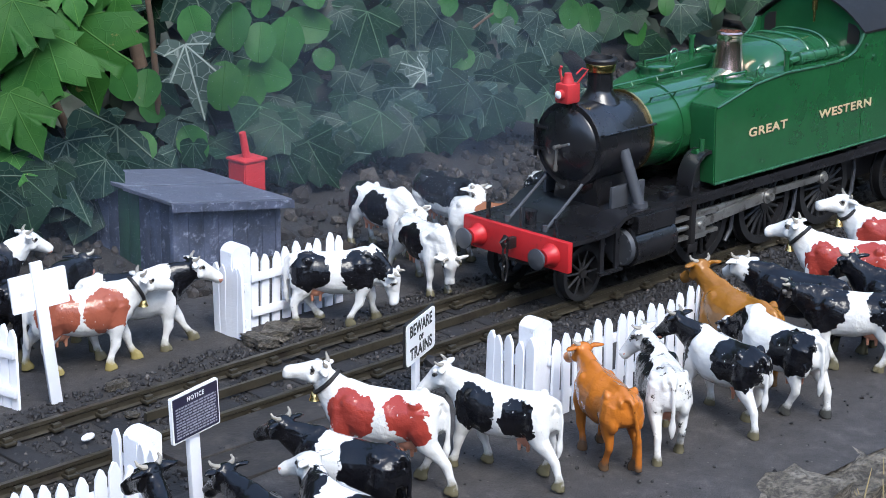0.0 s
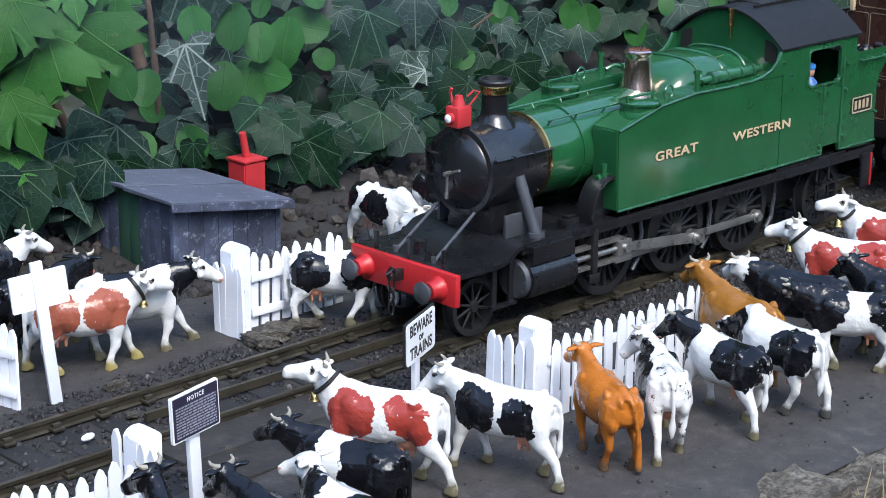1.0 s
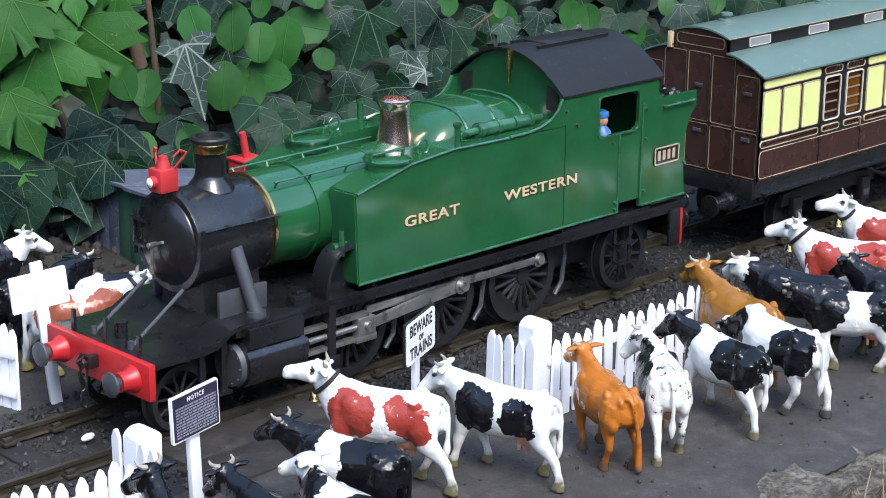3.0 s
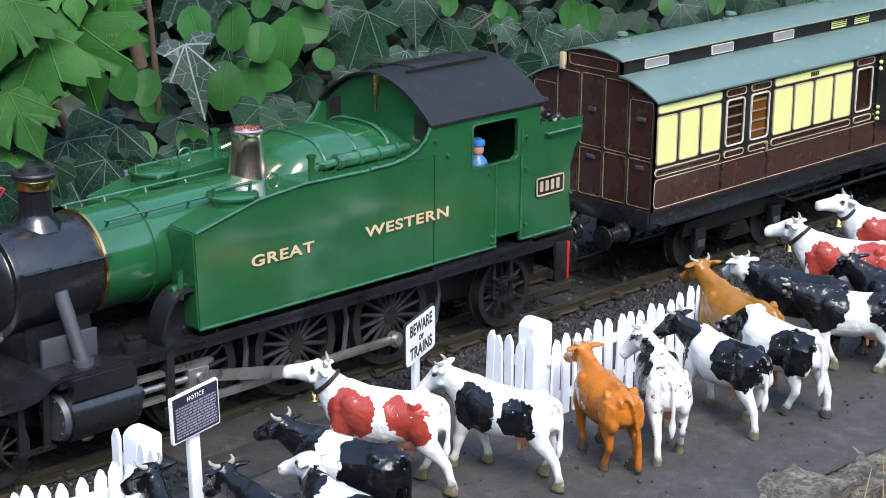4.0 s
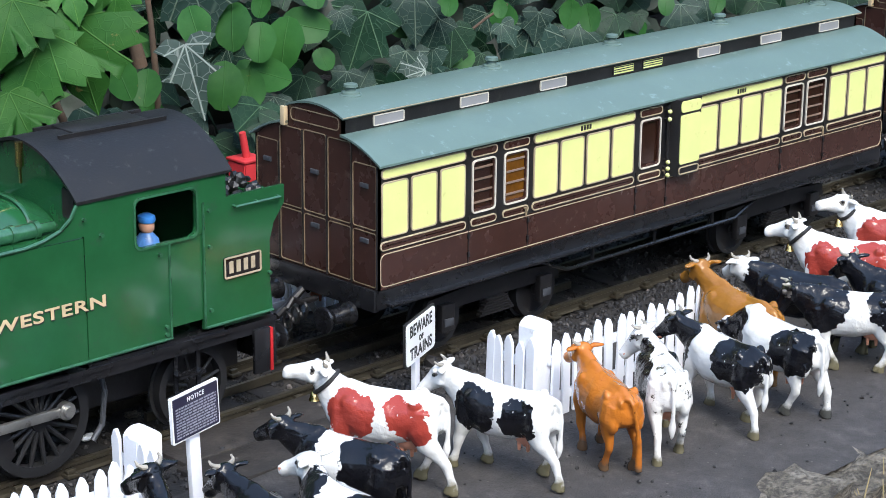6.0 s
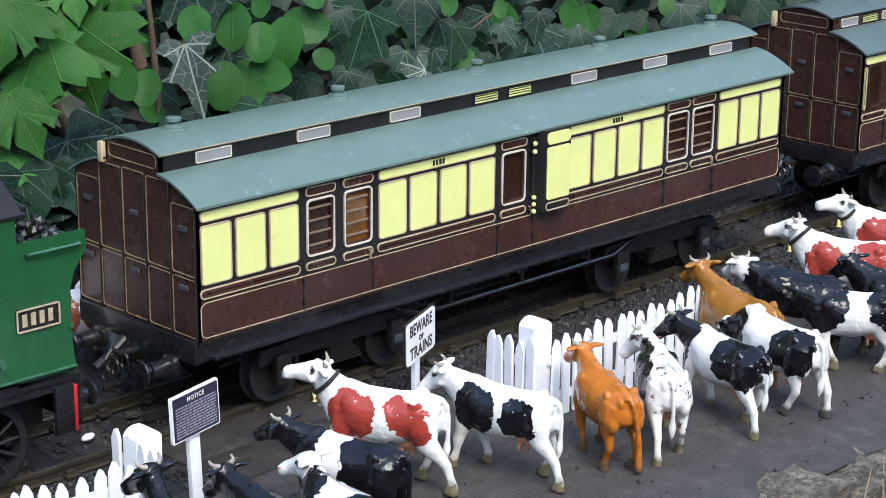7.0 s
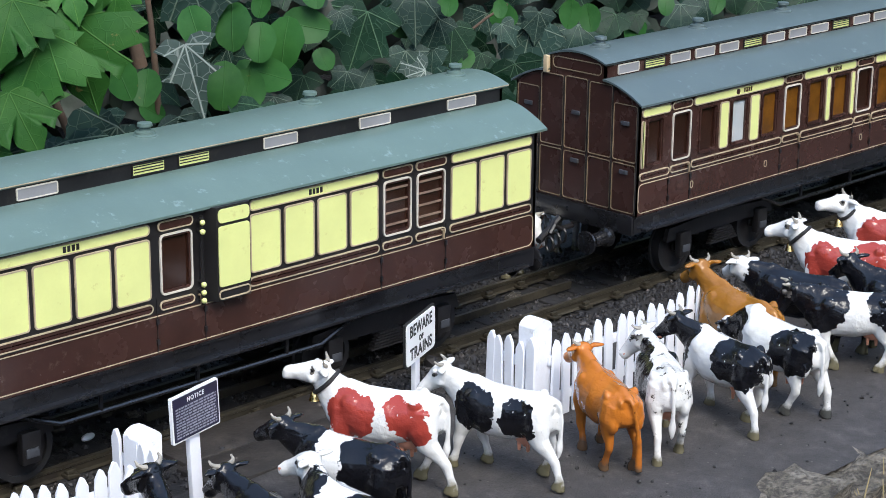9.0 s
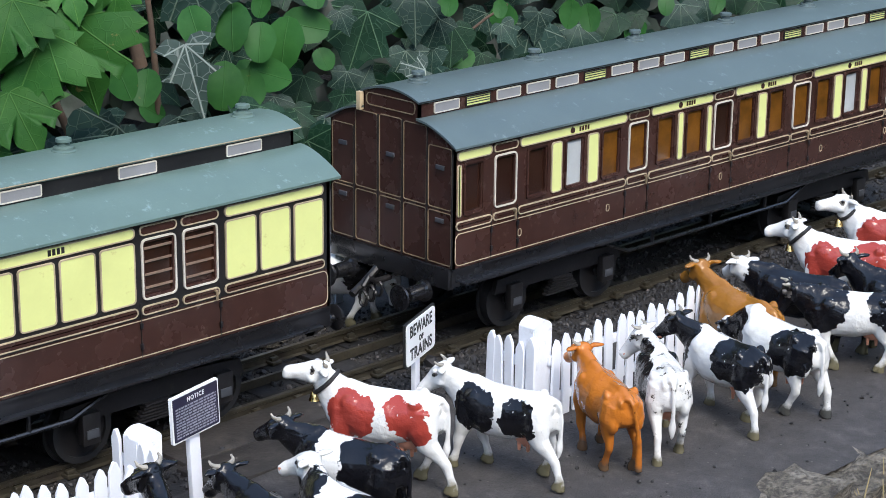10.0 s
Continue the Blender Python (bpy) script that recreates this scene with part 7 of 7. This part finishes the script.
SMOKE = smoke_material()
TO_AIR = Vector((-0.68, -0.66, 0.3)).to_track_quat("Z", "Y").to_matrix().to_4x4()
smoke = thing("smoke", "thin bluish smoke drifting over the line", "smoke", kind="stuff")
PUFFS = []
for k, (x, y, z, r) in enumerate(((70, 92, 62, 74), (128, 84, 52, 66), (170, 110, 74, 78), (24, 142, 82, 84), (-40, 112, 44, 70), (96, 158, 104, 92), (230, 150, 84, 88), (-110, 120, 40, 64))):
    b = bmesh.new()
    rings = [[b.verts.new((q / 6 * math.cos(a), q / 6 * math.sin(a), 0.22 * (1 - (q / 6) ** 2) + 0.05 * noise.noise((q * 0.4 * math.cos(a), q * 0.4 * math.sin(a), k * 3.0)))) for a in [2 * math.pi * i / 28 for i in range(28)]] for q in range(1, 7)]
    top = b.verts.new((0, 0, 0.22))
    for i in range(28):
        b.faces.new((top, rings[0][i], rings[0][(i + 1) % 28]))
        for p, q in zip(rings, rings[1:]):
            b.faces.new((p[i], q[i], q[(i + 1) % 28], p[(i + 1) % 28]))
    me = mesh_of(b, "puff", SMOKE, scale=1)
    ob = new("puff", me)
    ob.parent = smoke
    ob.scale = (r * S, r * S, r * S)
    ob.visible_shadow = False
    PUFFS.append((ob, (x, y, z), (-22 + 6 * (k % 3), 10, 100 + 14 * (k % 4)), 6 - 3 * (k % 4)))


def motions():
    vehicles = ((locomotive, 0.0), (driver_doll, 0.0), (brake_van, 474.0), (coach, 964.0))
    for ob, mid in vehicles:
        walk(ob, [(t, pose((run_at(t) + mid) * S, 0, 0)) for t in STEPS])
    for w, x, y, r in ROLLERS:
        walk(w, [(t, pose(x * S, y * S, r * S) @ Matrix.Rotation(run_at(t) / r, 4, "Y")) for t in STEPS])
    for ob, (x, y, z), (vx, vy, vz), turn in PUFFS:
        walk(ob, [(t, Matrix.Translation(((x + vx * t) * S, (y + vy * t) * S, (z + vz * t) * S)) @ TO_AIR @ Matrix.Rotation(radians(turn * t), 4, "Z")) for t in range(11)])
    for sgn in (-1, 1):
        rows = {k: [] for k in ("coupling", "coupling2", "connecting", "crosshead", "piston")}
        for t in STEPS:
            a = radians(-61) - run_at(t) / 24 + (0 if sgn < 0 else math.pi / 2)
            px, pz = 35 + 10.8 * math.cos(a), 24 + 10.8 * math.sin(a)
            head = px - math.sqrt(62**2 - (pz - 26) ** 2)
            lean = math.asin((pz - 26) / 62)
            rows["coupling"].append((t, pose(px * S, sgn * 31.4 * S, pz * S)))
            rows["coupling2"].append((t, pose(px * S, sgn * 31.4 * S, pz * S)))
            rows["connecting"].append((t, pose(head * S, sgn * 34.6 * S, 26 * S) @ Matrix.Rotation(-lean, 4, "Y")))
            rows["crosshead"].append((t, pose(head * S, sgn * 34.0 * S, 26 * S)))
            rows["piston"].append((t, pose(head * S, sgn * 34.0 * S, 26 * S)))
        for k in rows:
            walk(RODS[k, sgn], rows[k])


motions()
